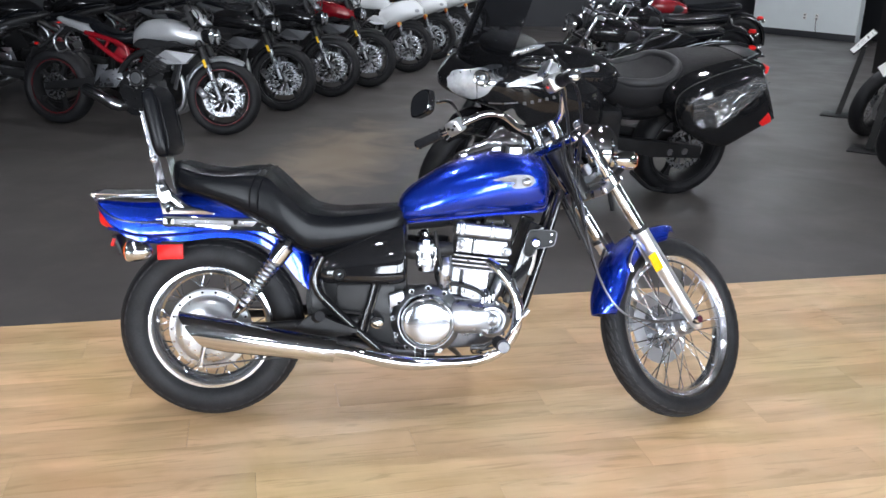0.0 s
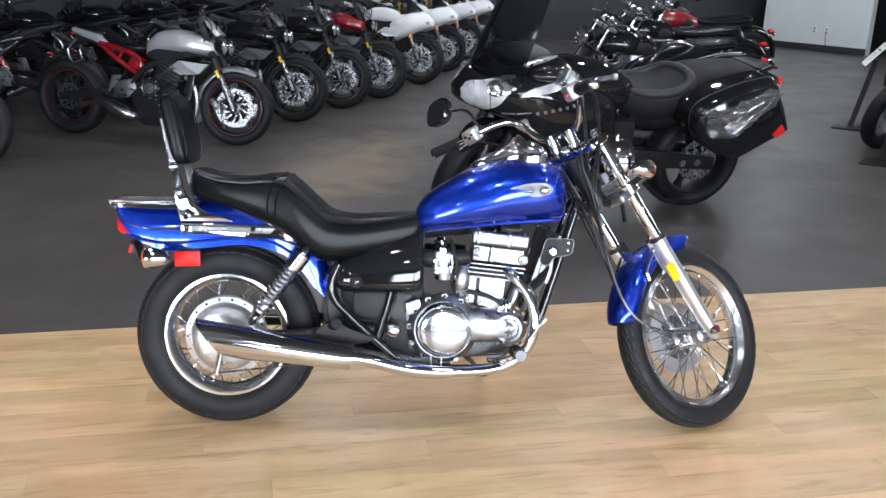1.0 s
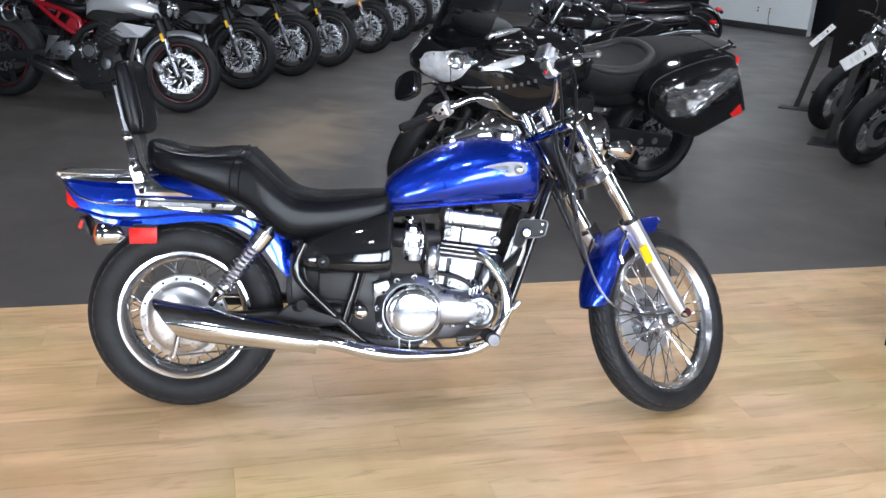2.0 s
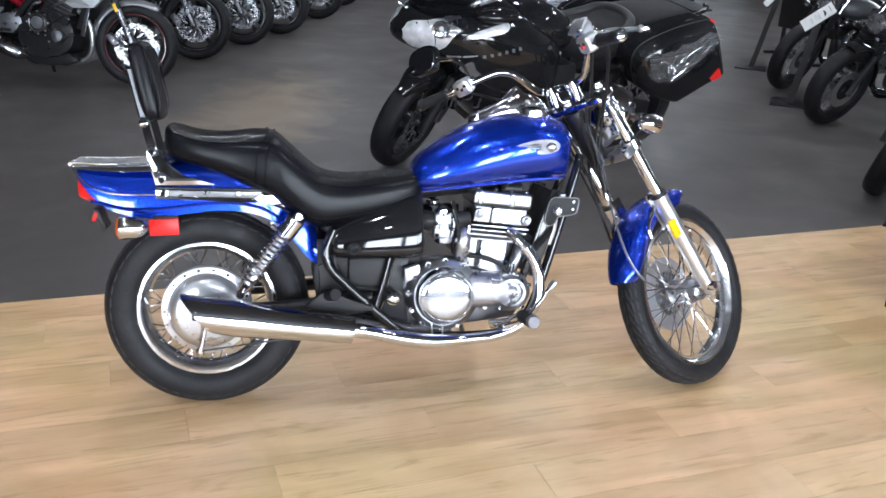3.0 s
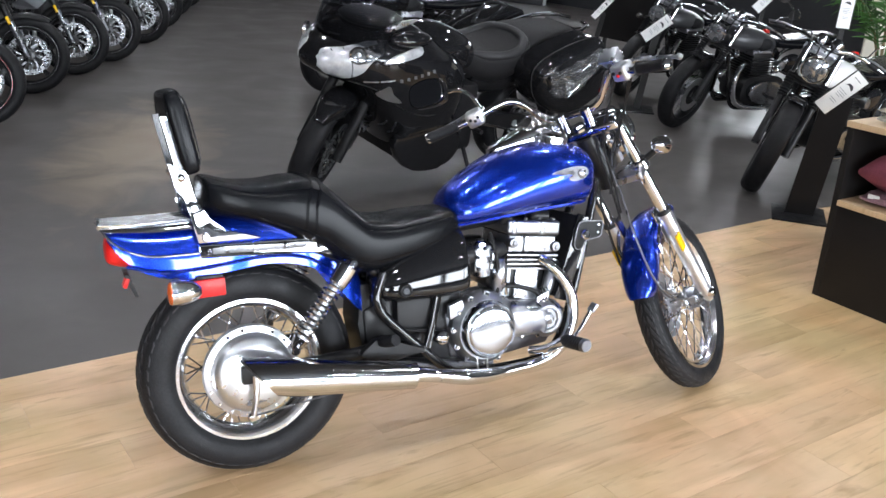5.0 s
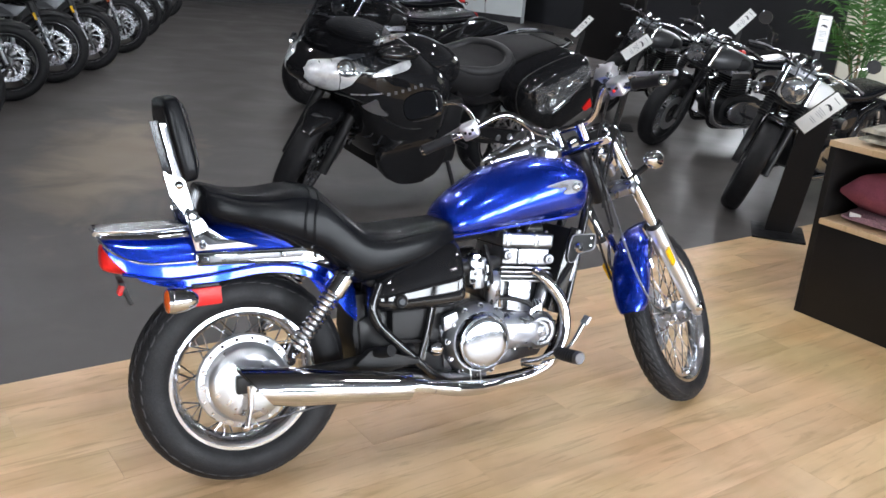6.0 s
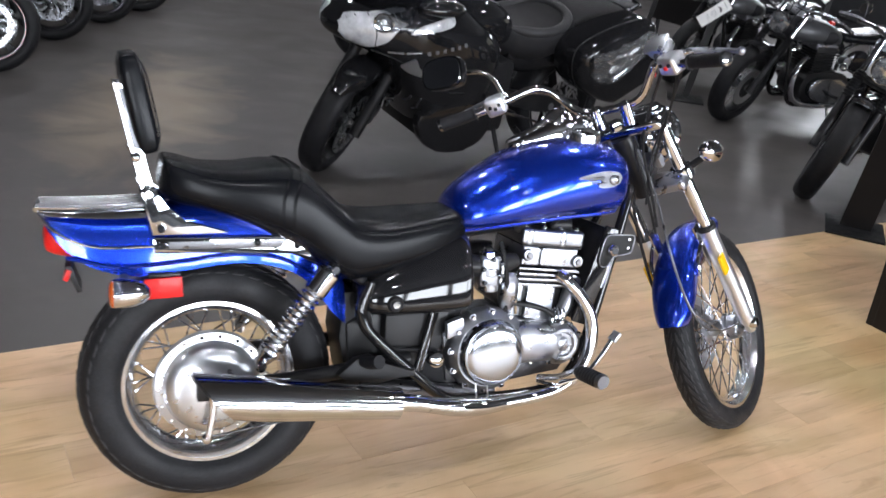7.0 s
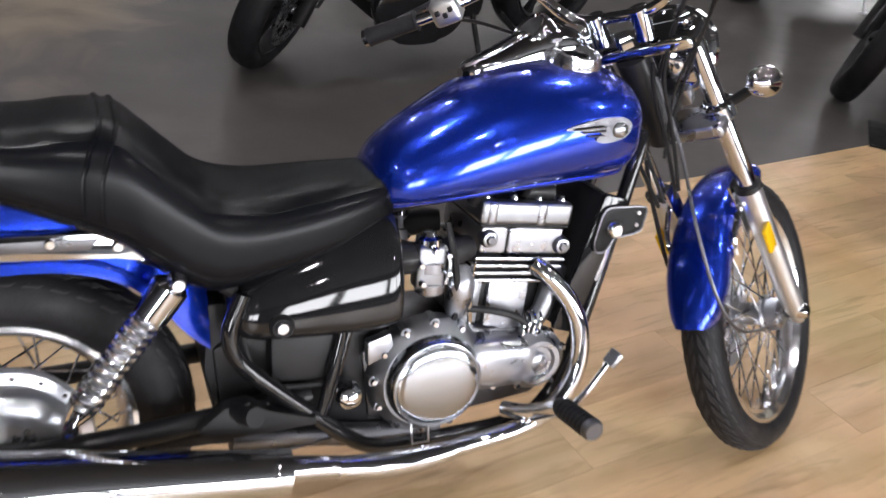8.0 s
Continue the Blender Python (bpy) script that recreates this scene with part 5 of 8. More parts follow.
# handlebar, grips, levers, mirrors, headlamp
part("handlebar", tube([(-0.175, 0.405, 1.305), (-0.125, 0.285, 1.300), (-0.085, 0.235, 1.298), (-0.02, 0.190, 1.285), (0.012, 0.155, 1.250), (0.010, 0.110, 1.190), (0.004, 0.07, 1.168), (0.002, 0, 1.165), (0.004, -0.07, 1.168), (0.010, -0.110, 1.190), (0.012, -0.155, 1.250), (-0.02, -0.190, 1.285), (-0.085, -0.235, 1.298), (-0.125, -0.285, 1.300), (-0.175, -0.405, 1.305)], 0.0115, 12, 5), CHROME, bike, "chrome pulled-back handlebar", m=BARS)
for s in (-1, 1):
    part("riser", tube([(0.0, s * 0.045, fork_top - 0.01), (0.002, s * 0.045, 1.14), (0.002, s * 0.045, 1.175)], [0.020, 0.018, 0.020], 16), CHROME, bike, m=BARS)
    g0, g1 = Vector((-0.136, s * 0.315, 1.3012)), Vector((-0.1755, s * 0.412, 1.3052))
    grip = part("grip", tube([g0, g0.lerp(g1, 0.03), g0.lerp(g1, 0.06), g0.lerp(g1, 0.93), g0.lerp(g1, 1.0)], [0.014, 0.0205, 0.0165, 0.0175, 0.019], 16), RUBBER, bike, "black rubber grip", m=BARS)
    part("bar_end", tube([g1, g1.lerp(g0, -0.08), g1.lerp(g0, -0.12)], [0.017, 0.017, 0.010], 14), CHROME, grip, m=BARS)
    hub = Vector((-0.110, s * 0.262, 1.300))
    sw = part("switch_housing", box(0.050, 0.056, 0.050, BARS @ pose(*hub, 0, 0, s * 22), 0.012, 3), STEEL, bike, "chrome switch housing")
    for k in range(3):
        part("switch", box(0.012, 0.010, 0.010, BARS @ pose(*hub, 0, 0, s * 22) @ pose(-0.024, 0.013 * (k - 1), 0.006 - 0.008 * (k % 2)), 0.003), SATIN if k != 1 or s > 0 else RED, sw)
    lv = part("lever", tube([(-0.075, s * 0.262, 1.305), (-0.060, s * 0.30, 1.300), (-0.075, s * 0.36, 1.292), (-0.105, s * 0.425, 1.288)], [0.009, 0.008, 0.007, 0.006], 10, 5), ALU, bike, "aluminium control lever", m=BARS)
    part("lever_ball", egg(-0.107, s * 0.430, 1.288, 0.010, 0.010, 0.010), ALU, lv, m=BARS)
    part("lever_perch", box(0.040, 0.040, 0.022, BARS @ pose(-0.085, s * 0.255, 1.303, 0, 0, s * 20), 0.006), CHROME, lv)
RES = BARS @ pose(-0.072, -0.232, 1.330, 0, -RAKE, -18)
mc = part("brake_reservoir", box(0.046, 0.060, 0.036, RES, 0.012, 3), DRUMALU, bike, "bright metal brake fluid reservoir")
part("reservoir_lid", box(0.049, 0.063, 0.009, RES @ pose(0, 0, 0.021), 0.004), DRUMALU, mc)
for dx, dy in ((-0.016, -0.023), (0.016, 0.023)):
    part("lid_screw", lathe([(0, 0.004), (0.004, 0.004), (0.0055, 0.0)], 10, RES @ pose(dx, dy, 0.0255) @ Matrix.Rotation(radians(90), 4, "X")), DARKSTEEL, mc)
part("sight_glass", lathe([(0, -0.004), (0.011, -0.004), (0.012, 0.004)], 14, RES @ pose(-0.024, 0, 0, 0, 0, -90)), DARKSTEEL, mc)
part("bar_clamp", lathe([(0.013, -0.016), (0.021, -0.014), (0.021, 0.014), (0.013, 0.016)], 18, RES @ pose(0.0, 0.0, -0.030)), CHROME, mc)
for s in (1,):
    stem = part("mirror", tube([(-0.085, s * 0.245, 1.31), (-0.070, s * 0.262, 1.36), (-0.055, s * 0.300, 1.385), (-0.065, s * 0.345, 1.400)], 0.006, 10, 5), CHROME, bike, "black oblong mirror on a chrome stem", m=BARS)
    MIR = BARS @ pose(-0.082, s * 0.400, 1.420, 0, 0, -8) @ Matrix.Rotation(radians(RAKE + 6), 4, "Y")
    o = smooth([(-0.076, -0.036), (-0.070, 0.028), (-0.012, 0.046), (0.062, 0.036), (0.076, -0.004), (0.054, -0.040), (-0.012, -0.047)], 4, True)
    part("mirror_shell", loft([[(0.012, y, z) for y, z in o], [(0.004, y * 1.03, z * 1.03) for y, z in o], [(-0.010, y * 1.02, z * 1.02) for y, z in o]]), GLOSS, stem, m=MIR)
    part("mirror_glass", loft([[(-0.0105, y * 0.93, z * 0.92) for y, z in o], [(-0.0125, y * 0.92, z * 0.91) for y, z in o]]), MIRROR, stem, m=MIR)
HL = STEER @ pose(0.155, 0, 1.005) @ Matrix.Rotation(radians(RAKE), 4, "Y")
hl = part("headlamp", lathe([(0.0, -0.085), (0.03, -0.082), (0.06, -0.064), (0.078, -0.035), (0.085, 0.0), (0.092, 0.004), (0.092, 0.020), (0.086, 0.024)], 36), CHROME, bike, "round chrome headlamp shell", m=HL @ pose(0, 0, 0, 0, 0, -90))
part("headlamp_lens", lathe([(0.086, 0.022), (0.06, 0.034), (0.03, 0.040), (0.0, 0.042)], 36), MIRROR, hl, m=HL @ pose(0, 0, 0, 0, 0, -90))
part("headlamp_bracket", box(0.12, 0.07, 0.02, STEER @ pose(0.09, 0, 0.945), 0.006), ALU, hl)
for k, (y0, z0) in enumerate(((-0.03, 0.93), (0.02, 0.92), (-0.05, 0.95), (0.045, 0.91))):
    part("loom", tube([(-0.085, y0 * 0.6, z0 - 0.12), (-0.058, y0, z0), (-0.045, y0 * 1.3, z0 + 0.10), (-0.035, y0 * 1.8, z0 + 0.16)], 0.0042, 8, 5), SATIN, bike, m=STEER)
for k, s in enumerate((-1, -1, 1)):
    part("control_cable", tube([(-0.10, s * 0.265, 1.30), (-0.02, s * 0.25, 1.27 - 0.02 * k), (0.005, s * 0.16, 1.13), (-0.02, s * 0.07, 1.02 - 0.02 * k), (-0.07, s * 0.02, 0.90)], 0.0036, 8, 6), SATIN, bike, m=STEER)
part("stem_badge", egg(0.005, -0.022, 1.017, 0.02, 0.012, 0.022), CHROME, bike, m=STEER)
for k in range(4):
    part("fitting", box(0.03, 0.02, 0.035, STEER @ pose(0.01 + 0.02 * (k % 2), -0.07 + 0.045 * k, 0.985 - 0.03 * (k % 3), 12 * k, 20 * k, 0), 0.006), ALU, triple)

# ---- the other motorcycles ----
SILVER = mat("silver_paint", (0.52, 0.53, 0.55), 0.28, 0.5, 0.8, vary=0.05, flake=0.15)
GREY = mat("graphite_paint", (0.16, 0.165, 0.175), 0.3, 0.5, 0.8, vary=0.08)
WHITEPAINT = mat("white_paint", (0.78, 0.79, 0.80), 0.22, 0.0, 0.8, vary=0.04)
REDPAINT = mat("red_paint", (0.22, 0.004, 0.010), 0.26, 0.1, 0.8, vary=0.08)
GOLD = mat("gold_anodised", (0.72, 0.42, 0.10), 0.28, 1.0, vary=0.1)
LENS = mat("lamp_lens", (0.84, 0.86, 0.89), 0.12, 0.5, 0.9, vary=0.30, scale=20, bump=0.5, bscale=34)
HEADGLASS = mat("headlamp_glass", (0.62, 0.64, 0.67), 0.14, 0.9, 0.9, vary=0.35, scale=45)
SMOKE = mat("smoked_screen", (0.010, 0.010, 0.011), 0.05, 0.0, 0.0)
_nt = SMOKE.node_tree                                   # dark see-through plastic
_tr, _mx = _nt.nodes.new("ShaderNodeBsdfTransparent"), _nt.nodes.new("ShaderNodeMixShader")
_tr.inputs[0].default_value = (0.70, 0.71, 0.73, 1)
_mx.inputs[0].default_value = 0.30
_nt.links.new(_tr.outputs[0], _mx.inputs[1])
_nt.links.new(_nt.nodes["Principled BSDF"].outputs[0], _mx.inputs[2])
_nt.links.new(_mx.outputs[0], _nt.nodes["Material Output"].inputs[0])
WRAP = mat("clear_plastic_wrap", (0.80, 0.81, 0.82), 0.05, 0.5, bump=1.0, bscale=60)
_nt = WRAP.node_tree                                    # thin film: mostly clear, with bright crinkles
_tr, _mx = _nt.nodes.new("ShaderNodeBsdfTransparent"), _nt.nodes.new("ShaderNodeMixShader")
_mx.inputs[0].default_value = 0.07
_nt.links.new(_tr.outputs[0], _mx.inputs[1])
_nt.links.new(_nt.nodes["Principled BSDF"].outputs[0], _mx.inputs[2])
_nt.links.new(_mx.outputs[0], _nt.nodes["Material Output"].inputs[0])
CARD = mat("white_card", (0.80, 0.80, 0.78), 0.5, vary=0.04)
INK = mat("print_ink", (0.03, 0.03, 0.035), 0.6, vary=0.1)
GREYINK = mat("grey_print", (0.34, 0.34, 0.35), 0.6, vary=0.1)
GRAPHITE = mat("matt_graphite_paint", (0.055, 0.056, 0.060), 0.42, 0.4, 0.1, vary=0.1)


def alloy_wheel(parent, name, R, half, rim, at, spokes=5, metal=None, stripe=None, discs=(), disc_r=0.155):
    w = part(name, lathe(tyre_profile(R, rim, half, 0.75), 56, closed=True), RUBBER, parent, "black tyre on a cast wheel", m=at)
    hw = half * 0.72
    part("rim", lathe([(rim + 0.004, -hw), (rim - 0.008, -hw - 0.004), (rim - 0.018, -hw + 0.012), (rim - 0.024, 0), (rim - 0.018, hw - 0.012), (rim - 0.008, hw + 0.004), (rim + 0.004, hw), (rim - 0.008, 0)], 56, closed=True), metal or SATIN, w, m=at)
    if stripe:
        for s in (-1, 1):
            part("pinstripe", lathe([(rim - 0.002, s * (hw + 0.0055)), (rim + 0.001, s * (hw + 0.0055)), (rim + 0.001, s * (hw + 0.004)), (rim - 0.002, s * (hw + 0.004))], 56, closed=True), stripe, w, m=at)
    for i in range(spokes):
        a = 360 * i / spokes
        part("spoke", loft([[(r * math.cos(b) - 0, y, r * math.sin(b)) for b, y in ((-d, -t), (d, -t), (d, t), (-d, t))] for r, d, t in ((0.03, 0.55, 0.030), (0.08, 0.20, 0.022), (rim - 0.06, 0.085, 0.014), (rim - 0.014, 0.12, 0.02))]), metal or SATIN, w, m=at @ Matrix.Rotation(radians(a), 4, "Y"))
    part("hub", lathe([(0.0, -half - 0.012), (0.018, -half - 0.012), (0.024, -0.05), (0.046, -0.042), (0.046, 0.042), (0.024, 0.05), (0.018, half + 0.012), (0, half + 0.012)], 24), DARKSTEEL, w, m=at)
    for y in discs:
        d = part("brake_disc", lathe([(disc_r * 0.76, y - 0.0025), (disc_r, y - 0.0025), (disc_r, y + 0.0025), (disc_r * 0.76, y + 0.0025)], 48, closed=True), DISC, w, "bright steel brake disc", m=at)
        for i in range(10):
            a = radians(36 * i)
            part("disc_arm", box(disc_r * 0.42, 0.006, 0.016, at @ Matrix.Rotation(a, 4, "Y") @ pose(disc_r * 0.54, y, 0, 0, 22, 0), 0.002), DISC, d)
        for i in range(24):
            a = radians(15 * i)
            part("disc_slot", lathe([(0, -0.0034), (0.0062, -0.0034), (0.0062, 0.0034), (0, 0.0034)], 8, at @ pose(disc_r * (0.88 + 0.07 * (i % 3 - 1)) * math.cos(a), y, disc_r * (0.88 + 0.07 * (i % 3 - 1)) * math.sin(a))), SATIN, d)
    return w


def steered(x, z, rake, lock):
    """The axes of a front end: its axle is at (x, z) when straight."""
    return pose(x, 0, z) @ Matrix.Rotation(radians(-rake), 4, "Y") @ pose(-0.055, 0, 0) @ Matrix.Rotation(radians(lock), 4, "Z")


def roadster(m, tank_mat, frame_mat, cowl_mat, fork_mat, label, faired=False, lock=8.0):
    """A naked sports roadster, from the rear tyre's footprint."""
    b = thing("roadster_motorcycle", m, label, "motorcycle", "roadsters in a row")
    alloy_wheel(b, "rear_wheel", 0.312, 0.085, 0.222, pose(0, 0, 0.312), 5, SATIN, frame_mat, (-0.06,), 0.11)
    S = steered(1.49, 0.302, 23, lock)
    fw = S @ pose(0.055, 0, 0)
    alloy_wheel(b, "front_wheel", 0.302, 0.060, 0.222, fw, 5, SATIN, frame_mat, (-0.068, 0.068), 0.155)
    for s in (-1, 1):
        leg = part("fork_leg", tube([(0.052, s * 0.098, -0.03), (0.052, s * 0.098, 0.28)], 0.022, 14), ALU, b, m=S)
        part("fork_outer", tube([(0.052, s * 0.098, 0.27), (0.052, s * 0.098, 0.285), (0.052, s * 0.098, 0.70)], [0.025, 0.028, 0.028], 14), fork_mat, leg, m=S)
        part("fork_foot", plate([(0.03, -0.04), (0.075, -0.04), (0.08, 0.09), (0.03, 0.09)], s * 0.098 - 0.014, s * 0.098 + 0.014, None, 0.006), SATIN, leg, m=S)
        part("reflector", box(0.024, 0.008, 0.065, S @ pose(0.045, s * 0.129, 0.285), 0.003), YELLOW if not faired else AMBER, b, "yellow fork reflector")
        part("caliper", box(0.055, 0.05, 0.10, S @ pose(-0.075, s * 0.085, 0.085, 0, -20, 0), 0.014), DARKSTEEL, leg)
    ring = []
    for j in range(19):
        a = radians(35 + 118 * j / 18)
        o, n_ = [], []
        for i in range(9):
            c, sn = math.cos(math.pi * i / 8), math.sin(math.pi * i / 8)
            r = 0.332 - 0.045 * (1 - sn ** 0.7)
            yy = 0.072 * math.copysign(abs(c) ** 0.6, c) * min(1, 0.45 + j * 0.2, 0.45 + (18 - j) * 0.2)
            o.append((0.055 + r * math.cos(a), yy, r * math.sin(a)))
            n_.append((0.055 + (r - 0.003) * math.cos(a), yy * 0.95, (r - 0.003) * math.sin(a)))
        ring.append(o + n_[::-1])
    part("front_mudguard", loft(ring), GREY if cowl_mat is SILVER else SATIN, b, angle=60, m=S)
    for zz in (0.50, 0.66):
        part("yoke", box(0.09, 0.25, 0.03, S @ pose(0.03, 0, zz), 0.01), SATIN, b)
    part("handlebar", tube([(-0.09, 0.37, 0.735), (-0.03, 0.20, 0.735), (0.02, 0.08, 0.70), (0.02, -0.08, 0.70), (-0.03, -0.20, 0.735), (-0.09, -0.37, 0.735)], 0.012, 10, 4), SATIN, b, m=S)
    for s in (-1, 1):
        part("grip", tube([(-0.058, s * 0.27, 0.736), (-0.062, s * 0.28, 0.736), (-0.10, s * 0.39, 0.736)], [0.014, 0.018, 0.018], 12), RUBBER, b, m=S)
        part("lever", tube([(0.0, s * 0.24, 0.735), (0.03, s * 0.30, 0.728), (0.0, s * 0.40, 0.722)], 0.006, 8, 3), ALU, b, m=S)
        mi = part("mirror", tube([(-0.03, s * 0.24, 0.74), (-0.02, s * 0.30, 0.84), (-0.04, s * 0.36, 0.87)], 0.006, 8, 3), SATIN, b, m=S)
        part("mirror_head", egg(-0.045, s * 0.39, 0.885, 0.018, 0.065, 0.042), GLOSS, mi, m=S)
        part("mirror_glass", lathe([(0, -0.003), (0.034, -0.003), (0.034, 0.003)], 18, S @ pose(-0.063, s * 0.39, 0.885, 0, 0, 90)), MIRROR, mi)
        if not faired:
            hl = part("headlamp", lathe([(0.0, -0.075), (0.035, -0.068), (0.058, -0.04), (0.066, 0.0), (0.070, 0.006), (0.064, 0.012)], 26, S @ pose(0.155, s * 0.078, 0.475) @ Matrix.Rotation(radians(23), 4, "Y") @ pose(0, 0, 0, 0, 0, -90)), GLOSS, b, "round black headlamp")
            part("lens", lathe([(0.064, 0.010), (0.045, 0.022), (0.0, 0.030)], 26, S @ pose(0.155, s * 0.078, 0.475) @ Matrix.Rotation(radians(23), 4, "Y") @ pose(0, 0, 0, 0, 0, -90)), HEADGLASS, hl, "clear lens")
        part("indicator", egg(0.07, s * 0.165, 0.42, 0.022, 0.030, 0.011), SATIN, b, m=S)
    if not faired:
        part("fly_screen", plate([(0.12, 0.57), (0.17, 0.57), (0.115, 0.70), (0.070, 0.755), (0.06, 0.745)], -0.075, 0.075, None, 0.014), cowl_mat, b, "small painted fly screen", m=S)
        part("clocks", box(0.06, 0.20, 0.06, S @ pose(0.06, 0, 0.73, 0, -15, 0), 0.015), PLASTIC, b)
    else:
        fair = part("half_fairing", loft(body_rings([(1.16, 0.66, 0.20, 0.10, 0.16), (1.28, 0.68, 0.22, 0.14, 0.15), (1.42, 0.72, 0.20, 0.16, 0.12), (1.56, 0.74, 0.14, 0.12, 0.08), (1.66, 0.73, 0.05, 0.04, 0.03)], 30, 5)), WHITEPAINT, b, "white half fairing", angle=60)
        part("screen", loft(shell_rings([(1.26, 0.82, 1.06, 0.14), (1.38, 0.82, 0.98, 0.15), (1.52, 0.80, 0.87, 0.12)], 14, 4, 0.003, 2.2)), SMOKE, fair)
        for s in (-1, 1):
            part("headlamp", egg(1.575, s * 0.075, 0.735, 0.055, 0.05, 0.032), LENS, fair, "slim headlamp")
    # frame, engine, tank, seat
    part("frame_spar", tube([(1.27, -0.06, 0.80), (1.10, -0.15, 0.70), (0.80, -0.17, 0.60), (0.62, -0.14, 0.42)], 0.027, 12, 4), SATIN, b, "frame spar")
    part("frame_spar", tube([(1.27, 0.06, 0.80), (1.10, 0.15, 0.70), (0.80, 0.17, 0.60), (0.62, 0.14, 0.42)], 0.027, 12, 4), SATIN, b, "frame spar")
    for s in (-1, 1):
        sub_f = part("subframe", tube([(0.34, s * 0.115, 0.765), (0.50, s * 0.140, 0.735), (0.66, s * 0.150, 0.690), (0.73, s * 0.150, 0.630), (0.715, s * 0.150, 0.555), (0.66, s * 0.150, 0.560), (0.52, s * 0.142, 0.640), (0.38, s * 0.120, 0.735)], 0.021, 10, 4), frame_mat, b, "painted subframe truss")
        part("subframe_stay", tube([(0.52, s * 0.142, 0.640), (0.57, s * 0.145, 0.715)], 0.014, 10), frame_mat, sub_f)
        part("subframe_web", plate([(0.60, 0.60), (0.66, 0.57), (0.715, 0.58), (0.72, 0.64), (0.66, 0.68)], s * 0.146 - 0.006, s * 0.146 + 0.006, None, 0.003), frame_mat, sub_f)
        part("rear_rail", tube([(0.36, s * 0.11, 0.755), (0.18, s * 0.09, 0.79)], 0.014, 10), SATIN, b)
        part("swing_arm", plate([(-0.05, 0.28), (-0.05, 0.345), (0.30, 0.40), (0.62, 0.43), (0.62, 0.36), (0.30, 0.33)], s * 0.115 - 0.018, s * 0.115 + 0.018, None, 0.01), SATIN, b)
        hg = part("foot_hanger", plate([(0.48, 0.34), (0.50, 0.46), (0.66, 0.50), (0.70, 0.42), (0.62, 0.34)], s * 0.165 - 0.008, s * 0.165 + 0.008, None, 0.004), ALU, b, "polished foot hanger")
        part("footpeg", rod((0.60, s * 0.17, 0.36), (0.60, s * 0.27, 0.37), 0.013, 10), RUBBER, hg)
        part("heel_plate", plate([(0.44, 0.36), (0.48, 0.52), (0.58, 0.52)], s * 0.178 - 0.003, s * 0.178 + 0.003, None, 0.002), ALU, hg)
    case = part("crankcase", plate(smooth([(0.68, 0.26), (0.66, 0.40), (0.76, 0.50), (0.98, 0.50), (1.08, 0.40), (1.06, 0.26), (0.92, 0.18), (0.76, 0.18)], 3, True), -0.17, 0.17, None, 0.015), SATIN, b, "black cast engine case")
    part("clutch_cover", lathe([(0.0, -0.225), (0.05, -0.224), (0.075, -0.215), (0.085, -0.19), (0.088, -0.16)], 30, pose(0.84, 0, 0.43)), SATIN, case)
    part("cover_ring", lathe([(0.055, -0.2255), (0.062, -0.229), (0.068, -0.2235), (0.062, -0.219)], 30, pose(0.84, 0, 0.43), closed=True), DARKSTEEL, case)
    part("alternator_cover", lathe([(0.0, 0.215), (0.06, 0.21), (0.08, 0.19), (0.085, 0.16)], 30, pose(0.86, 0, 0.40)), SATIN, case)
    part("cover_face", lathe([(0.0, -0.2285), (0.044, -0.2275), (0.048, -0.222)], 28, pose(0.84, 0, 0.43)), CAST, case)
    for k in range(8):
        part("cover_bolt", bolt(bmesh.new(), 0.84 + 0.079 * math.cos(0.785 * k), -0.212, 0.43 + 0.079 * math.sin(0.785 * k), 0.007, 0.006), STEEL, case)
    part("small_cover", lathe([(0.0, -0.205), (0.04, -0.20), (0.05, -0.18), (0.05, -0.16)], 24, pose(0.97, 0, 0.34)), CAST, case)
    part("cylinder_block", box(0.22, 0.38, 0.24, pose(0.99, 0, 0.56, 0, 22, 0), 0.02), SATIN, case)
    for k in range(4):
        part("casing_bolt", bolt(bmesh.new(), 0.72 + 0.09 * k, -0.172, 0.245 + 0.02 * (k % 2), 0.009, 0.008), CHROME, case)
    part("radiator", box(0.05, 0.34, 0.26, pose(1.17, 0, 0.52, 0, 18, 0), 0.01), SATIN, b)
    for k, (x0, z0, x1, z1, rr) in enumerate(((0.90, 0.50, 1.06, 0.60, 0.011), (0.94, 0.44, 1.12, 0.50, 0.009), (0.76, 0.50, 0.86, 0.58, 0.012), (0.70, 0.36, 0.80, 0.33, 0.008), (1.00, 0.30, 1.10, 0.36, 0.010))):
        part("hose", tube([(x0, -0.185, z0), ((x0 + x1) / 2, -0.200, (z0 + z1) / 2 + 0.015), (x1, -0.185, z1)], rr, 8, 3), SATIN if k % 2 else DARKSTEEL, case)
    for k in range(6):
        part("cover_screw", bolt(bmesh.new(), 0.93 + 0.05 * math.cos(1.05 * k), -0.186, 0.34 + 0.05 * math.sin(1.05 * k), 0.006, 0.006), STEEL, case)
    for k in range(5):
        part("block_rib", box(0.20, 0.008, 0.006, pose(0.985 + 0.006 * k, -0.194, 0.50 + 0.030 * k, 0, 22, 0), 0.002), DARKSTEEL, case)
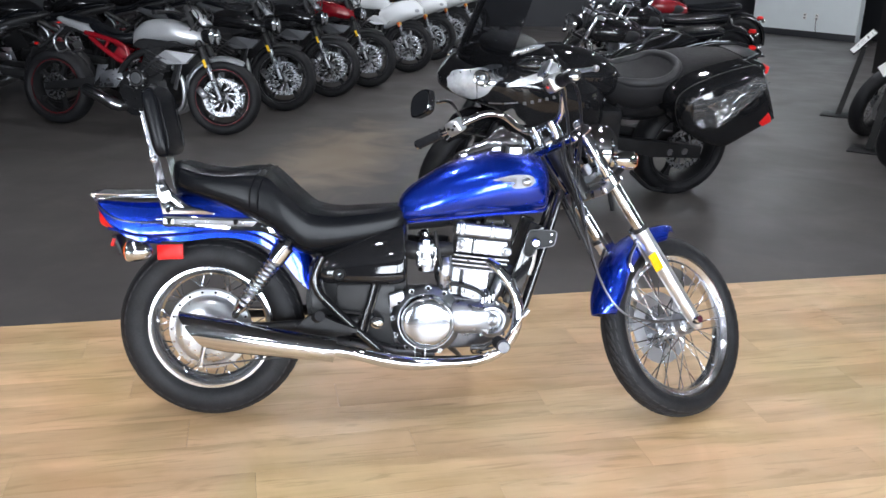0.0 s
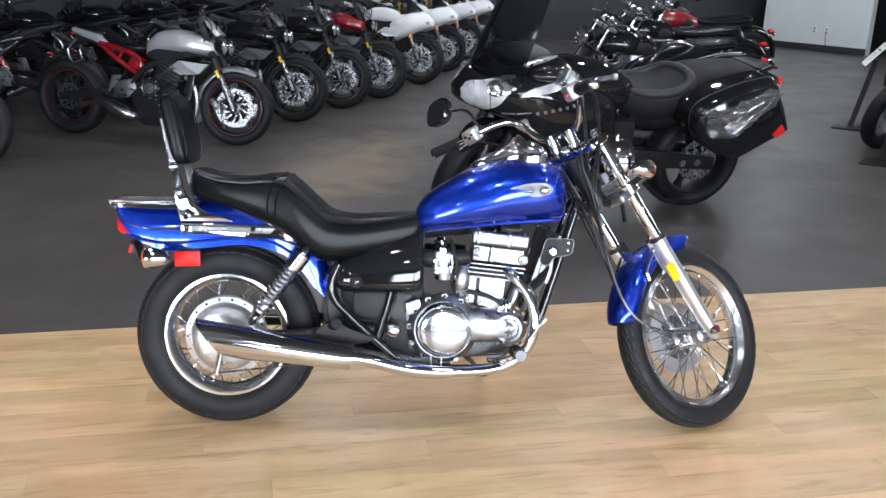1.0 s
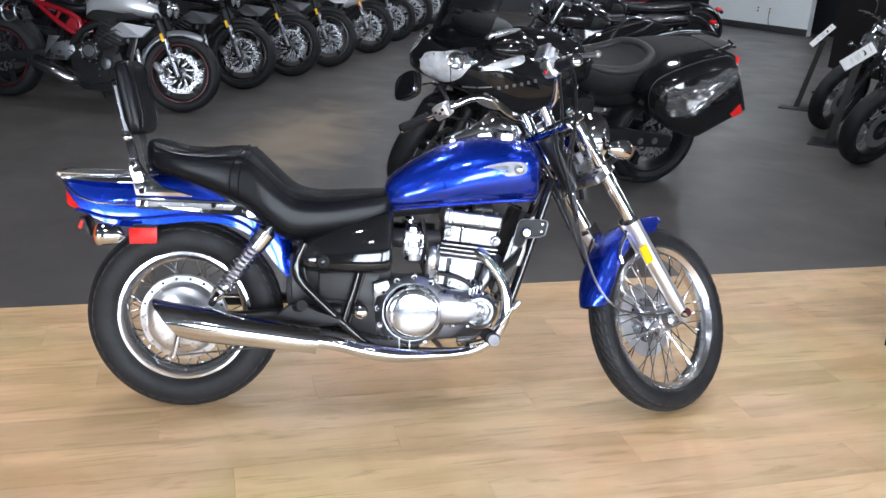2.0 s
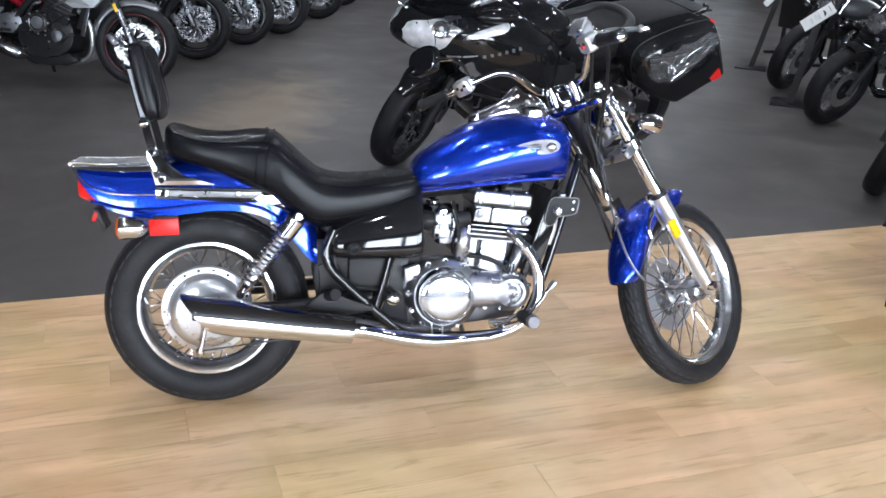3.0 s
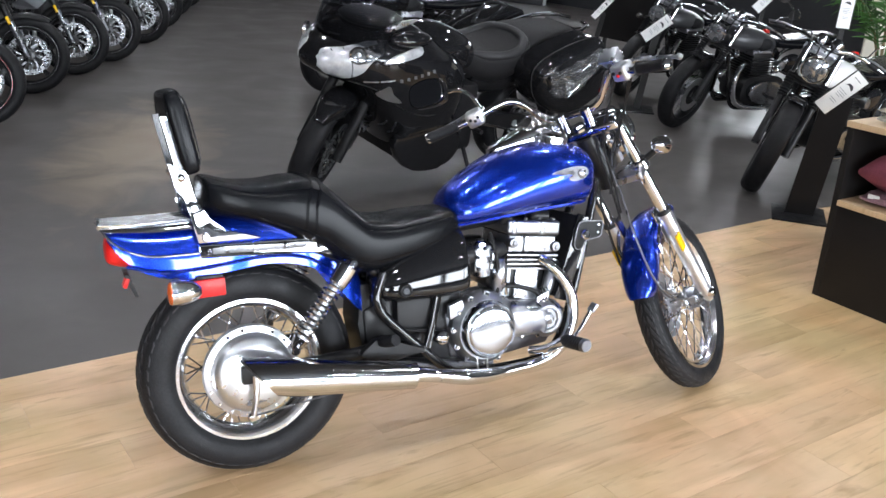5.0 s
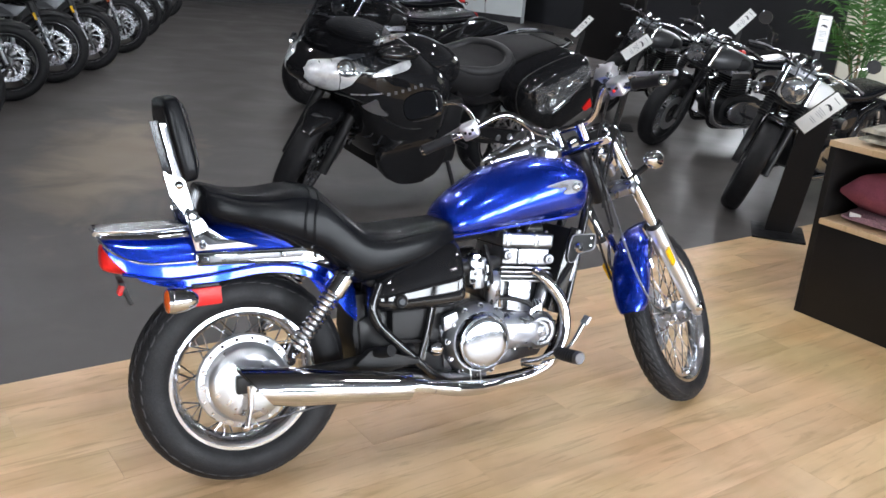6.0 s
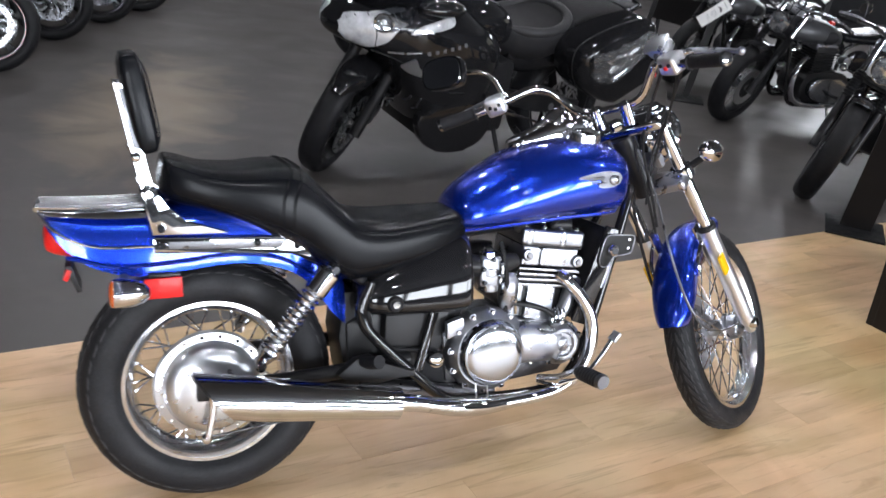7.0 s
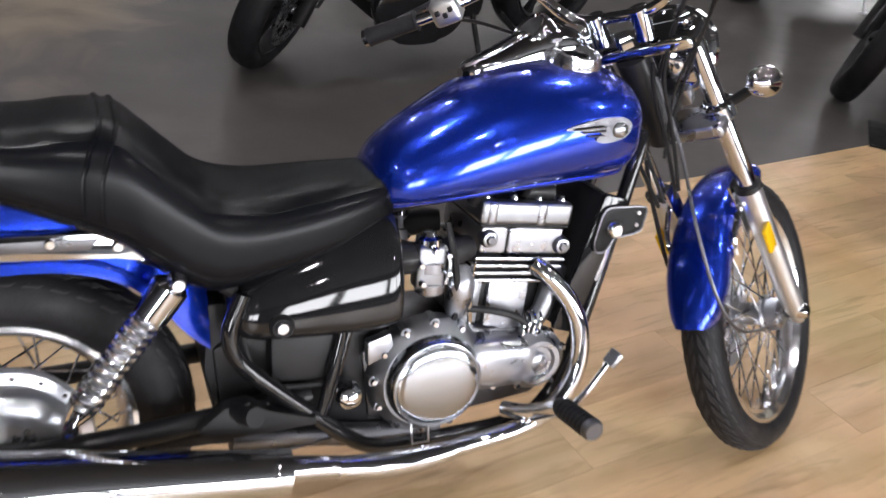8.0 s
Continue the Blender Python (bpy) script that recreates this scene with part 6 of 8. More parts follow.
    for s in (-1, 1):
        part("radiator_cowl", loft([[(1.00, s * 0.19, 0.60), (1.10, s * 0.22, 0.66), (1.34, s * 0.20, 0.64), (1.26, s * 0.21, 0.56), (1.12, s * 0.22, 0.55)], [(1.00, s * 0.165, 0.60), (1.10, s * 0.175, 0.66), (1.34, s * 0.165, 0.64), (1.26, s * 0.165, 0.56), (1.12, s * 0.165, 0.55)]]), cowl_mat if cowl_mat is not SATIN else GREY, b, "painted radiator cowl", angle=20)
        part("radiator_trim", plate([(1.14, 0.36), (1.20, 0.56), (1.225, 0.56), (1.175, 0.35)], s * 0.178 - 0.004, s * 0.178 + 0.004, None, 0.003), DARKSTEEL, b)
    for k in range(3):
        part("header_pipe", tube([(1.06, -0.10 + 0.10 * k, 0.55), (1.16, -0.10 + 0.10 * k, 0.47), (1.19, -0.09 + 0.09 * k, 0.33), (1.15, -0.07 + 0.07 * k, 0.20), (1.02, -0.05 + 0.05 * k, 0.145), (0.85, -0.02, 0.14)], 0.019, 10, 4), STEEL, b, "steel header pipe")
    can = part("silencer", tube([(0.70, -0.12, 0.185), (0.66, -0.17, 0.20), (0.62, -0.185, 0.215), (0.38, -0.195, 0.315), (0.36, -0.195, 0.322)], [0.03, 0.05, 0.055, 0.05, 0.040], 20), BRUSHED, b, "short brushed steel silencer")
    part("silencer_tip", tube([(0.375, -0.195, 0.316), (0.345, -0.196, 0.329)], 0.034, 18), SATIN, can)
    part("belly_pan", plate([(0.68, 0.15), (0.74, 0.22), (1.02, 0.22), (1.10, 0.16), (0.98, 0.12), (0.74, 0.12)], -0.13, 0.13, None, 0.02), SATIN, b)
    tk = part("fuel_tank", loft(body_rings([(0.74, 0.72, 0.09, 0.05, 0.06), (0.78, 0.74, 0.125, 0.075, 0.08), (0.88, 0.775, 0.165, 0.105, 0.10), (1.02, 0.785, 0.185, 0.115, 0.09), (1.16, 0.775, 0.180, 0.105, 0.08), (1.28, 0.760, 0.150, 0.075, 0.06), (1.35, 0.75, 0.09, 0.04, 0.03), (1.37, 0.75, 0.04, 0.02, 0.02)], 40, 5, 4.2, 2.2)), tank_mat, b, "sculpted fuel tank", angle=35)
    for s in (-1, 1):
        part("knee_recess", plate(smooth([(0.80, 0.68), (0.86, 0.735), (1.00, 0.735), (1.20, 0.715), (1.30, 0.70), (1.10, 0.675), (0.92, 0.655)], 3, True), s * 0.17 - 0.016, s * 0.17 + 0.016, None, 0.008), SATIN, tk, "black lower tank panel")
    part("filler_cap", lathe([(0, 0.012), (0.035, 0.012), (0.045, 0.004), (0.046, -0.01)], 24, pose(1.10, 0, 0.886) @ Matrix.Rotation(radians(90), 4, "X")), SATIN, tk)
    part("seat", loft(body_rings([(0.36, 0.82, 0.10, 0.025, 0.03), (0.40, 0.805, 0.125, 0.035, 0.05), (0.52, 0.755, 0.145, 0.035, 0.06), (0.66, 0.735, 0.145, 0.035, 0.06), (0.78, 0.745, 0.11, 0.04, 0.05), (0.81, 0.75, 0.06, 0.02, 0.03)], 28, 4, 3, 2.5)), LEATHER, b, "black rider seat", angle=60)
    part("tail_unit", loft(body_rings([(0.02, 0.865, 0.03, 0.012, 0.015), (0.06, 0.86, 0.06, 0.025, 0.03), (0.20, 0.835, 0.10, 0.035, 0.06), (0.36, 0.79, 0.13, 0.045, 0.08), (0.44, 0.76, 0.12, 0.03, 0.06)], 26, 4)), tank_mat if frame_mat is REDPAINT else cowl_mat, b, "painted tail unit", angle=60)
    part("pillion_seat", loft(body_rings([(0.10, 0.885, 0.06, 0.012, 0.02), (0.18, 0.882, 0.09, 0.02, 0.03), (0.30, 0.860, 0.11, 0.025, 0.03), (0.38, 0.835, 0.08, 0.015, 0.02)], 24, 3)), LEATHER, b, angle=60)
    part("tail_lamp", box(0.02, 0.08, 0.016, pose(0.035, 0, 0.832), 0.006), RED if frame_mat is REDPAINT else SATIN, b, "slim tail lamp")
    ph = part("plate_holder", tube([(0.12, 0, 0.80), (-0.02, 0, 0.72), (-0.18, 0, 0.62)], [0.03, 0.02, 0.015], 10, 3), PLASTIC, b)
    part("number_board", box(0.008, 0.18, 0.10, pose(-0.195, 0, 0.585, 0, 25, 0), 0.003), PLASTIC, ph)
    part("rear_reflector", box(0.01, 0.04, 0.02, pose(-0.205, 0, 0.655, 0, 25, 0), 0.003), RED if frame_mat is REDPAINT else SATIN, ph)
    for s in (-1, 1):
        part("indicator", egg(-0.10, s * 0.10, 0.69, 0.016, 0.03, 0.010), SATIN, ph)
        part("board_bracket", tube([(0.10, s * 0.07, 0.79), (0.02, s * 0.08, 0.70), (0.06, s * 0.08, 0.60), (0.16, s * 0.08, 0.63)], 0.009, 8, 3), ALU, ph, "bare aluminium bracket")
    part("shock", tube([(0.58, 0, 0.44), (0.68, 0, 0.66)], 0.034, 14), REDPAINT, b)
    part("chain", tube([(0.0, 0.10, 0.35), (0.62, 0.09, 0.44), (0.66, 0.09, 0.39), (0.60, 0.09, 0.35), (0.0, 0.10, 0.275)], 0.008, 6, 0, closed=True), DARKSTEEL, b)
    part("side_stand", rod((0.72, 0.14, 0.20), (0.70, 0.26, 0.03), 0.012, 10), SATIN, b)
    for k in range(4):
        part("loom", tube([(1.16 - 0.02 * k, -0.10 + 0.06 * k, 0.74), (1.28, -0.14 + 0.09 * k, 0.82), (1.34, -0.12 + 0.08 * k, 0.92), (1.30, -0.16 + 0.10 * k, 1.0)], 0.006, 6, 4), SATIN, b)
    return b


def classic(m, tank_mat, label, lock=22.0, group="classic motorcycles", pipes=True, gaiters=True):
    """A low retro twin with wire wheels, from the rear tyre's footprint."""
    b = thing("classic_motorcycle", m, label, "motorcycle", group)
    wire_wheel(b, "rear_wheel", 0.315, 0.068, 0.215, pose(0, 0, 0.315), 36, 0.06, 0.04, False, SATIN)
    S = steered(1.50, 0.315, 27, lock)
    fw = S @ pose(0.055, 0, 0)
    w = wire_wheel(b, "front_wheel", 0.315, 0.062, 0.225, fw, 36, 0.05, 0.036, False, SATIN)
    part("brake_disc", lathe([(0.085, 0.060), (0.145, 0.060), (0.145, 0.065), (0.085, 0.065)], 40, closed=True), STEEL, w, m=fw)
    part("disc_carrier", lathe([(0.03, 0.052), (0.09, 0.060), (0.09, 0.064), (0.03, 0.06)], 28, closed=True), SATIN, w, m=fw)
    for s in (-1, 1):
        leg = part("fork_leg", tube([(0.055, s * 0.10, -0.03), (0.055, s * 0.10, 0.30)], 0.026, 14), SATIN if gaiters else STEEL, b, m=S)
        part("fork_tube", tube([(0.055, s * 0.10, 0.28), (0.055, s * 0.10, 0.66)], 0.021, 14), CHROME, leg, m=S)
        if gaiters:
            for k in range(9):
                part("gaiter_fold", lathe([(0.026, -0.009), (0.034, 0.0), (0.026, 0.009), (0.022, 0.0)], 14, S @ pose(0.055, s * 0.10, 0.31 + 0.018 * k) @ Matrix.Rotation(radians(90), 4, "X"), closed=True), RUBBER, leg)
        part("indicator", egg(0.06, s * 0.20, 0.43, 0.024, 0.024, 0.024), CHROME, b, m=S)
        part("indicator_stalk", rod((0.055, s * 0.12, 0.43), (0.06, s * 0.185, 0.43), 0.007, 8), SATIN, b, m=S)
        part("grip", tube([(-0.10, s * 0.27, 0.735), (-0.105, s * 0.28, 0.735), (-0.15, s * 0.385, 0.725)], [0.014, 0.019, 0.018], 12), RUBBER, b, m=S)
        part("lever", tube([(-0.03, s * 0.24, 0.735), (-0.015, s * 0.30, 0.73), (-0.05, s * 0.39, 0.72)], 0.006, 8, 3), ALU, b, m=S)
        mi = part("mirror", tube([(-0.07, s * 0.25, 0.74), (-0.06, s * 0.28, 0.83), (-0.08, s * 0.34, 0.88)], 0.005, 8, 3), CHROME, b, m=S)
        part("mirror_head", lathe([(0, -0.012), (0.035, -0.010), (0.046, 0.0), (0.044, 0.006), (0.0, 0.006)], 24, S @ pose(-0.08, s * 0.37, 0.905, 0, 0, -90)), CHROME, mi)
    ring = []
    for j in range(17):
        a = radians(48 + 112 * j / 16)
        o, n_ = [], []
        for i in range(9):
            c, sn = math.cos(math.pi * i / 8), math.sin(math.pi * i / 8)
            r = 0.342 - 0.03 * (1 - sn ** 0.7)
            yy = 0.068 * math.copysign(abs(c) ** 0.6, c)
            o.append((0.055 + r * math.cos(a), yy, r * math.sin(a)))
            n_.append((0.055 + (r - 0.003) * math.cos(a), yy * 0.95, (r - 0.003) * math.sin(a)))
        ring.append(o + n_[::-1])
    part("front_mudguard", loft(ring), GLOSS, b, angle=60, m=S)
    ring = []
    for j in range(23):
        a = radians(25 + 160 * j / 22)
        o, n_ = [], []
        for i in range(9):
            c, sn = math.cos(math.pi * i / 8), math.sin(math.pi * i / 8)
            r = 0.355 - 0.05 * (1 - sn ** 0.7)
            yy = 0.085 * math.copysign(abs(c) ** 0.6, c)
            o.append((r * math.cos(a), yy, 0.315 + r * math.sin(a)))
            n_.append(((r - 0.003) * math.cos(a), yy * 0.95, 0.315 + (r - 0.003) * math.sin(a)))
        ring.append(o + n_[::-1])
    part("rear_mudguard", loft(ring), GLOSS, b, angle=60)
    for zz in (0.44, 0.645):
        part("yoke", box(0.085, 0.25, 0.03, S @ pose(0.03, 0, zz), 0.01), ALU if zz > 0.5 else SATIN, b)
    part("handlebar", tube([(-0.14, 0.38, 0.727), (-0.08, 0.24, 0.738), (-0.01, 0.14, 0.72), (0.02, 0.06, 0.69), (0.02, -0.06, 0.69), (-0.01, -0.14, 0.72), (-0.08, -0.24, 0.738), (-0.14, -0.38, 0.727)], 0.012, 10, 4), CHROME, b, m=S)
    HLm = S @ pose(0.165, 0, 0.50) @ Matrix.Rotation(radians(27), 4, "Y") @ pose(0, 0, 0, 0, 0, -90)
    hl = part("headlamp", lathe([(0.0, -0.085), (0.034, -0.080), (0.063, -0.05), (0.074, 0.0), (0.079, 0.005), (0.079, 0.015), (0.072, 0.018)], 32, HLm), GLOSS, b, "round headlamp with a bright rim")
    part("rim_ring", lathe([(0.072, 0.014), (0.081, 0.014), (0.082, 0.003), (0.077, 0.022)], 32, HLm, closed=True), CHROME, hl)
    part("lens", lathe([(0.073, 0.017), (0.05, 0.029), (0.0, 0.035)], 32, HLm), HEADGLASS, hl, "clear lens")
    for k in range(2):
        part("clock", lathe([(0, 0.03), (0.03, 0.03), (0.036, 0.02), (0.036, -0.02), (0, -0.03)], 22, S @ pose(0.05, -0.05 + 0.10 * k, 0.715) @ Matrix.Rotation(radians(70), 4, "X")), CHROME, b)
    tk = part("fuel_tank", loft(body_rings([(0.72, 0.69, 0.06, 0.04, 0.03), (0.76, 0.70, 0.10, 0.065, 0.05), (0.88, 0.72, 0.135, 0.095, 0.07), (1.02, 0.735, 0.145, 0.105, 0.08), (1.14, 0.74, 0.130, 0.095, 0.075), (1.22, 0.74, 0.085, 0.06, 0.05), (1.24, 0.74, 0.04, 0.03, 0.02)], 30, 5, 2.3, 2.8)), tank_mat, b, "rounded fuel tank", angle=60)
    part("filler_cap", lathe([(0, 0.02), (0.022, 0.018), (0.032, 0.010), (0.034, -0.01)], 22, pose(1.03, 0, 0.838) @ Matrix.Rotation(radians(90), 4, "X")), CHROME, tk)
    for s in (-1, 1):
        part("knee_pad", egg(0.90, s * 0.128, 0.72, 0.09, 0.016, 0.05), RUBBER, tk)
    st = part("seat", loft(body_rings([(0.05, 0.755, 0.09, 0.02, 0.03), (0.09, 0.75, 0.125, 0.04, 0.045), (0.25, 0.735, 0.14, 0.045, 0.05), (0.42, 0.72, 0.145, 0.04, 0.05), (0.60, 0.715, 0.125, 0.035, 0.05), (0.72, 0.72, 0.10, 0.03, 0.04), (0.75, 0.72, 0.05, 0.015, 0.02)], 28, 4, 3, 2.6)), LEATHER, b, "flat black bench seat", angle=60)
    part("seat_piping", tube([(p[0], s_ * p[2] * 0.985, p[1] + 0.004) for s_, rows in ((1, smooth([(0.09, 0.75, 0.125), (0.25, 0.735, 0.14), (0.42, 0.72, 0.145), (0.60, 0.715, 0.125), (0.72, 0.72, 0.10)], 3)), (-1, smooth([(0.72, 0.72, 0.10), (0.60, 0.715, 0.125), (0.42, 0.72, 0.145), (0.25, 0.735, 0.14), (0.09, 0.75, 0.125)], 3))) for p in rows], 0.006, 6, 0, closed=True), SEATGREY, st)
    part("tail_lamp", lathe([(0.0, -0.022), (0.022, -0.020), (0.027, 0.0), (0.027, 0.04)], 20, pose(-0.28, 0, 0.60, 0, 0, -90)), RED, b, "round red tail lamp")
    for s in (-1, 1):
        part("rear_indicator", egg(-0.22, s * 0.16, 0.60, 0.024, 0.024, 0.024), CHROME, b)
        part("rear_stalk", rod((-0.22, s * 0.06, 0.60), (-0.22, s * 0.14, 0.60), 0.007, 8), CHROME, b)
        sh = part("shock", tube([(0.05, s * 0.15, 0.33), (0.20, s * 0.15, 0.62)], 0.011, 10), STEEL, b)
        pts = []
        for i in range(97):
            a = 2 * math.pi * i / 10
            c = Vector((0.05, s * 0.15, 0.33)).lerp(Vector((0.20, s * 0.15, 0.62)), 0.15 + 0.7 * i / 96)
            pts.append(c + Vector((0.89 * math.cos(a), math.sin(a), -0.46 * math.cos(a))) * 0.024)
        part("spring", tube(pts, 0.005, 5), SATIN, sh)
        part("side_panel", egg(0.58, s * 0.135, 0.56, 0.12, 0.03, 0.085), GLOSS, b)
        part("frame_tube", tube([(1.22, s * 0.03, 0.78), (1.17, s * 0.09, 0.50), (1.10, s * 0.11, 0.23), (0.95, s * 0.12, 0.19), (0.62, s * 0.13, 0.22), (0.50, s * 0.13, 0.34), (0.46, s * 0.13, 0.58), (0.20, s * 0.12, 0.66)], 0.016, 10, 4), GLOSS, b)
        part("swing_arm", rod((0.0, s * 0.115, 0.315), (0.52, s * 0.115, 0.335), 0.02, 10), GLOSS, b)
        if pipes:
            part("header_pipe", tube([(0.99, s * 0.09, 0.56), (1.08, s * 0.13, 0.54), (1.135, s * 0.15, 0.44), (1.12, s * 0.155, 0.30), (1.04, s * 0.16, 0.225), (0.85, s * 0.17, 0.205), (0.45, s * 0.175, 0.235)], 0.022, 12, 5), CHROME, b, "curved chrome header pipe")
            part("silencer", tube([(0.50, s * 0.175, 0.232), (0.44, s * 0.178, 0.237), (0.20, s * 0.182, 0.258), (-0.18, s * 0.186, 0.29), (-0.22, s * 0.186, 0.294)], [0.024, 0.042, 0.046, 0.044, 0.026], 18, 3), CHROME, b, "chrome pea-shooter silencer")
        part("footpeg", rod((0.78, s * 0.15, 0.30), (0.78, s * 0.27, 0.305), 0.014, 10), RUBBER, b)
    case = part("crankcase", plate(smooth([(0.60, 0.24), (0.58, 0.38), (0.68, 0.46), (0.95, 0.46), (1.03, 0.36), (1.00, 0.24), (0.84, 0.19), (0.68, 0.20)], 3, True), -0.14, 0.14, None, 0.014), SATIN if gaiters else ALU, b, "engine case")
    for s in (-1, 1):
        part("engine_cover", plate(smooth([(0.63, 0.29), (0.64, 0.38), (0.72, 0.425), (0.90, 0.42), (0.985, 0.36), (0.95, 0.27), (0.82, 0.235), (0.70, 0.24)], 4, True), s * 0.165 - 0.026, s * 0.165 + 0.026, None, 0.016), BRUSHED, case, "polished engine cover")
    cy = part("cylinder", box(0.19, 0.25, 0.22, pose(0.88, 0, 0.54), 0.012), SATIN if gaiters else ALU, case)
    for k in range(8):
        part("fin", box(0.225, 0.30, 0.006, pose(0.88, 0, 0.455 + 0.021 * k), 0.003), SATIN if gaiters else CHROME, cy)
    part("rocker_box", box(0.21, 0.24, 0.05, pose(0.88, 0, 0.645), 0.016, 3), ALU, case)
    for s in (-1, 1):
        part("carburettor", lathe([(0, -0.035), (0.034, -0.03), (0.038, 0.0), (0.03, 0.04)], 20, pose(0.70, s * 0.14, 0.555, 0, 0, 0 if s < 0 else 180)), CAST, case)
        part("horn", lathe([(0, -0.02), (0.03, -0.02), (0.042, 0.0), (0.04, 0.02), (0, 0.02)], 20, pose(1.12, s * 0.06, 0.66, 0, 0, -70)), CHROME, b)
    part("side_stand", tube([(0.72, 0.13, 0.22), (0.74, 0.22, 0.10), (0.76, 0.27, 0.034)], 0.011, 10, 3), STEEL, b)
    part("stand_foot", box(0.05, 0.035, 0.01, pose(0.765, 0.275, 0.036, 6, 0, 0), 0.003), STEEL, b)
    for k in range(4):
        part("cable", tube([S @ Vector((-0.06, -0.20 + 0.13 * k, 0.73)), S @ Vector((0.07, -0.12 + 0.08 * k, 0.72 - 0.02 * k)), S @ Vector((0.04, -0.07 + 0.045 * k, 0.55)), Vector((1.16, -0.05 + 0.03 * k, 0.66))], 0.005, 6, 5), SATIN, b)
    return b


def ring_y(keys, x, z, pu=2.2, pd=2.6, side=1):
    r = min(smooth(keys, 20), key=lambda q: abs(q[0] - x))
    s = (z - r[1]) / (r[3] if z > r[1] else r[4])
    p = pu if z > r[1] else pd
    return side * r[2] * max(0.0, 1 - abs(s) ** p) ** (1 / p)


def on_side(keys, outline, side, lift, material, name, parent, label="", depth=0.006, pu=2.2, pd=2.6):
    """A thin piece that follows the side of a lofted shape."""
    rings = [[(x, ring_y(keys, x, z, pu, pd, side) + side * o, z) for x, z in outline] for o in (lift - depth, lift)]
    return part(name, loft(rings), material, parent, label, angle=30)


def patch(keys, rows, side, lift, material, name, parent, label="", n=7, depth=0.008):
    """A curved skin on a lofted side; rows: x, lower and upper height."""
    rings = []
    for x, lo, hi in smooth(rows, 4):
        zs = [lo + (hi - lo) * i / n for i in range(n + 1)]
        rings.append([(x, ring_y(keys, x, z, side=side) + side * lift, z) for z in zs] + [(x, ring_y(keys, x, z, side=side) + side * (lift - depth), z) for z in zs[::-1]])
    return part(name, loft(rings), material, parent, label, angle=50)


tour = thing("touring_motorcycle", pose(0.866, 6.16, 0, 0, 0, 208.6) @ pose(0, 0, 0, -8, 0, 0) @ Matrix.Diagonal((1.05, 1.05, 1.05, 1)), "gloss black touring motorcycle with hard panniers, one wrapped in plastic film", "motorcycle")
alloy_wheel(tour, "rear_wheel", 0.312, 0.090, 0.222, pose(0.02, 0, 0.310), 5, SATIN, None, (0.07,), 0.13)
TS = steered(1.485, 0.300, 26, 38)
alloy_wheel(tour, "front_wheel", 0.300, 0.060, 0.218, TS @ pose(0.055, 0, 0), 5, SATIN, None, (-0.068, 0.068), 0.16)
ring = []
for j in range(21):
    a = radians(22 + 138 * j / 20)
    o, n_ = [], []
    for i in range(9):
        c, sn = math.cos(math.pi * i / 8), math.sin(math.pi * i / 8)
        r = 0.330 - 0.075 * (1 - sn ** 0.7)
        yy = 0.080 * math.copysign(abs(c) ** 0.6, c) * min(1, 0.4 + 0.15 * j)
        o.append((0.055 + r * math.cos(a), yy, r * math.sin(a)))
        n_.append((0.055 + (r - 0.003) * math.cos(a), yy * 0.95, (r - 0.003) * math.sin(a)))
    ring.append(o + n_[::-1])
part("front_mudguard", loft(ring), GLOSS, tour, "gloss black mudguard", angle=60, m=TS)
for s in (-1, 1):
    leg = part("fork_leg", tube([(0.055, s * 0.105, -0.04), (0.055, s * 0.105, 0.30), (0.055, s * 0.105, 0.60)], [0.03, 0.028, 0.026], 14), SATIN, tour, m=TS)
    part("caliper", box(0.06, 0.055, 0.11, TS @ pose(-0.075, s * 0.09, 0.09, 0, -20, 0), 0.014), DARKSTEEL, leg)
    part("grip", tube([(-0.20, s * 0.30, 0.705), (-0.21, s * 0.31, 0.703), (-0.27, s * 0.425, 0.69), (-0.275, s * 0.435, 0.688)], [0.014, 0.019, 0.018, 0.012], 12), RUBBER, tour, m=TS)
    part("bar_end", tube([(-0.275, s * 0.436, 0.688), (-0.285, s * 0.456, 0.685)], 0.014, 12), ALU, tour, m=TS)
    part("handlebar", tube([(-0.02, s * 0.08, 0.60), (-0.06, s * 0.16, 0.69), (-0.13, s * 0.22, 0.715), (-0.21, s * 0.31, 0.703)], 0.013, 10, 4), SATIN, tour, m=TS)
    lv = part("lever", tube([(-0.11, s * 0.25, 0.715), (-0.10, s * 0.31, 0.705), (-0.15, s * 0.38, 0.69), (-0.19, s * 0.43, 0.68)], 0.007, 8, 4), ALU, tour, "aluminium lever", m=TS)
    part("reservoir", box(0.05, 0.05, 0.04, TS @ pose(-0.09, s * 0.21, 0.745), 0.01), PLASTIC, lv)

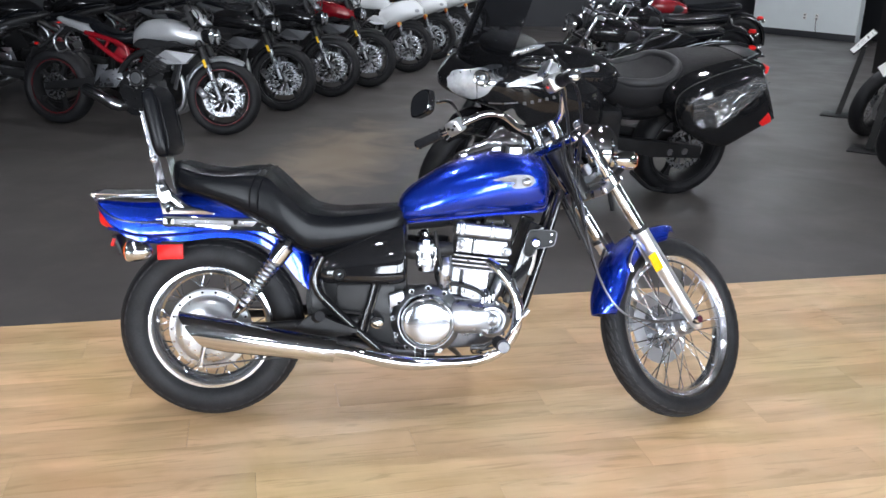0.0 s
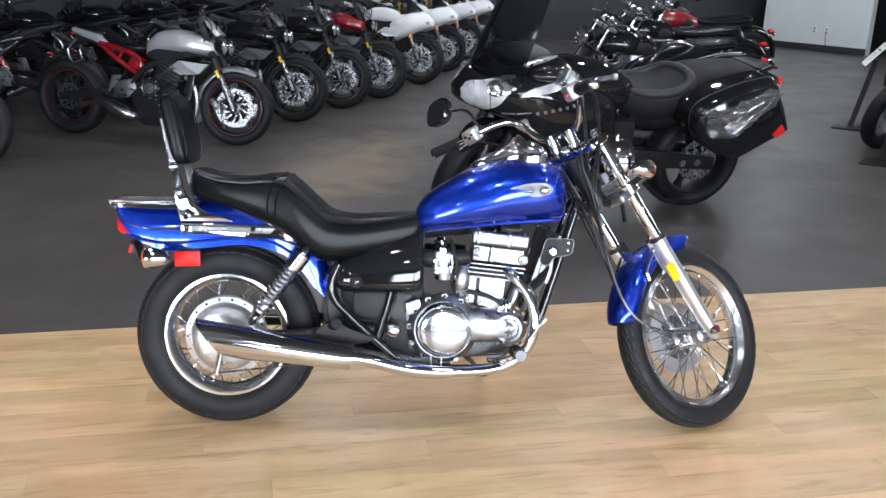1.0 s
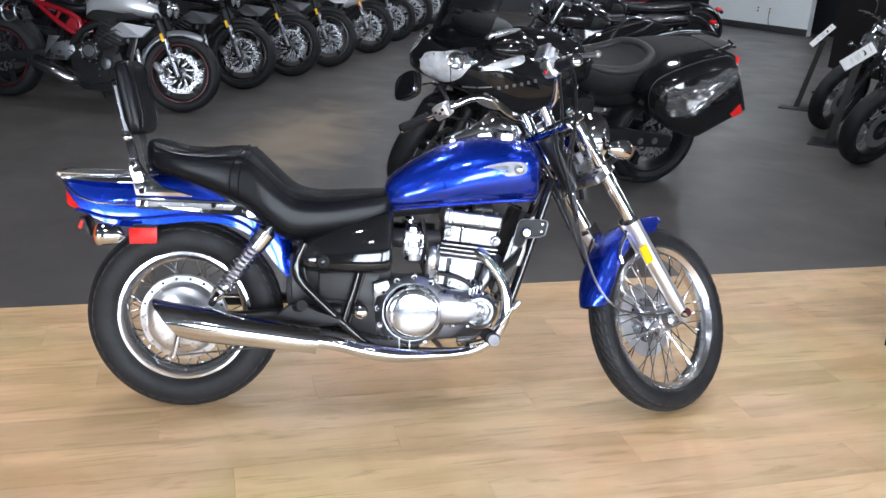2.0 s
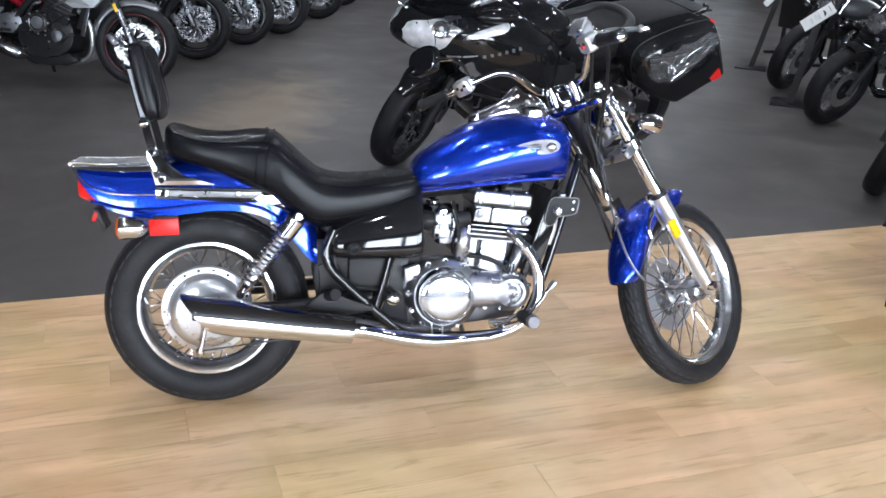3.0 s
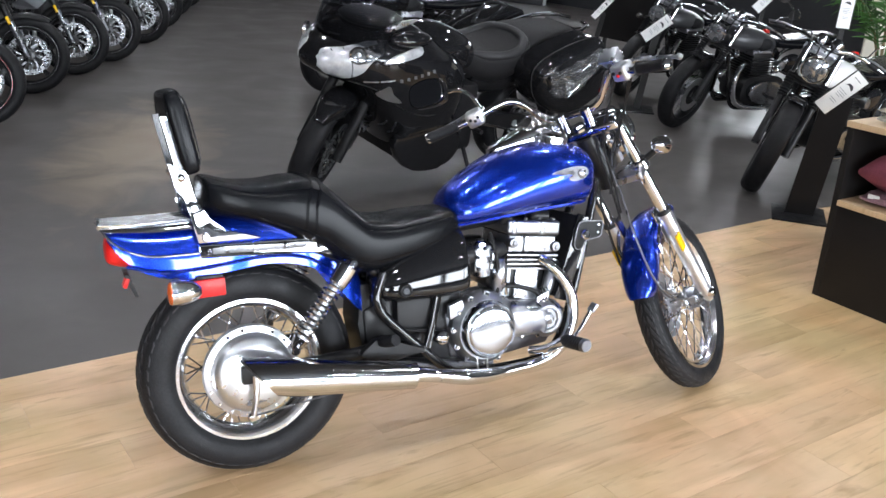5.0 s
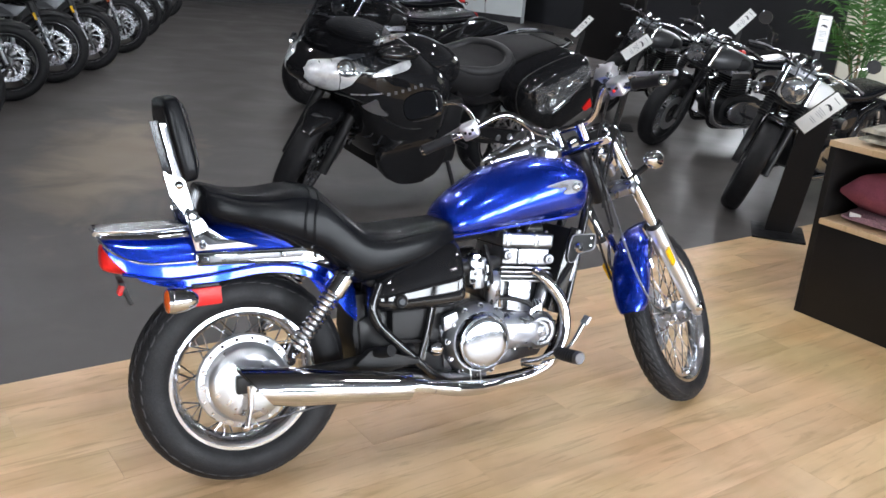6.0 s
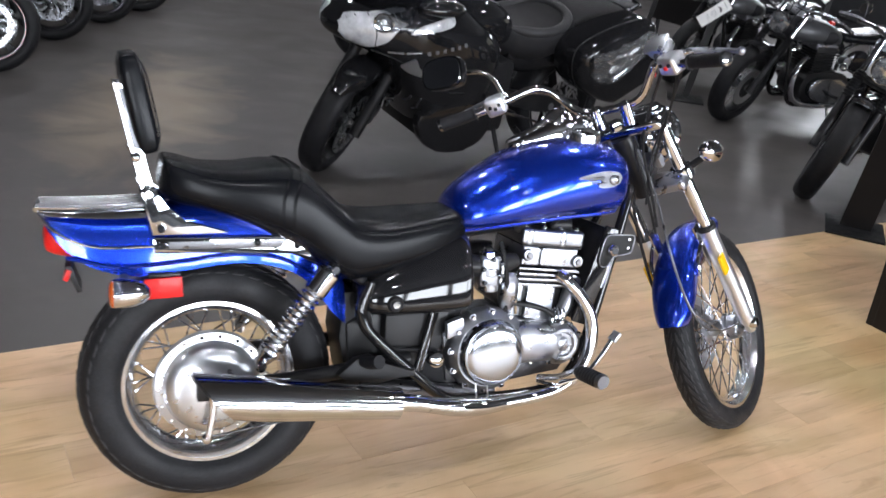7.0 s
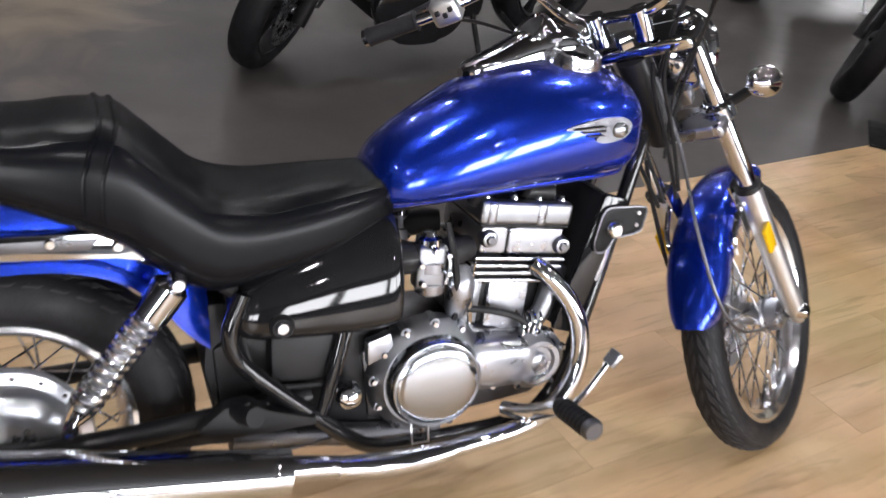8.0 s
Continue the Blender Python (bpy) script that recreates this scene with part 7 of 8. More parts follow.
FAIR = [(1.600, 0.765, 0.040, 0.020, 0.030), (1.575, 0.770, 0.110, 0.045, 0.055), (1.50, 0.790, 0.200, 0.085, 0.110), (1.38, 0.800, 0.285, 0.130, 0.170), (1.26, 0.780, 0.330, 0.190, 0.300), (1.14, 0.740, 0.345, 0.240, 0.430), (1.00, 0.700, 0.345, 0.240, 0.470), (0.86, 0.670, 0.325, 0.200, 0.440), (0.76, 0.650, 0.280, 0.170, 0.360), (0.70, 0.640, 0.220, 0.140, 0.260)]
fairing = part("fairing", loft(body_rings(FAIR, 44, 6)), GLOSS, tour, "gloss black full fairing", angle=60)
for s in (-1, 1):
    hd = patch(FAIR, [(1.586, 0.748, 0.792), (1.545, 0.714, 0.836), (1.48, 0.708, 0.862), (1.43, 0.748, 0.880), (1.395, 0.812, 0.894), (1.345, 0.866, 0.903)], s, 0.008, LENS, "headlamp", fairing, "large clear and silver headlamp")
    patch(FAIR, [(1.475, 0.812, 0.848), (1.43, 0.800, 0.866), (1.385, 0.826, 0.882), (1.33, 0.862, 0.900)], s, 0.011, HEADGLASS, "projector", hd, "dark projector reflector")
    part("lamp_divider", tube([(x, ring_y(FAIR, x, z, side=s) + s * 0.009, z) for x, z in ((1.49, 0.858), (1.475, 0.80), (1.46, 0.722))], 0.003, 6, 3), SATIN, hd)
    patch(FAIR, [(1.335, 0.806, 0.816), (1.28, 0.816, 0.846), (1.18, 0.832, 0.872), (1.12, 0.846, 0.880), (1.095, 0.862, 0.878)], s, 0.008, LENS, "indicator", fairing, "clear lens indicator")
    on_side(FAIR, smooth([(1.330, 0.640), (1.292, 0.690), (1.265, 0.650), (1.215, 0.606), (1.275, 0.606)], 3, True), s, 0.009, STEEL, "duct_edge", fairing, "silver duct edge", 0.016)
    for k in range(3):
        zz = [(1.235 - 0.030 * k + 0.012 * abs(u), 0.40 + 0.075 * u) for u in (-1, -0.5, 0, 0.5, 1)]
        part("vent_slit", tube([(x, ring_y(FAIR, x, z, side=s) + s * 0.002, z) for x, z in zz], 0.0045, 6, 3), ALU, fairing)
    part("trim_line", tube([(x, ring_y(FAIR, x, z, side=s) + s * 0.001, z) for x, z in ((1.40, 0.700), (1.34, 0.712), (1.27, 0.726))], 0.004, 6, 3), ALU, fairing, "thin silver trim line")
    for k in range(6):                                  # maker's lettering, as plain bars
        x = 1.235 - 0.040 * k
        z = 0.722 + 0.008 * k
        on_side(FAIR, [(x - 0.009, z - 0.008), (x + 0.007, z - 0.008), (x + 0.010, z + 0.008), (x - 0.006, z + 0.008)], s, 0.0025, GREY, "lettering_bar", fairing, "", 0.004)
    part("panel_seam", tube([(x, ring_y(FAIR, x, z, side=s), z) for x, z in ((1.45, 0.69), (1.33, 0.66), (1.18, 0.56), (1.02, 0.52), (0.80, 0.53))], 0.004, 6, 4), SATIN, fairing)
    part("lower_panel", plate(smooth([(1.20, 0.40), (1.14, 0.24), (0.98, 0.19), (0.80, 0.22), (0.74, 0.36), (0.92, 0.46)], 4, True), s * 0.285 - 0.03, s * 0.285 + 0.03, None, 0.024), GLOSS, fairing, "gloss black lower panel")
    part("shoulder", egg(1.16, s * 0.27, 0.915, 0.13, 0.070, 0.040, None, None, 20, 12), GLOSS, fairing, "black fairing shoulder")
    jx, jz = 1.445, 0.838
    jm = pose(jx, ring_y(FAIR, jx, jz, side=s) + s * 0.004, jz, 0, 0, s * 52) @ pose(0, 0, 0, 0, 0, -90)
    pj = part("projector_ring", lathe([(0.034, 0.000), (0.043, 0.004), (0.046, 0.014), (0.042, 0.018), (0.036, 0.014)], 28, jm, closed=True), CHROME, fairing, "chrome projector ring")
    part("projector_bowl", lathe([(0.040, 0.012), (0.028, 0.002), (0.012, -0.004), (0.0, -0.006)], 24, jm, cap=False), DARKSTEEL, pj)
    part("projector_bulb", egg(0, 0, 0, 0.014, 0.014, 0.014), LENS, pj, m=jm)
    part("footpeg", rod((0.58, s * 0.19, 0.36), (0.58, s * 0.30, 0.365), 0.014, 10), RUBBER, tour)
    part("swing_arm", plate([(-0.05, 0.27), (-0.05, 0.35), (0.30, 0.40), (0.55, 0.44), (0.55, 0.36), (0.28, 0.30)], s * 0.125 - 0.025, s * 0.125 + 0.025, None, 0.012), SATIN, tour)
    for bx in (0.07, 0.17):
        part("swing_bolt", lathe([(0, 0.0), (0.018, 0.0), (0.022, -0.006), (0.022, -0.02)], 14, pose(bx, s * 0.155, 0.325, 0, 0, 0 if s > 0 else 180)), ALU, tour)
# windscreen
rows = []
for t in [i / 8 for i in range(9)]:
    cx, cz, w = 1.50 - 0.19 * t, 0.885 + 0.47 * t ** 0.9, 0.310 - 0.045 * t
    line = []
    for yv in [j / 8 - 1 for j in range(17)]:
        line.append((cx - 0.15 * yv * yv * (1 - 0.3 * t), w * yv, cz - 0.03 * yv * yv))
    rows.append(line + [(x - 0.006, y * 0.985, z - 0.004) for x, y, z in line[::-1]])
scr = part("windscreen", loft(rows), SMOKE, tour, "tall smoked windscreen", angle=60)
part("screen_trim", tube([(1.40, -0.20, 0.93), (1.475, -0.08, 0.90), (1.485, 0, 0.896), (1.475, 0.08, 0.90), (1.40, 0.20, 0.93), (1.26, 0.26, 0.965)], 0.010, 8, 4), GLOSS, scr)
part("screen_garnish", plate(smooth([(1.30, 0.952), (1.18, 0.985), (1.12, 1.01), (1.20, 1.005), (1.30, 0.975)], 3, True), 0.245, 0.262, None, 0.004), ALU, scr, "silver screen garnish")
part("dash_cowl", egg(1.22, 0, 0.96, 0.16, 0.20, 0.05), PLASTIC, tour)
part("engine_block", boxat(0.55, 1.10, -0.20, 0.20, 0.22, 0.62, 0.04), SATIN, tour)
part("fuel_tank", loft(body_rings([(0.56, 0.76, 0.12, 0.06, 0.08), (0.64, 0.78, 0.18, 0.10, 0.12), (0.80, 0.80, 0.22, 0.13, 0.14), (0.98, 0.81, 0.22, 0.12, 0.14), (1.10, 0.81, 0.16, 0.09, 0.10)], 30, 4)), GLOSS, tour, angle=60)
SEATK = [(-0.24, 0.868, 0.09, 0.012, 0.03), (-0.20, 0.866, 0.150, 0.026, 0.05), (-0.06, 0.856, 0.178, 0.036, 0.07), (0.08, 0.838, 0.195, 0.046, 0.085), (0.17, 0.815, 0.200, 0.050, 0.095), (0.215, 0.795, 0.190, 0.036, 0.085)]
ts = part("pillion_seat", loft(body_rings(SEATK, 36, 5, 3.0, 2.4)), SEATGREY, tour, "dark grey pillion seat", angle=60)
RIDER = [(0.185, 0.815, 0.130, 0.020, 0.05), (0.20, 0.815, 0.180, 0.045, 0.075), (0.235, 0.795, 0.222, 0.050, 0.120), (0.31, 0.762, 0.242, 0.046, 0.150), (0.42, 0.740, 0.240, 0.046, 0.160), (0.53, 0.735, 0.208, 0.050, 0.150), (0.62, 0.750, 0.150, 0.048, 0.120), (0.68, 0.770, 0.095, 0.036, 0.06), (0.70, 0.775, 0.05, 0.015, 0.03)]
part("rider_seat", loft(body_rings(RIDER, 40, 5, 3.2, 2.6)), SEATGREY, tour, "dark grey bucket rider seat", angle=60)
rim = [(x, y, z) for x, y, z in ((0.62, 0.125, 0.782), (0.53, 0.185, 0.772), (0.42, 0.215, 0.776), (0.31, 0.212, 0.800), (0.235, 0.165, 0.838), (0.205, 0.085, 0.856))]
part("bolster", tube(rim + [(0.198, 0, 0.860)] + [(x, -y, z) for x, y, z in rim[::-1]], [0.010] + [0.026] * 11 + [0.010], 12, 5), BOLSTER, ts, "charcoal seat bolster round the bucket")
part("tail_body", loft(body_rings([(-0.44, 0.80, 0.05, 0.02, 0.03), (-0.40, 0.80, 0.12, 0.035, 0.05), (-0.22, 0.77, 0.19, 0.05, 0.10), (0.05, 0.73, 0.21, 0.06, 0.14), (0.35, 0.67, 0.20, 0.06, 0.16), (0.58, 0.66, 0.15, 0.06, 0.14)], 30, 4)), GLOSS, tour, "gloss black tail body", angle=60)
part("tail_lamp", box(0.03, 0.20, 0.05, pose(-0.43, 0, 0.80), 0.012), RED, tour, "red tail lamp")
for s in (-1, 1):
    part("grab_rail", tube([(0.20, s * 0.190, 0.745), (0.12, s * 0.215, 0.790), (0.0, s * 0.215, 0.835), (-0.18, s * 0.195, 0.885), (-0.32, s * 0.14, 0.905), (-0.37, s * 0.05, 0.905)], 0.012, 10, 5), GLOSS, tour, "gloss black grab rail")
    part("rail_trim", tube([(0.16, s * 0.214, 0.785), (0.0, s * 0.220, 0.848), (-0.18, s * 0.198, 0.897), (-0.30, s * 0.15, 0.915)], 0.004, 8, 5), ALU, tour, "thin silver rail edge")
part("rack", plate([(-0.37, 0.885), (-0.37, 0.900), (-0.22, 0.895), (-0.22, 0.880)], -0.13, 0.13, None, 0.008), PLASTIC, tour)
part("far_pannier_edge", tube([(0.24, -0.30, 0.80), (0.12, -0.34, 0.915), (0.00, -0.35, 0.93), (-0.10, -0.35, 0.90)], 0.012, 8, 4), BRUSHED, tour, "pale film edge over the far pannier")
for s in (-1, 1):
    out = smooth([(0.345, 0.735), (0.28, 0.800), (0.10, 0.870), (-0.08, 0.910), (-0.135, 0.900), (-0.20, 0.780), (-0.268, 0.640), (-0.262, 0.612), (-0.12, 0.535), (0.00, 0.470), (0.05, 0.458), (0.16, 0.490), (0.28, 0.560), (0.335, 0.640)], 3, True)
    pn = part("pannier", loft([[(x, s * 0.24, z) for x, z in out], [(x, s * 0.42, z) for x, z in out], [(0.02 + (x - 0.02) * 0.95, s * 0.462, 0.69 + (z - 0.69) * 0.94) for x, z in out], [(0.02 + (x - 0.02) * 0.86, s * 0.478, 0.69 + (z - 0.69) * 0.84) for x, z in out]]), GLOSS, tour, "gloss black hard pannier", angle=40)
    part("pannier_seam", tube([(x, s * 0.385, z) for x, z in out], 0.004, 6, 0, closed=True), PLASTIC, pn)
    part("pannier_reflector", plate([(-0.150, 0.607), (-0.200, 0.668), (-0.222, 0.640), (-0.232, 0.615), (-0.178, 0.588)], s * 0.466 - 0.016, s * 0.466 + 0.016, None, 0.004), RED, pn, "red corner reflector")
film_rows = []
random.seed(4)
for i in range(11):
    x = 0.31 - 0.043 * i
    line = []
    for j in range(9):
        f = j / 8
        ztop = 0.78 + 0.30 * (0.31 - x) if x > -0.08 else 0.905 - 0.5 * (-0.08 - x)
        z = ztop + 0.012 - (0.24 - 0.02 * abs(i - 4)) * f
        y = 0.32 + 0.158 * min(1, f * 3.2) + random.uniform(0, 0.034)
        line.append((x + random.uniform(-0.012, 0.012), y + 0.010, z + random.uniform(-0.012, 0.012)))
    film_rows.append(line + [(a - 0.001, b - 0.002, c - 0.001) for a, b, c in line[::-1]])
film = part("plastic_film", loft(film_rows), WRAP, tour, "crumpled clear plastic film", angle=12)
for k in range(26):                                     # thin chrome tubes imitate the glints along the film's sharp folds
    i, j = random.randrange(0, 8), random.randrange(0, 8)
    fold = [film_rows[i][j]]
    for _ in range(random.randrange(2, 5)):
        i, j = min(10, i + 1), max(0, min(8, j + random.choice((-1, 0, 0, 1))))
        fold.append(film_rows[i][j])
    part("film_fold", tube([(x, y + 0.002, z) for x, y, z in fold], 0.0022, 5, 2), RIMCHROME, film)
part("silencer", tube([(0.55, -0.22, 0.26), (0.40, -0.24, 0.28), (-0.10, -0.25, 0.34), (-0.14, -0.25, 0.345)], [0.04, 0.065, 0.065, 0.04], 18), DARKSTEEL, tour)
part("hugger", loft(shell_rings([(-0.20, 0.50, 0.62, 0.07), (0.02, 0.56, 0.66, 0.09), (0.25, 0.50, 0.60, 0.09)], 10, 4)), PLASTIC, tour)
part("side_stand", tube([(0.60, 0.17, 0.26), (0.60, 0.27, 0.12), (0.60, 0.325, 0.048)], 0.013, 10, 3), SATIN, tour)
part("centre_stand", tube([(0.42, 0.16, 0.22), (0.30, 0.18, 0.12), (0.20, 0.19, 0.10)], 0.014, 10, 3), SATIN, tour)

# ---- rows of motorcycles ----


def stand_at(fx, fy, heading, wb, roll=-6):
    """A pose from the front tyre's footprint and the heading."""
    h = radians(heading)
    return pose(fx - wb * math.cos(h), fy - wb * math.sin(h), 0, 0, 0, heading) @ pose(0, 0, 0, roll, 0, 0)


roadster(stand_at(-2.654, 6.988, -2.4, 1.49), SILVER, REDPAINT, SILVER, SATIN, "silver roadster motorcycle with a red subframe, on its side stand")
rd_grey = roadster(stand_at(-2.57, 8.15, -3, 1.49), GLOSS, DARKSTEEL, GREY, SATIN, "black roadster motorcycle with graphite cowls, in a row")
copy_thing(rd_grey, stand_at(-2.39, 9.04, -3, 1.49))
roadster(stand_at(-2.20, 9.80, -3.5, 1.49), REDPAINT, DARKSTEEL, GREY, SATIN, "dark red and black roadster motorcycle, in a row")
rd_white = roadster(stand_at(-2.03, 11.07, -4, 1.49), WHITEPAINT, DARKSTEEL, WHITEPAINT, GOLD, "white half-faired motorcycle with gold forks, in a row", True)
for fx, fy in ((-1.97, 12.36), (-1.92, 13.63), (-1.83, 14.88)):
    copy_thing(rd_white, stand_at(fx, fy, -3, 1.49))
rd_black = roadster(stand_at(-5.90, 8.40, 191, 1.49), GLOSS, DARKSTEEL, SATIN, SATIN, "black roadster motorcycle standing in the second row")
for fx, fy in ((-5.92, 7.33), (-5.82, 9.50), (-5.75, 10.62), (-5.67, 11.77)):
    copy_thing(rd_black, stand_at(fx, fy, 191, 1.49))

cl_black = classic(stand_at(2.60, 7.23, 192, 1.50), GRAPHITE, "black retro twin motorcycle with a graphite tank and chrome pipes", 24)
copy_thing(cl_black, stand_at(2.68, 8.55, 199, 1.50))
classic(stand_at(2.31, 5.45, 207.7, 1.50), WHITEPAINT, "black and white retro bobber motorcycle beside the shelf", 30)


def behind(x, y, heading):
    return pose(x, y, 0, 0, 0, heading) @ pose(0, 0, 0, -6, 0, 0) @ Matrix.Diagonal((1.1, 1.1, 1.1, 1))


cr = classic(behind(1.384, 9.06, 202), GLOSS, "black chrome-trimmed cruiser motorcycle behind the tourer", 12, "cruisers behind the tourer", True, False)
for x, y in ((1.637, 10.89),):
    copy_thing(cr, pose(x, y, 0, 0, 0, 202) @ pose(0, 0, 0, -6, 0, 0))
classic(behind(2.03, 13.06, 202), REDPAINT, "red and chrome cruiser motorcycle, far in the row", 12, "cruisers behind the tourer", True, False)
copy_thing(cl_black, stand_at(-4.06, 5.58, 6, 1.50))

# ---- signs, shelf and plant ----
OAKEDGE = plank_material("oak_shelf_board", (0.66, 0.48, 0.30), (0.56, 0.39, 0.22), (0.40, 0.26, 0.13), 0.5, 0.02)
SHELFBLACK = mat("black_laminate", (0.011, 0.010, 0.010), 0.45, vary=0.2, scale=3, bump=0.1, bscale=90, spec=0.25)
MAROON = mat("maroon_cotton", (0.20, 0.045, 0.070), 0.85, vary=0.16, scale=9, fine=0.15, bump=0.5, bscale=240)
PATTERN = mat("camouflage_cotton", (0.34, 0.32, 0.26), 0.85, vary=0.65, scale=16, fine=0.2, bump=0.5, bscale=240)
SPECK = mat("flecked_cotton", (0.22, 0.12, 0.14), 0.85, vary=0.3, scale=12, fine=0.75, bump=0.5, bscale=240)
LEAF = mat("palm_leaf", (0.05, 0.14, 0.028), 0.45, vary=0.35, scale=5, fine=0.15)
BARK = mat("palm_stem", (0.20, 0.15, 0.08), 0.8, vary=0.3, scale=20)
POT = mat("dark_planter", (0.05, 0.045, 0.04), 0.5, vary=0.15)
SOIL = mat("potting_soil", (0.03, 0.02, 0.014), 0.95, vary=0.4, scale=30)


def sign_stand(x, y, heading, centre, rise, across, wide=0.05):
    """A black floor stand that holds a narrow printed card; rise: up along the card, across: over its width."""
    st = thing("sign_stand", pose(x, y, 0, 0, 0, heading), "black metal floor stand with a white printed card", "sign", "sign stands")
    inv = st.matrix_basis.inverted()
    part("base_plate", box(0.34, 0.30, 0.012, pose(0, 0, 0.006), 0.004), SATIN, st)
    up, wd = Vector(rise).normalized(), Vector(across)
    wd = (wd - up * wd.dot(up)).normalized()
    nm = wd.cross(up)
    C = inv @ Matrix.Translation(centre) @ Matrix((wd, up, nm)).transposed().to_4x4()
    back = C @ Vector((0, 0, -0.03))
    part("post", loft([[(p[0] + dx, p[1] + dy, p[2]) for dx, dy in ((-0.012, -wide / 2), (0.012, -wide / 2), (0.012, wide / 2), (-0.012, wide / 2))] for p in ((0, 0, 0.012), (back.x, back.y, back.z - 0.03))]), SHELFBLACK, st)
    part("card_holder", box(0.108, 0.285, 0.006, C @ pose(0, 0, -0.004), 0.002), SATIN, st)
    card = part("card", box(0.097, 0.272, 0.002, C @ pose(0, 0, 0.002)), CARD, st, "white printed card")
    part("picture", plate(smooth([(-0.026, -0.012), (-0.014, -0.002), (0.008, -0.007), (0.026, -0.013), (0.020, 0.005), (0.006, 0.011), (-0.016, 0.008)], 3, True), -0.0005, 0.0005, m=C @ pose(0, 0.055, 0.0038) @ Matrix.Rotation(radians(-90), 4, "X")), INK, card, "small dark picture")
    for k, (v, w) in enumerate(((0.014, 0.06), (0.002, 0.046), (-0.010, 0.058), (-0.022, 0.034), (-0.050, 0.05), (-0.062, 0.04), (0.105, 0.05))):
        part("text_bar", box(w, 0.0035, 0.0008, C @ pose(0.004 * (k % 3) - 0.004, v, 0.0036)), GREYINK if k < 6 else INK, card)
    return st


sign_stand(2.31, 4.945, 60, (2.37, 4.87, 0.742), (0.18, -0.12, 0.226), (0.90, -0.30, -0.20), 0.16)
sign_stand(2.53, 7.91, 70, (2.615, 7.89, 0.72), (0.19, -0.08, 0.18), (0.75, -0.60, -0.20), 0.06)
sign_stand(2.66, 9.60, 70, (2.80, 9.68, 0.71), (0.18, -0.02, 0.21), (0.25, -0.92, -0.20), 0.05)
sign_stand(4.12, 8.93, 70, (4.18, 8.85, 0.93), (0.16, -0.05, 0.20), (0.90, -0.30, -0.20), 0.04)
sign_stand(3.71, 6.92, 70, (3.71, 6.88, 1.02), (0.02, 0.02, 0.25), (0.90, -0.45, -0.02), 0.04)

# low display shelf with folded shirts
SH = ROOM @ pose(3.021, 2.890, 0) @ Matrix.Diagonal((1.055, 1.055, 1.055, 1))
shelf = thing("display_shelf", SH, "black display shelf with pale oak boards and folded shirts", "shelf")
W, Dp = 0.95, 1.50
part("side_panel", boxat(0, W, -0.03, 0.0, 0, 0.745, 0.003), SHELFBLACK, shelf)
part("side_panel", boxat(0, W, -Dp, -Dp + 0.03, 0, 0.745, 0.003), SHELFBLACK, shelf)
part("plinth", boxat(0.0, W, -Dp + 0.03, -0.03, 0, 0.415, 0.004), SHELFBLACK, shelf, "black laminate plinth")
part("middle_divider", boxat(W / 2 - 0.012, W / 2 + 0.012, -Dp + 0.03, -0.03, 0.44, 0.742), SHELFBLACK, shelf)
part("shelf_board", boxat(-0.012, W + 0.012, -Dp + 0.031, -0.031, 0.416, 0.441, 0.003), OAKEDGE, shelf, "pale oak shelf board")
part("top_board", boxat(-0.012, W + 0.012, -Dp, 0.0, 0.746, 0.772, 0.003), OAKEDGE, shelf, "pale oak top board")


def folded(x, y, z, rz, material, label, sx=0.34, sy=0.27, h=0.055, layers=2, seed=0):
    """A folded shirt: soft stacked layers, one collar fold."""
    rnd = random.Random(seed)
    t = thing("folded_shirt", SH @ pose(x, y, z, 0, 0, rz), label, "shirt", "folded shirts")
    for k in range(layers):
        rings = []
        for i in range(11):
            f = i / 10
            u = -sx / 2 + sx * f
            edge = min(1.0, 0.35 + 3.2 * min(f, 1 - f))
            ring = []
            for j in range(24):
                a = 2 * math.pi * j / 24
                c, s = math.cos(a), math.sin(a)
                hh = h / layers / 2 * edge
                ring.append((u, sy / 2 * math.copysign(abs(c) ** 0.6, c) * (0.97 + 0.03 * rnd.random()), (k + 0.5) * h / layers + hh * math.copysign(abs(s) ** 0.7, s) + (0.006 * math.sin(9 * u + 5 * c + seed) if s > 0 and k == layers - 1 else 0) + (0.003 * rnd.random() if s > 0 else 0)))
            rings.append(ring)
        part("layer", loft(rings), material, t, angle=70)
    part("collar", tube([(-0.05, -0.05, h + 0.002), (-0.01, -0.03, h + 0.008), (0.0, 0.0, h + 0.009), (-0.01, 0.03, h + 0.008), (-0.05, 0.05, h + 0.002)], [0.008, 0.012, 0.013, 0.012, 0.008], 10, 3), material, t)
    return t


for k, yy in enumerate((-0.24, -0.60, -0.96)):
    folded(0.21, yy, 0.442, 3 - 4 * k, SPECK, "flecked maroon folded shirt on the oak board", 0.36, 0.30, 0.055, 1, 3 + k)
    folded(0.205, yy + 0.005, 0.498, -4 + 3 * k, MAROON, "plump maroon folded shirt stacked on the oak board", 0.38, 0.31, 0.150, 1, 7 + k)
for k, yy in enumerate((-0.22, -0.58, -0.95)):
    folded(0.24, yy, 0.774, 5 - 3 * k, PATTERN, "mottled grey folded shirt on the top board", 0.38, 0.30, 0.075, 2, 13 + k)
part_tag = part("size_tag", box(0.003, 0.05, 0.022, SH @ pose(0.028, -0.16, 0.483, 0, -10, 0), 0.001), CARD)
tagged(part_tag, "small white size tag on a folded shirt", "tag")

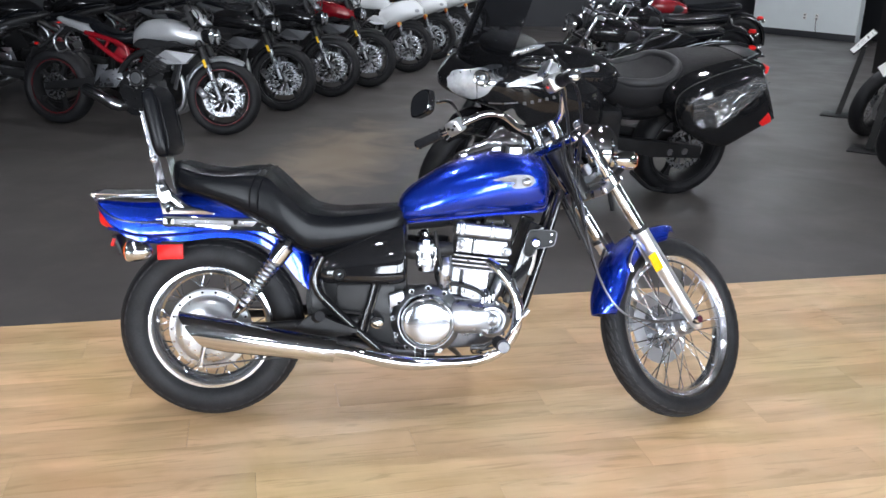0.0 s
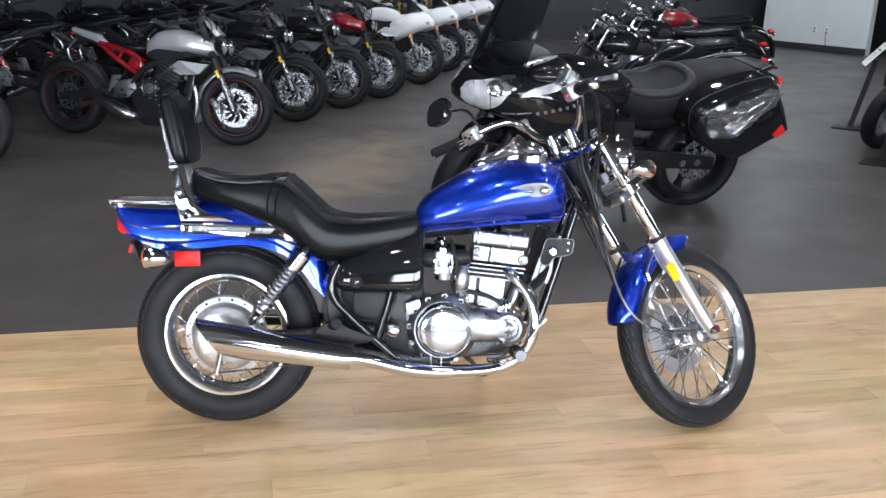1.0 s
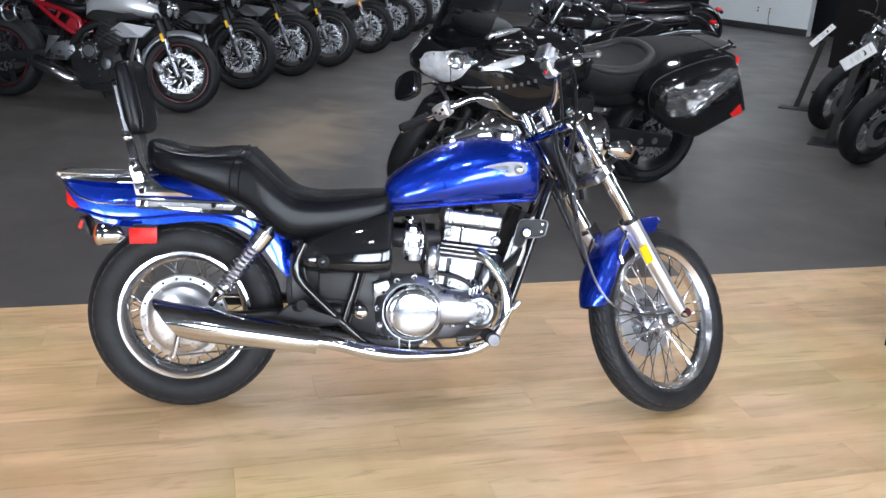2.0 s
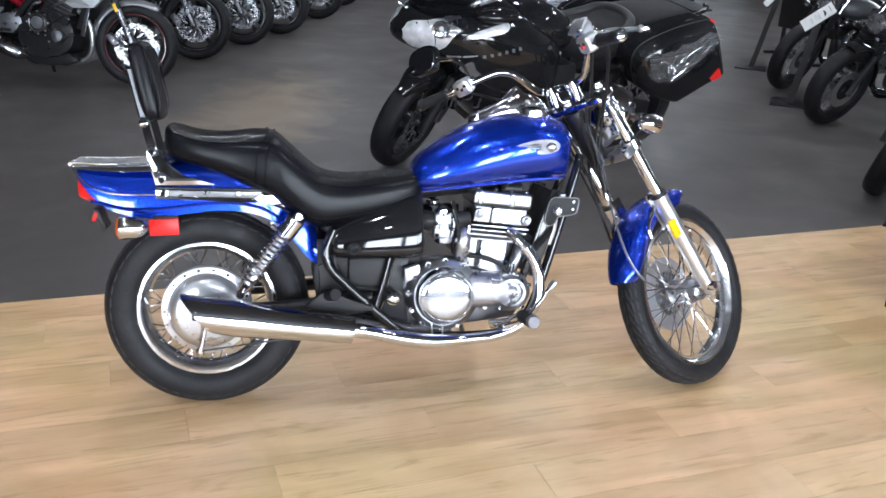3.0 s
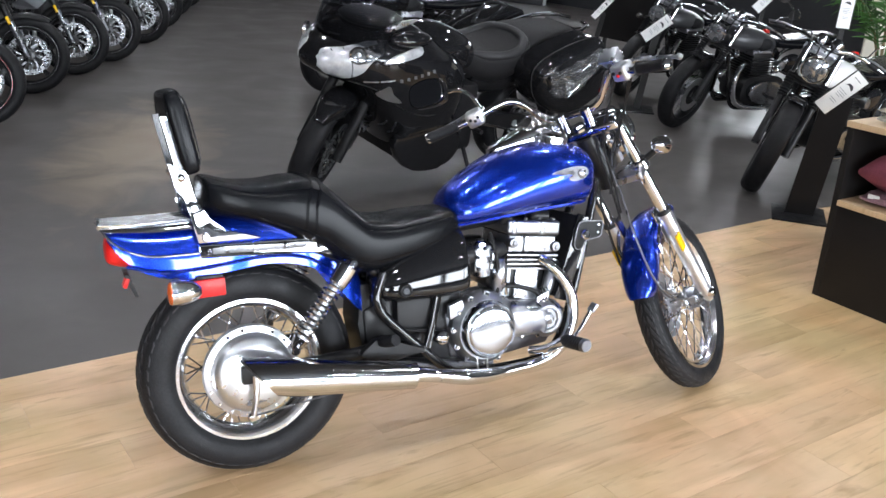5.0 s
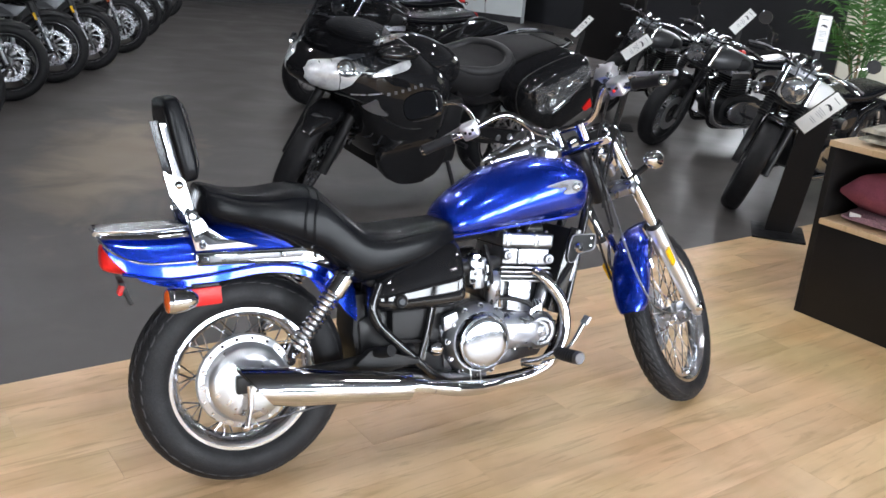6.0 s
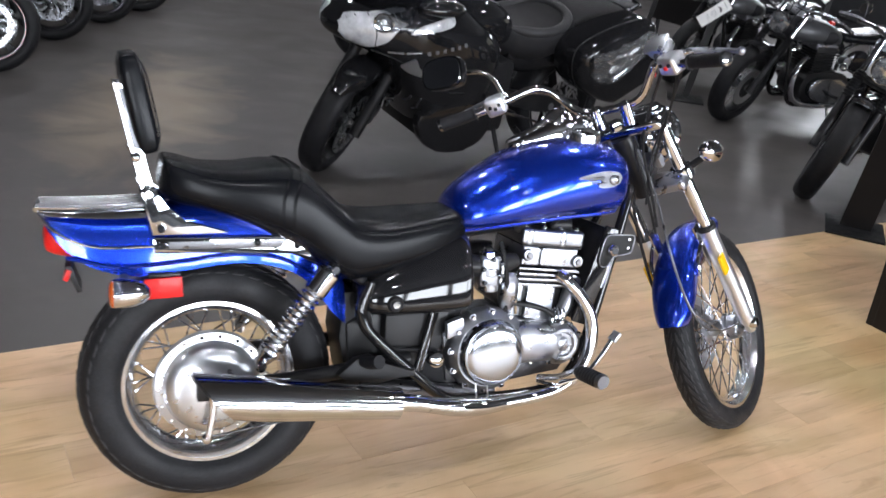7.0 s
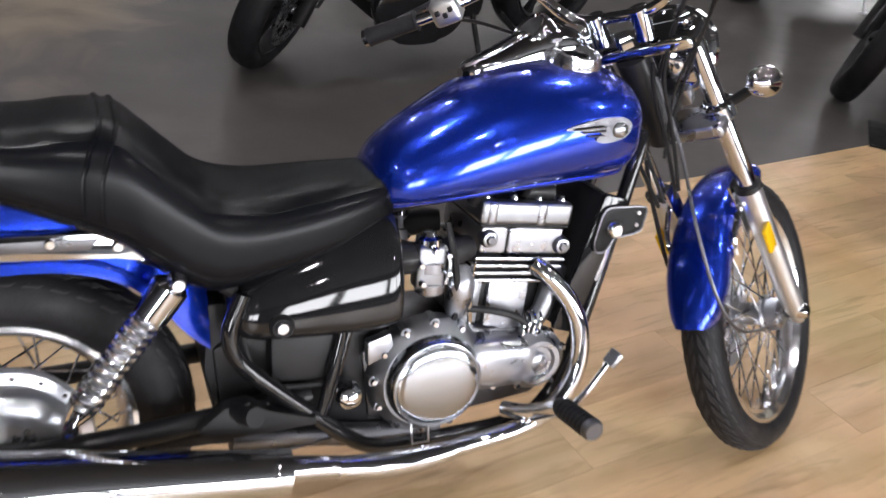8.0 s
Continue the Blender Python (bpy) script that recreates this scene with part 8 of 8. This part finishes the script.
# palm in a planter
palm = thing("potted_palm", pose(4.93, 7.93, 0), "green potted palm with arching feathered fronds", "plant")
part("planter", lathe([(0.0, 0.0), (0.17, 0.0), (0.22, 0.42), (0.23, 0.44), (0.205, 0.44), (0.20, 0.40), (0, 0.40)], 28, Matrix.Rotation(radians(90), 4, "X")), POT, palm)
part("soil", lathe([(0.0, 0.405), (0.20, 0.405)], 24, Matrix.Rotation(radians(90), 4, "X"), cap=False), SOIL, palm)
rp = random.Random(9)
for k in range(15):
    az = 2.4 * k + rp.uniform(-0.2, 0.2)
    reach, top = rp.uniform(0.40, 0.85), rp.uniform(1.15, 2.05)
    base = Vector((0.05 * math.cos(az), 0.05 * math.sin(az), 0.40))
    pts = []
    for i in range(13):
        f = i / 12
        pts.append(base + Vector((math.cos(az) * reach * f ** 1.7, math.sin(az) * reach * f ** 1.7, (top - 0.40) * (1.25 * f - 0.45 * f ** 3))))
    fr = part("frond", tube(pts, [0.010 - 0.0006 * i for i in range(13)], 6), LEAF if k % 3 else BARK, palm)
    bm = bmesh.new()
    for i in range(4, 13):
        for sub_ in (0.0, 0.5):
            p = pts[i - 1].lerp(pts[i], sub_) if i < 13 else pts[i]
            d = (pts[i] - pts[i - 1]).normalized()
            for s in (-1, 1):
                side = d.cross(Vector((0, 0, 1))).normalized() * s
                ln = rp.uniform(0.20, 0.32) * (1.0 if i < 10 else 0.7)
                tip = p + (side * 0.85 + d * 0.6).normalized() * ln + Vector((0, 0, -0.10 * rp.random() - 0.03))
                mid = p.lerp(tip, 0.5) + Vector((0, 0, 0.025))
                w = d * 0.010
                n_ = Vector((0, 0, 0.0012))
                loft([[p - w * 0.4 + n_, p + w * 0.4 + n_, p + w * 0.4 - n_, p - w * 0.4 - n_], [mid - w + n_, mid + w + n_, mid + w - n_, mid - w - n_], [tip - w * 0.1 + n_, tip + w * 0.1 + n_, tip + w * 0.1 - n_, tip - w * 0.1 - n_]], bm)
    tagged(part("leaflet_fan", bm, LEAF, fr), kind="stuff")

# tall dark display board at the hall's right
board = thing("display_board", pose(3.41, 10.33, 0, 0, 0, 20), "tall matt black display board on feet", "board")
part("panel", boxat(-0.02, 0.02, -0.5, 0.5, 0.28, 2.1, 0.006), SHELFBLACK, board)
for yy in (-0.40, 0.40):
    part("foot", box(0.42, 0.05, 0.03, pose(0, yy, 0.015), 0.006), SATIN, board)
    part("leg", box(0.03, 0.04, 0.27, pose(0, yy, 0.155), 0.004), SATIN, board)

# ---- floor planks, one by one ----


def lay(parent, a0, a1, b0, b1, near, material, length, width, far_name):
    """Staggered planks; those inside the stretch near = (a0, a1, b0, b1) are pieces of their own, the rest one mesh."""
    gap = 0.0008
    me = None
    far = bmesh.new()
    n = math.ceil((b1 - b0) / width)
    for r in range(n):
        y0 = b1 - (r + 1) * width
        y1 = y0 + width
        y0 = max(y0, b0)
        shift = (r * 0.413) % 1.0 * length
        x = a0 - shift
        while x < a1:
            x0, x1 = max(x, a0), min(x + length, a1)
            x += length
            if x1 - x0 < 0.02 or y1 - y0 < 0.02:
                continue
            cx, cy = (x0 + x1) / 2, (y0 + y1) / 2
            if near[0] < cx < near[1] and near[2] < cy < near[3]:
                if me is None:
                    bm = box(1, 1, 0.006, pose(0, 0, -0.003))
                    top = max(bm.faces, key=lambda f: f.calc_center_median().z)
                    bmesh.ops.bevel(bm, geom=list(top.edges), offset=0.0016, segments=1, affect="EDGES")
                    first = part("plank", box(length - gap, width - gap, 0.006, pose(0, 0, -0.003)), material, parent)
                    bm.free()
                    me = first
                    first.matrix_basis = ROOM @ pose(cx, cy, 0)
                    continue
                o = again(me, ROOM @ pose(cx, cy, 0) @ Matrix.Diagonal(((x1 - x0 - gap) / (length - gap), (y1 - y0 - gap) / (width - gap), 1, 1)), parent)
            else:
                boxat(x0 + gap / 2, x1 - gap / 2, y0 + gap / 2, y1 - gap / 2, -0.006, 0.0, 0, far)
    tagged(part(far_name, far, material, parent, m=ROOM), kind="stuff")


lay(wood_floor, LEFT_A, RIGHT_A, WOOD_END, SEAM, (-2.6, 3.6, 0.0, 4.0), WOOD, 1.22, 0.18, "plank_rest")
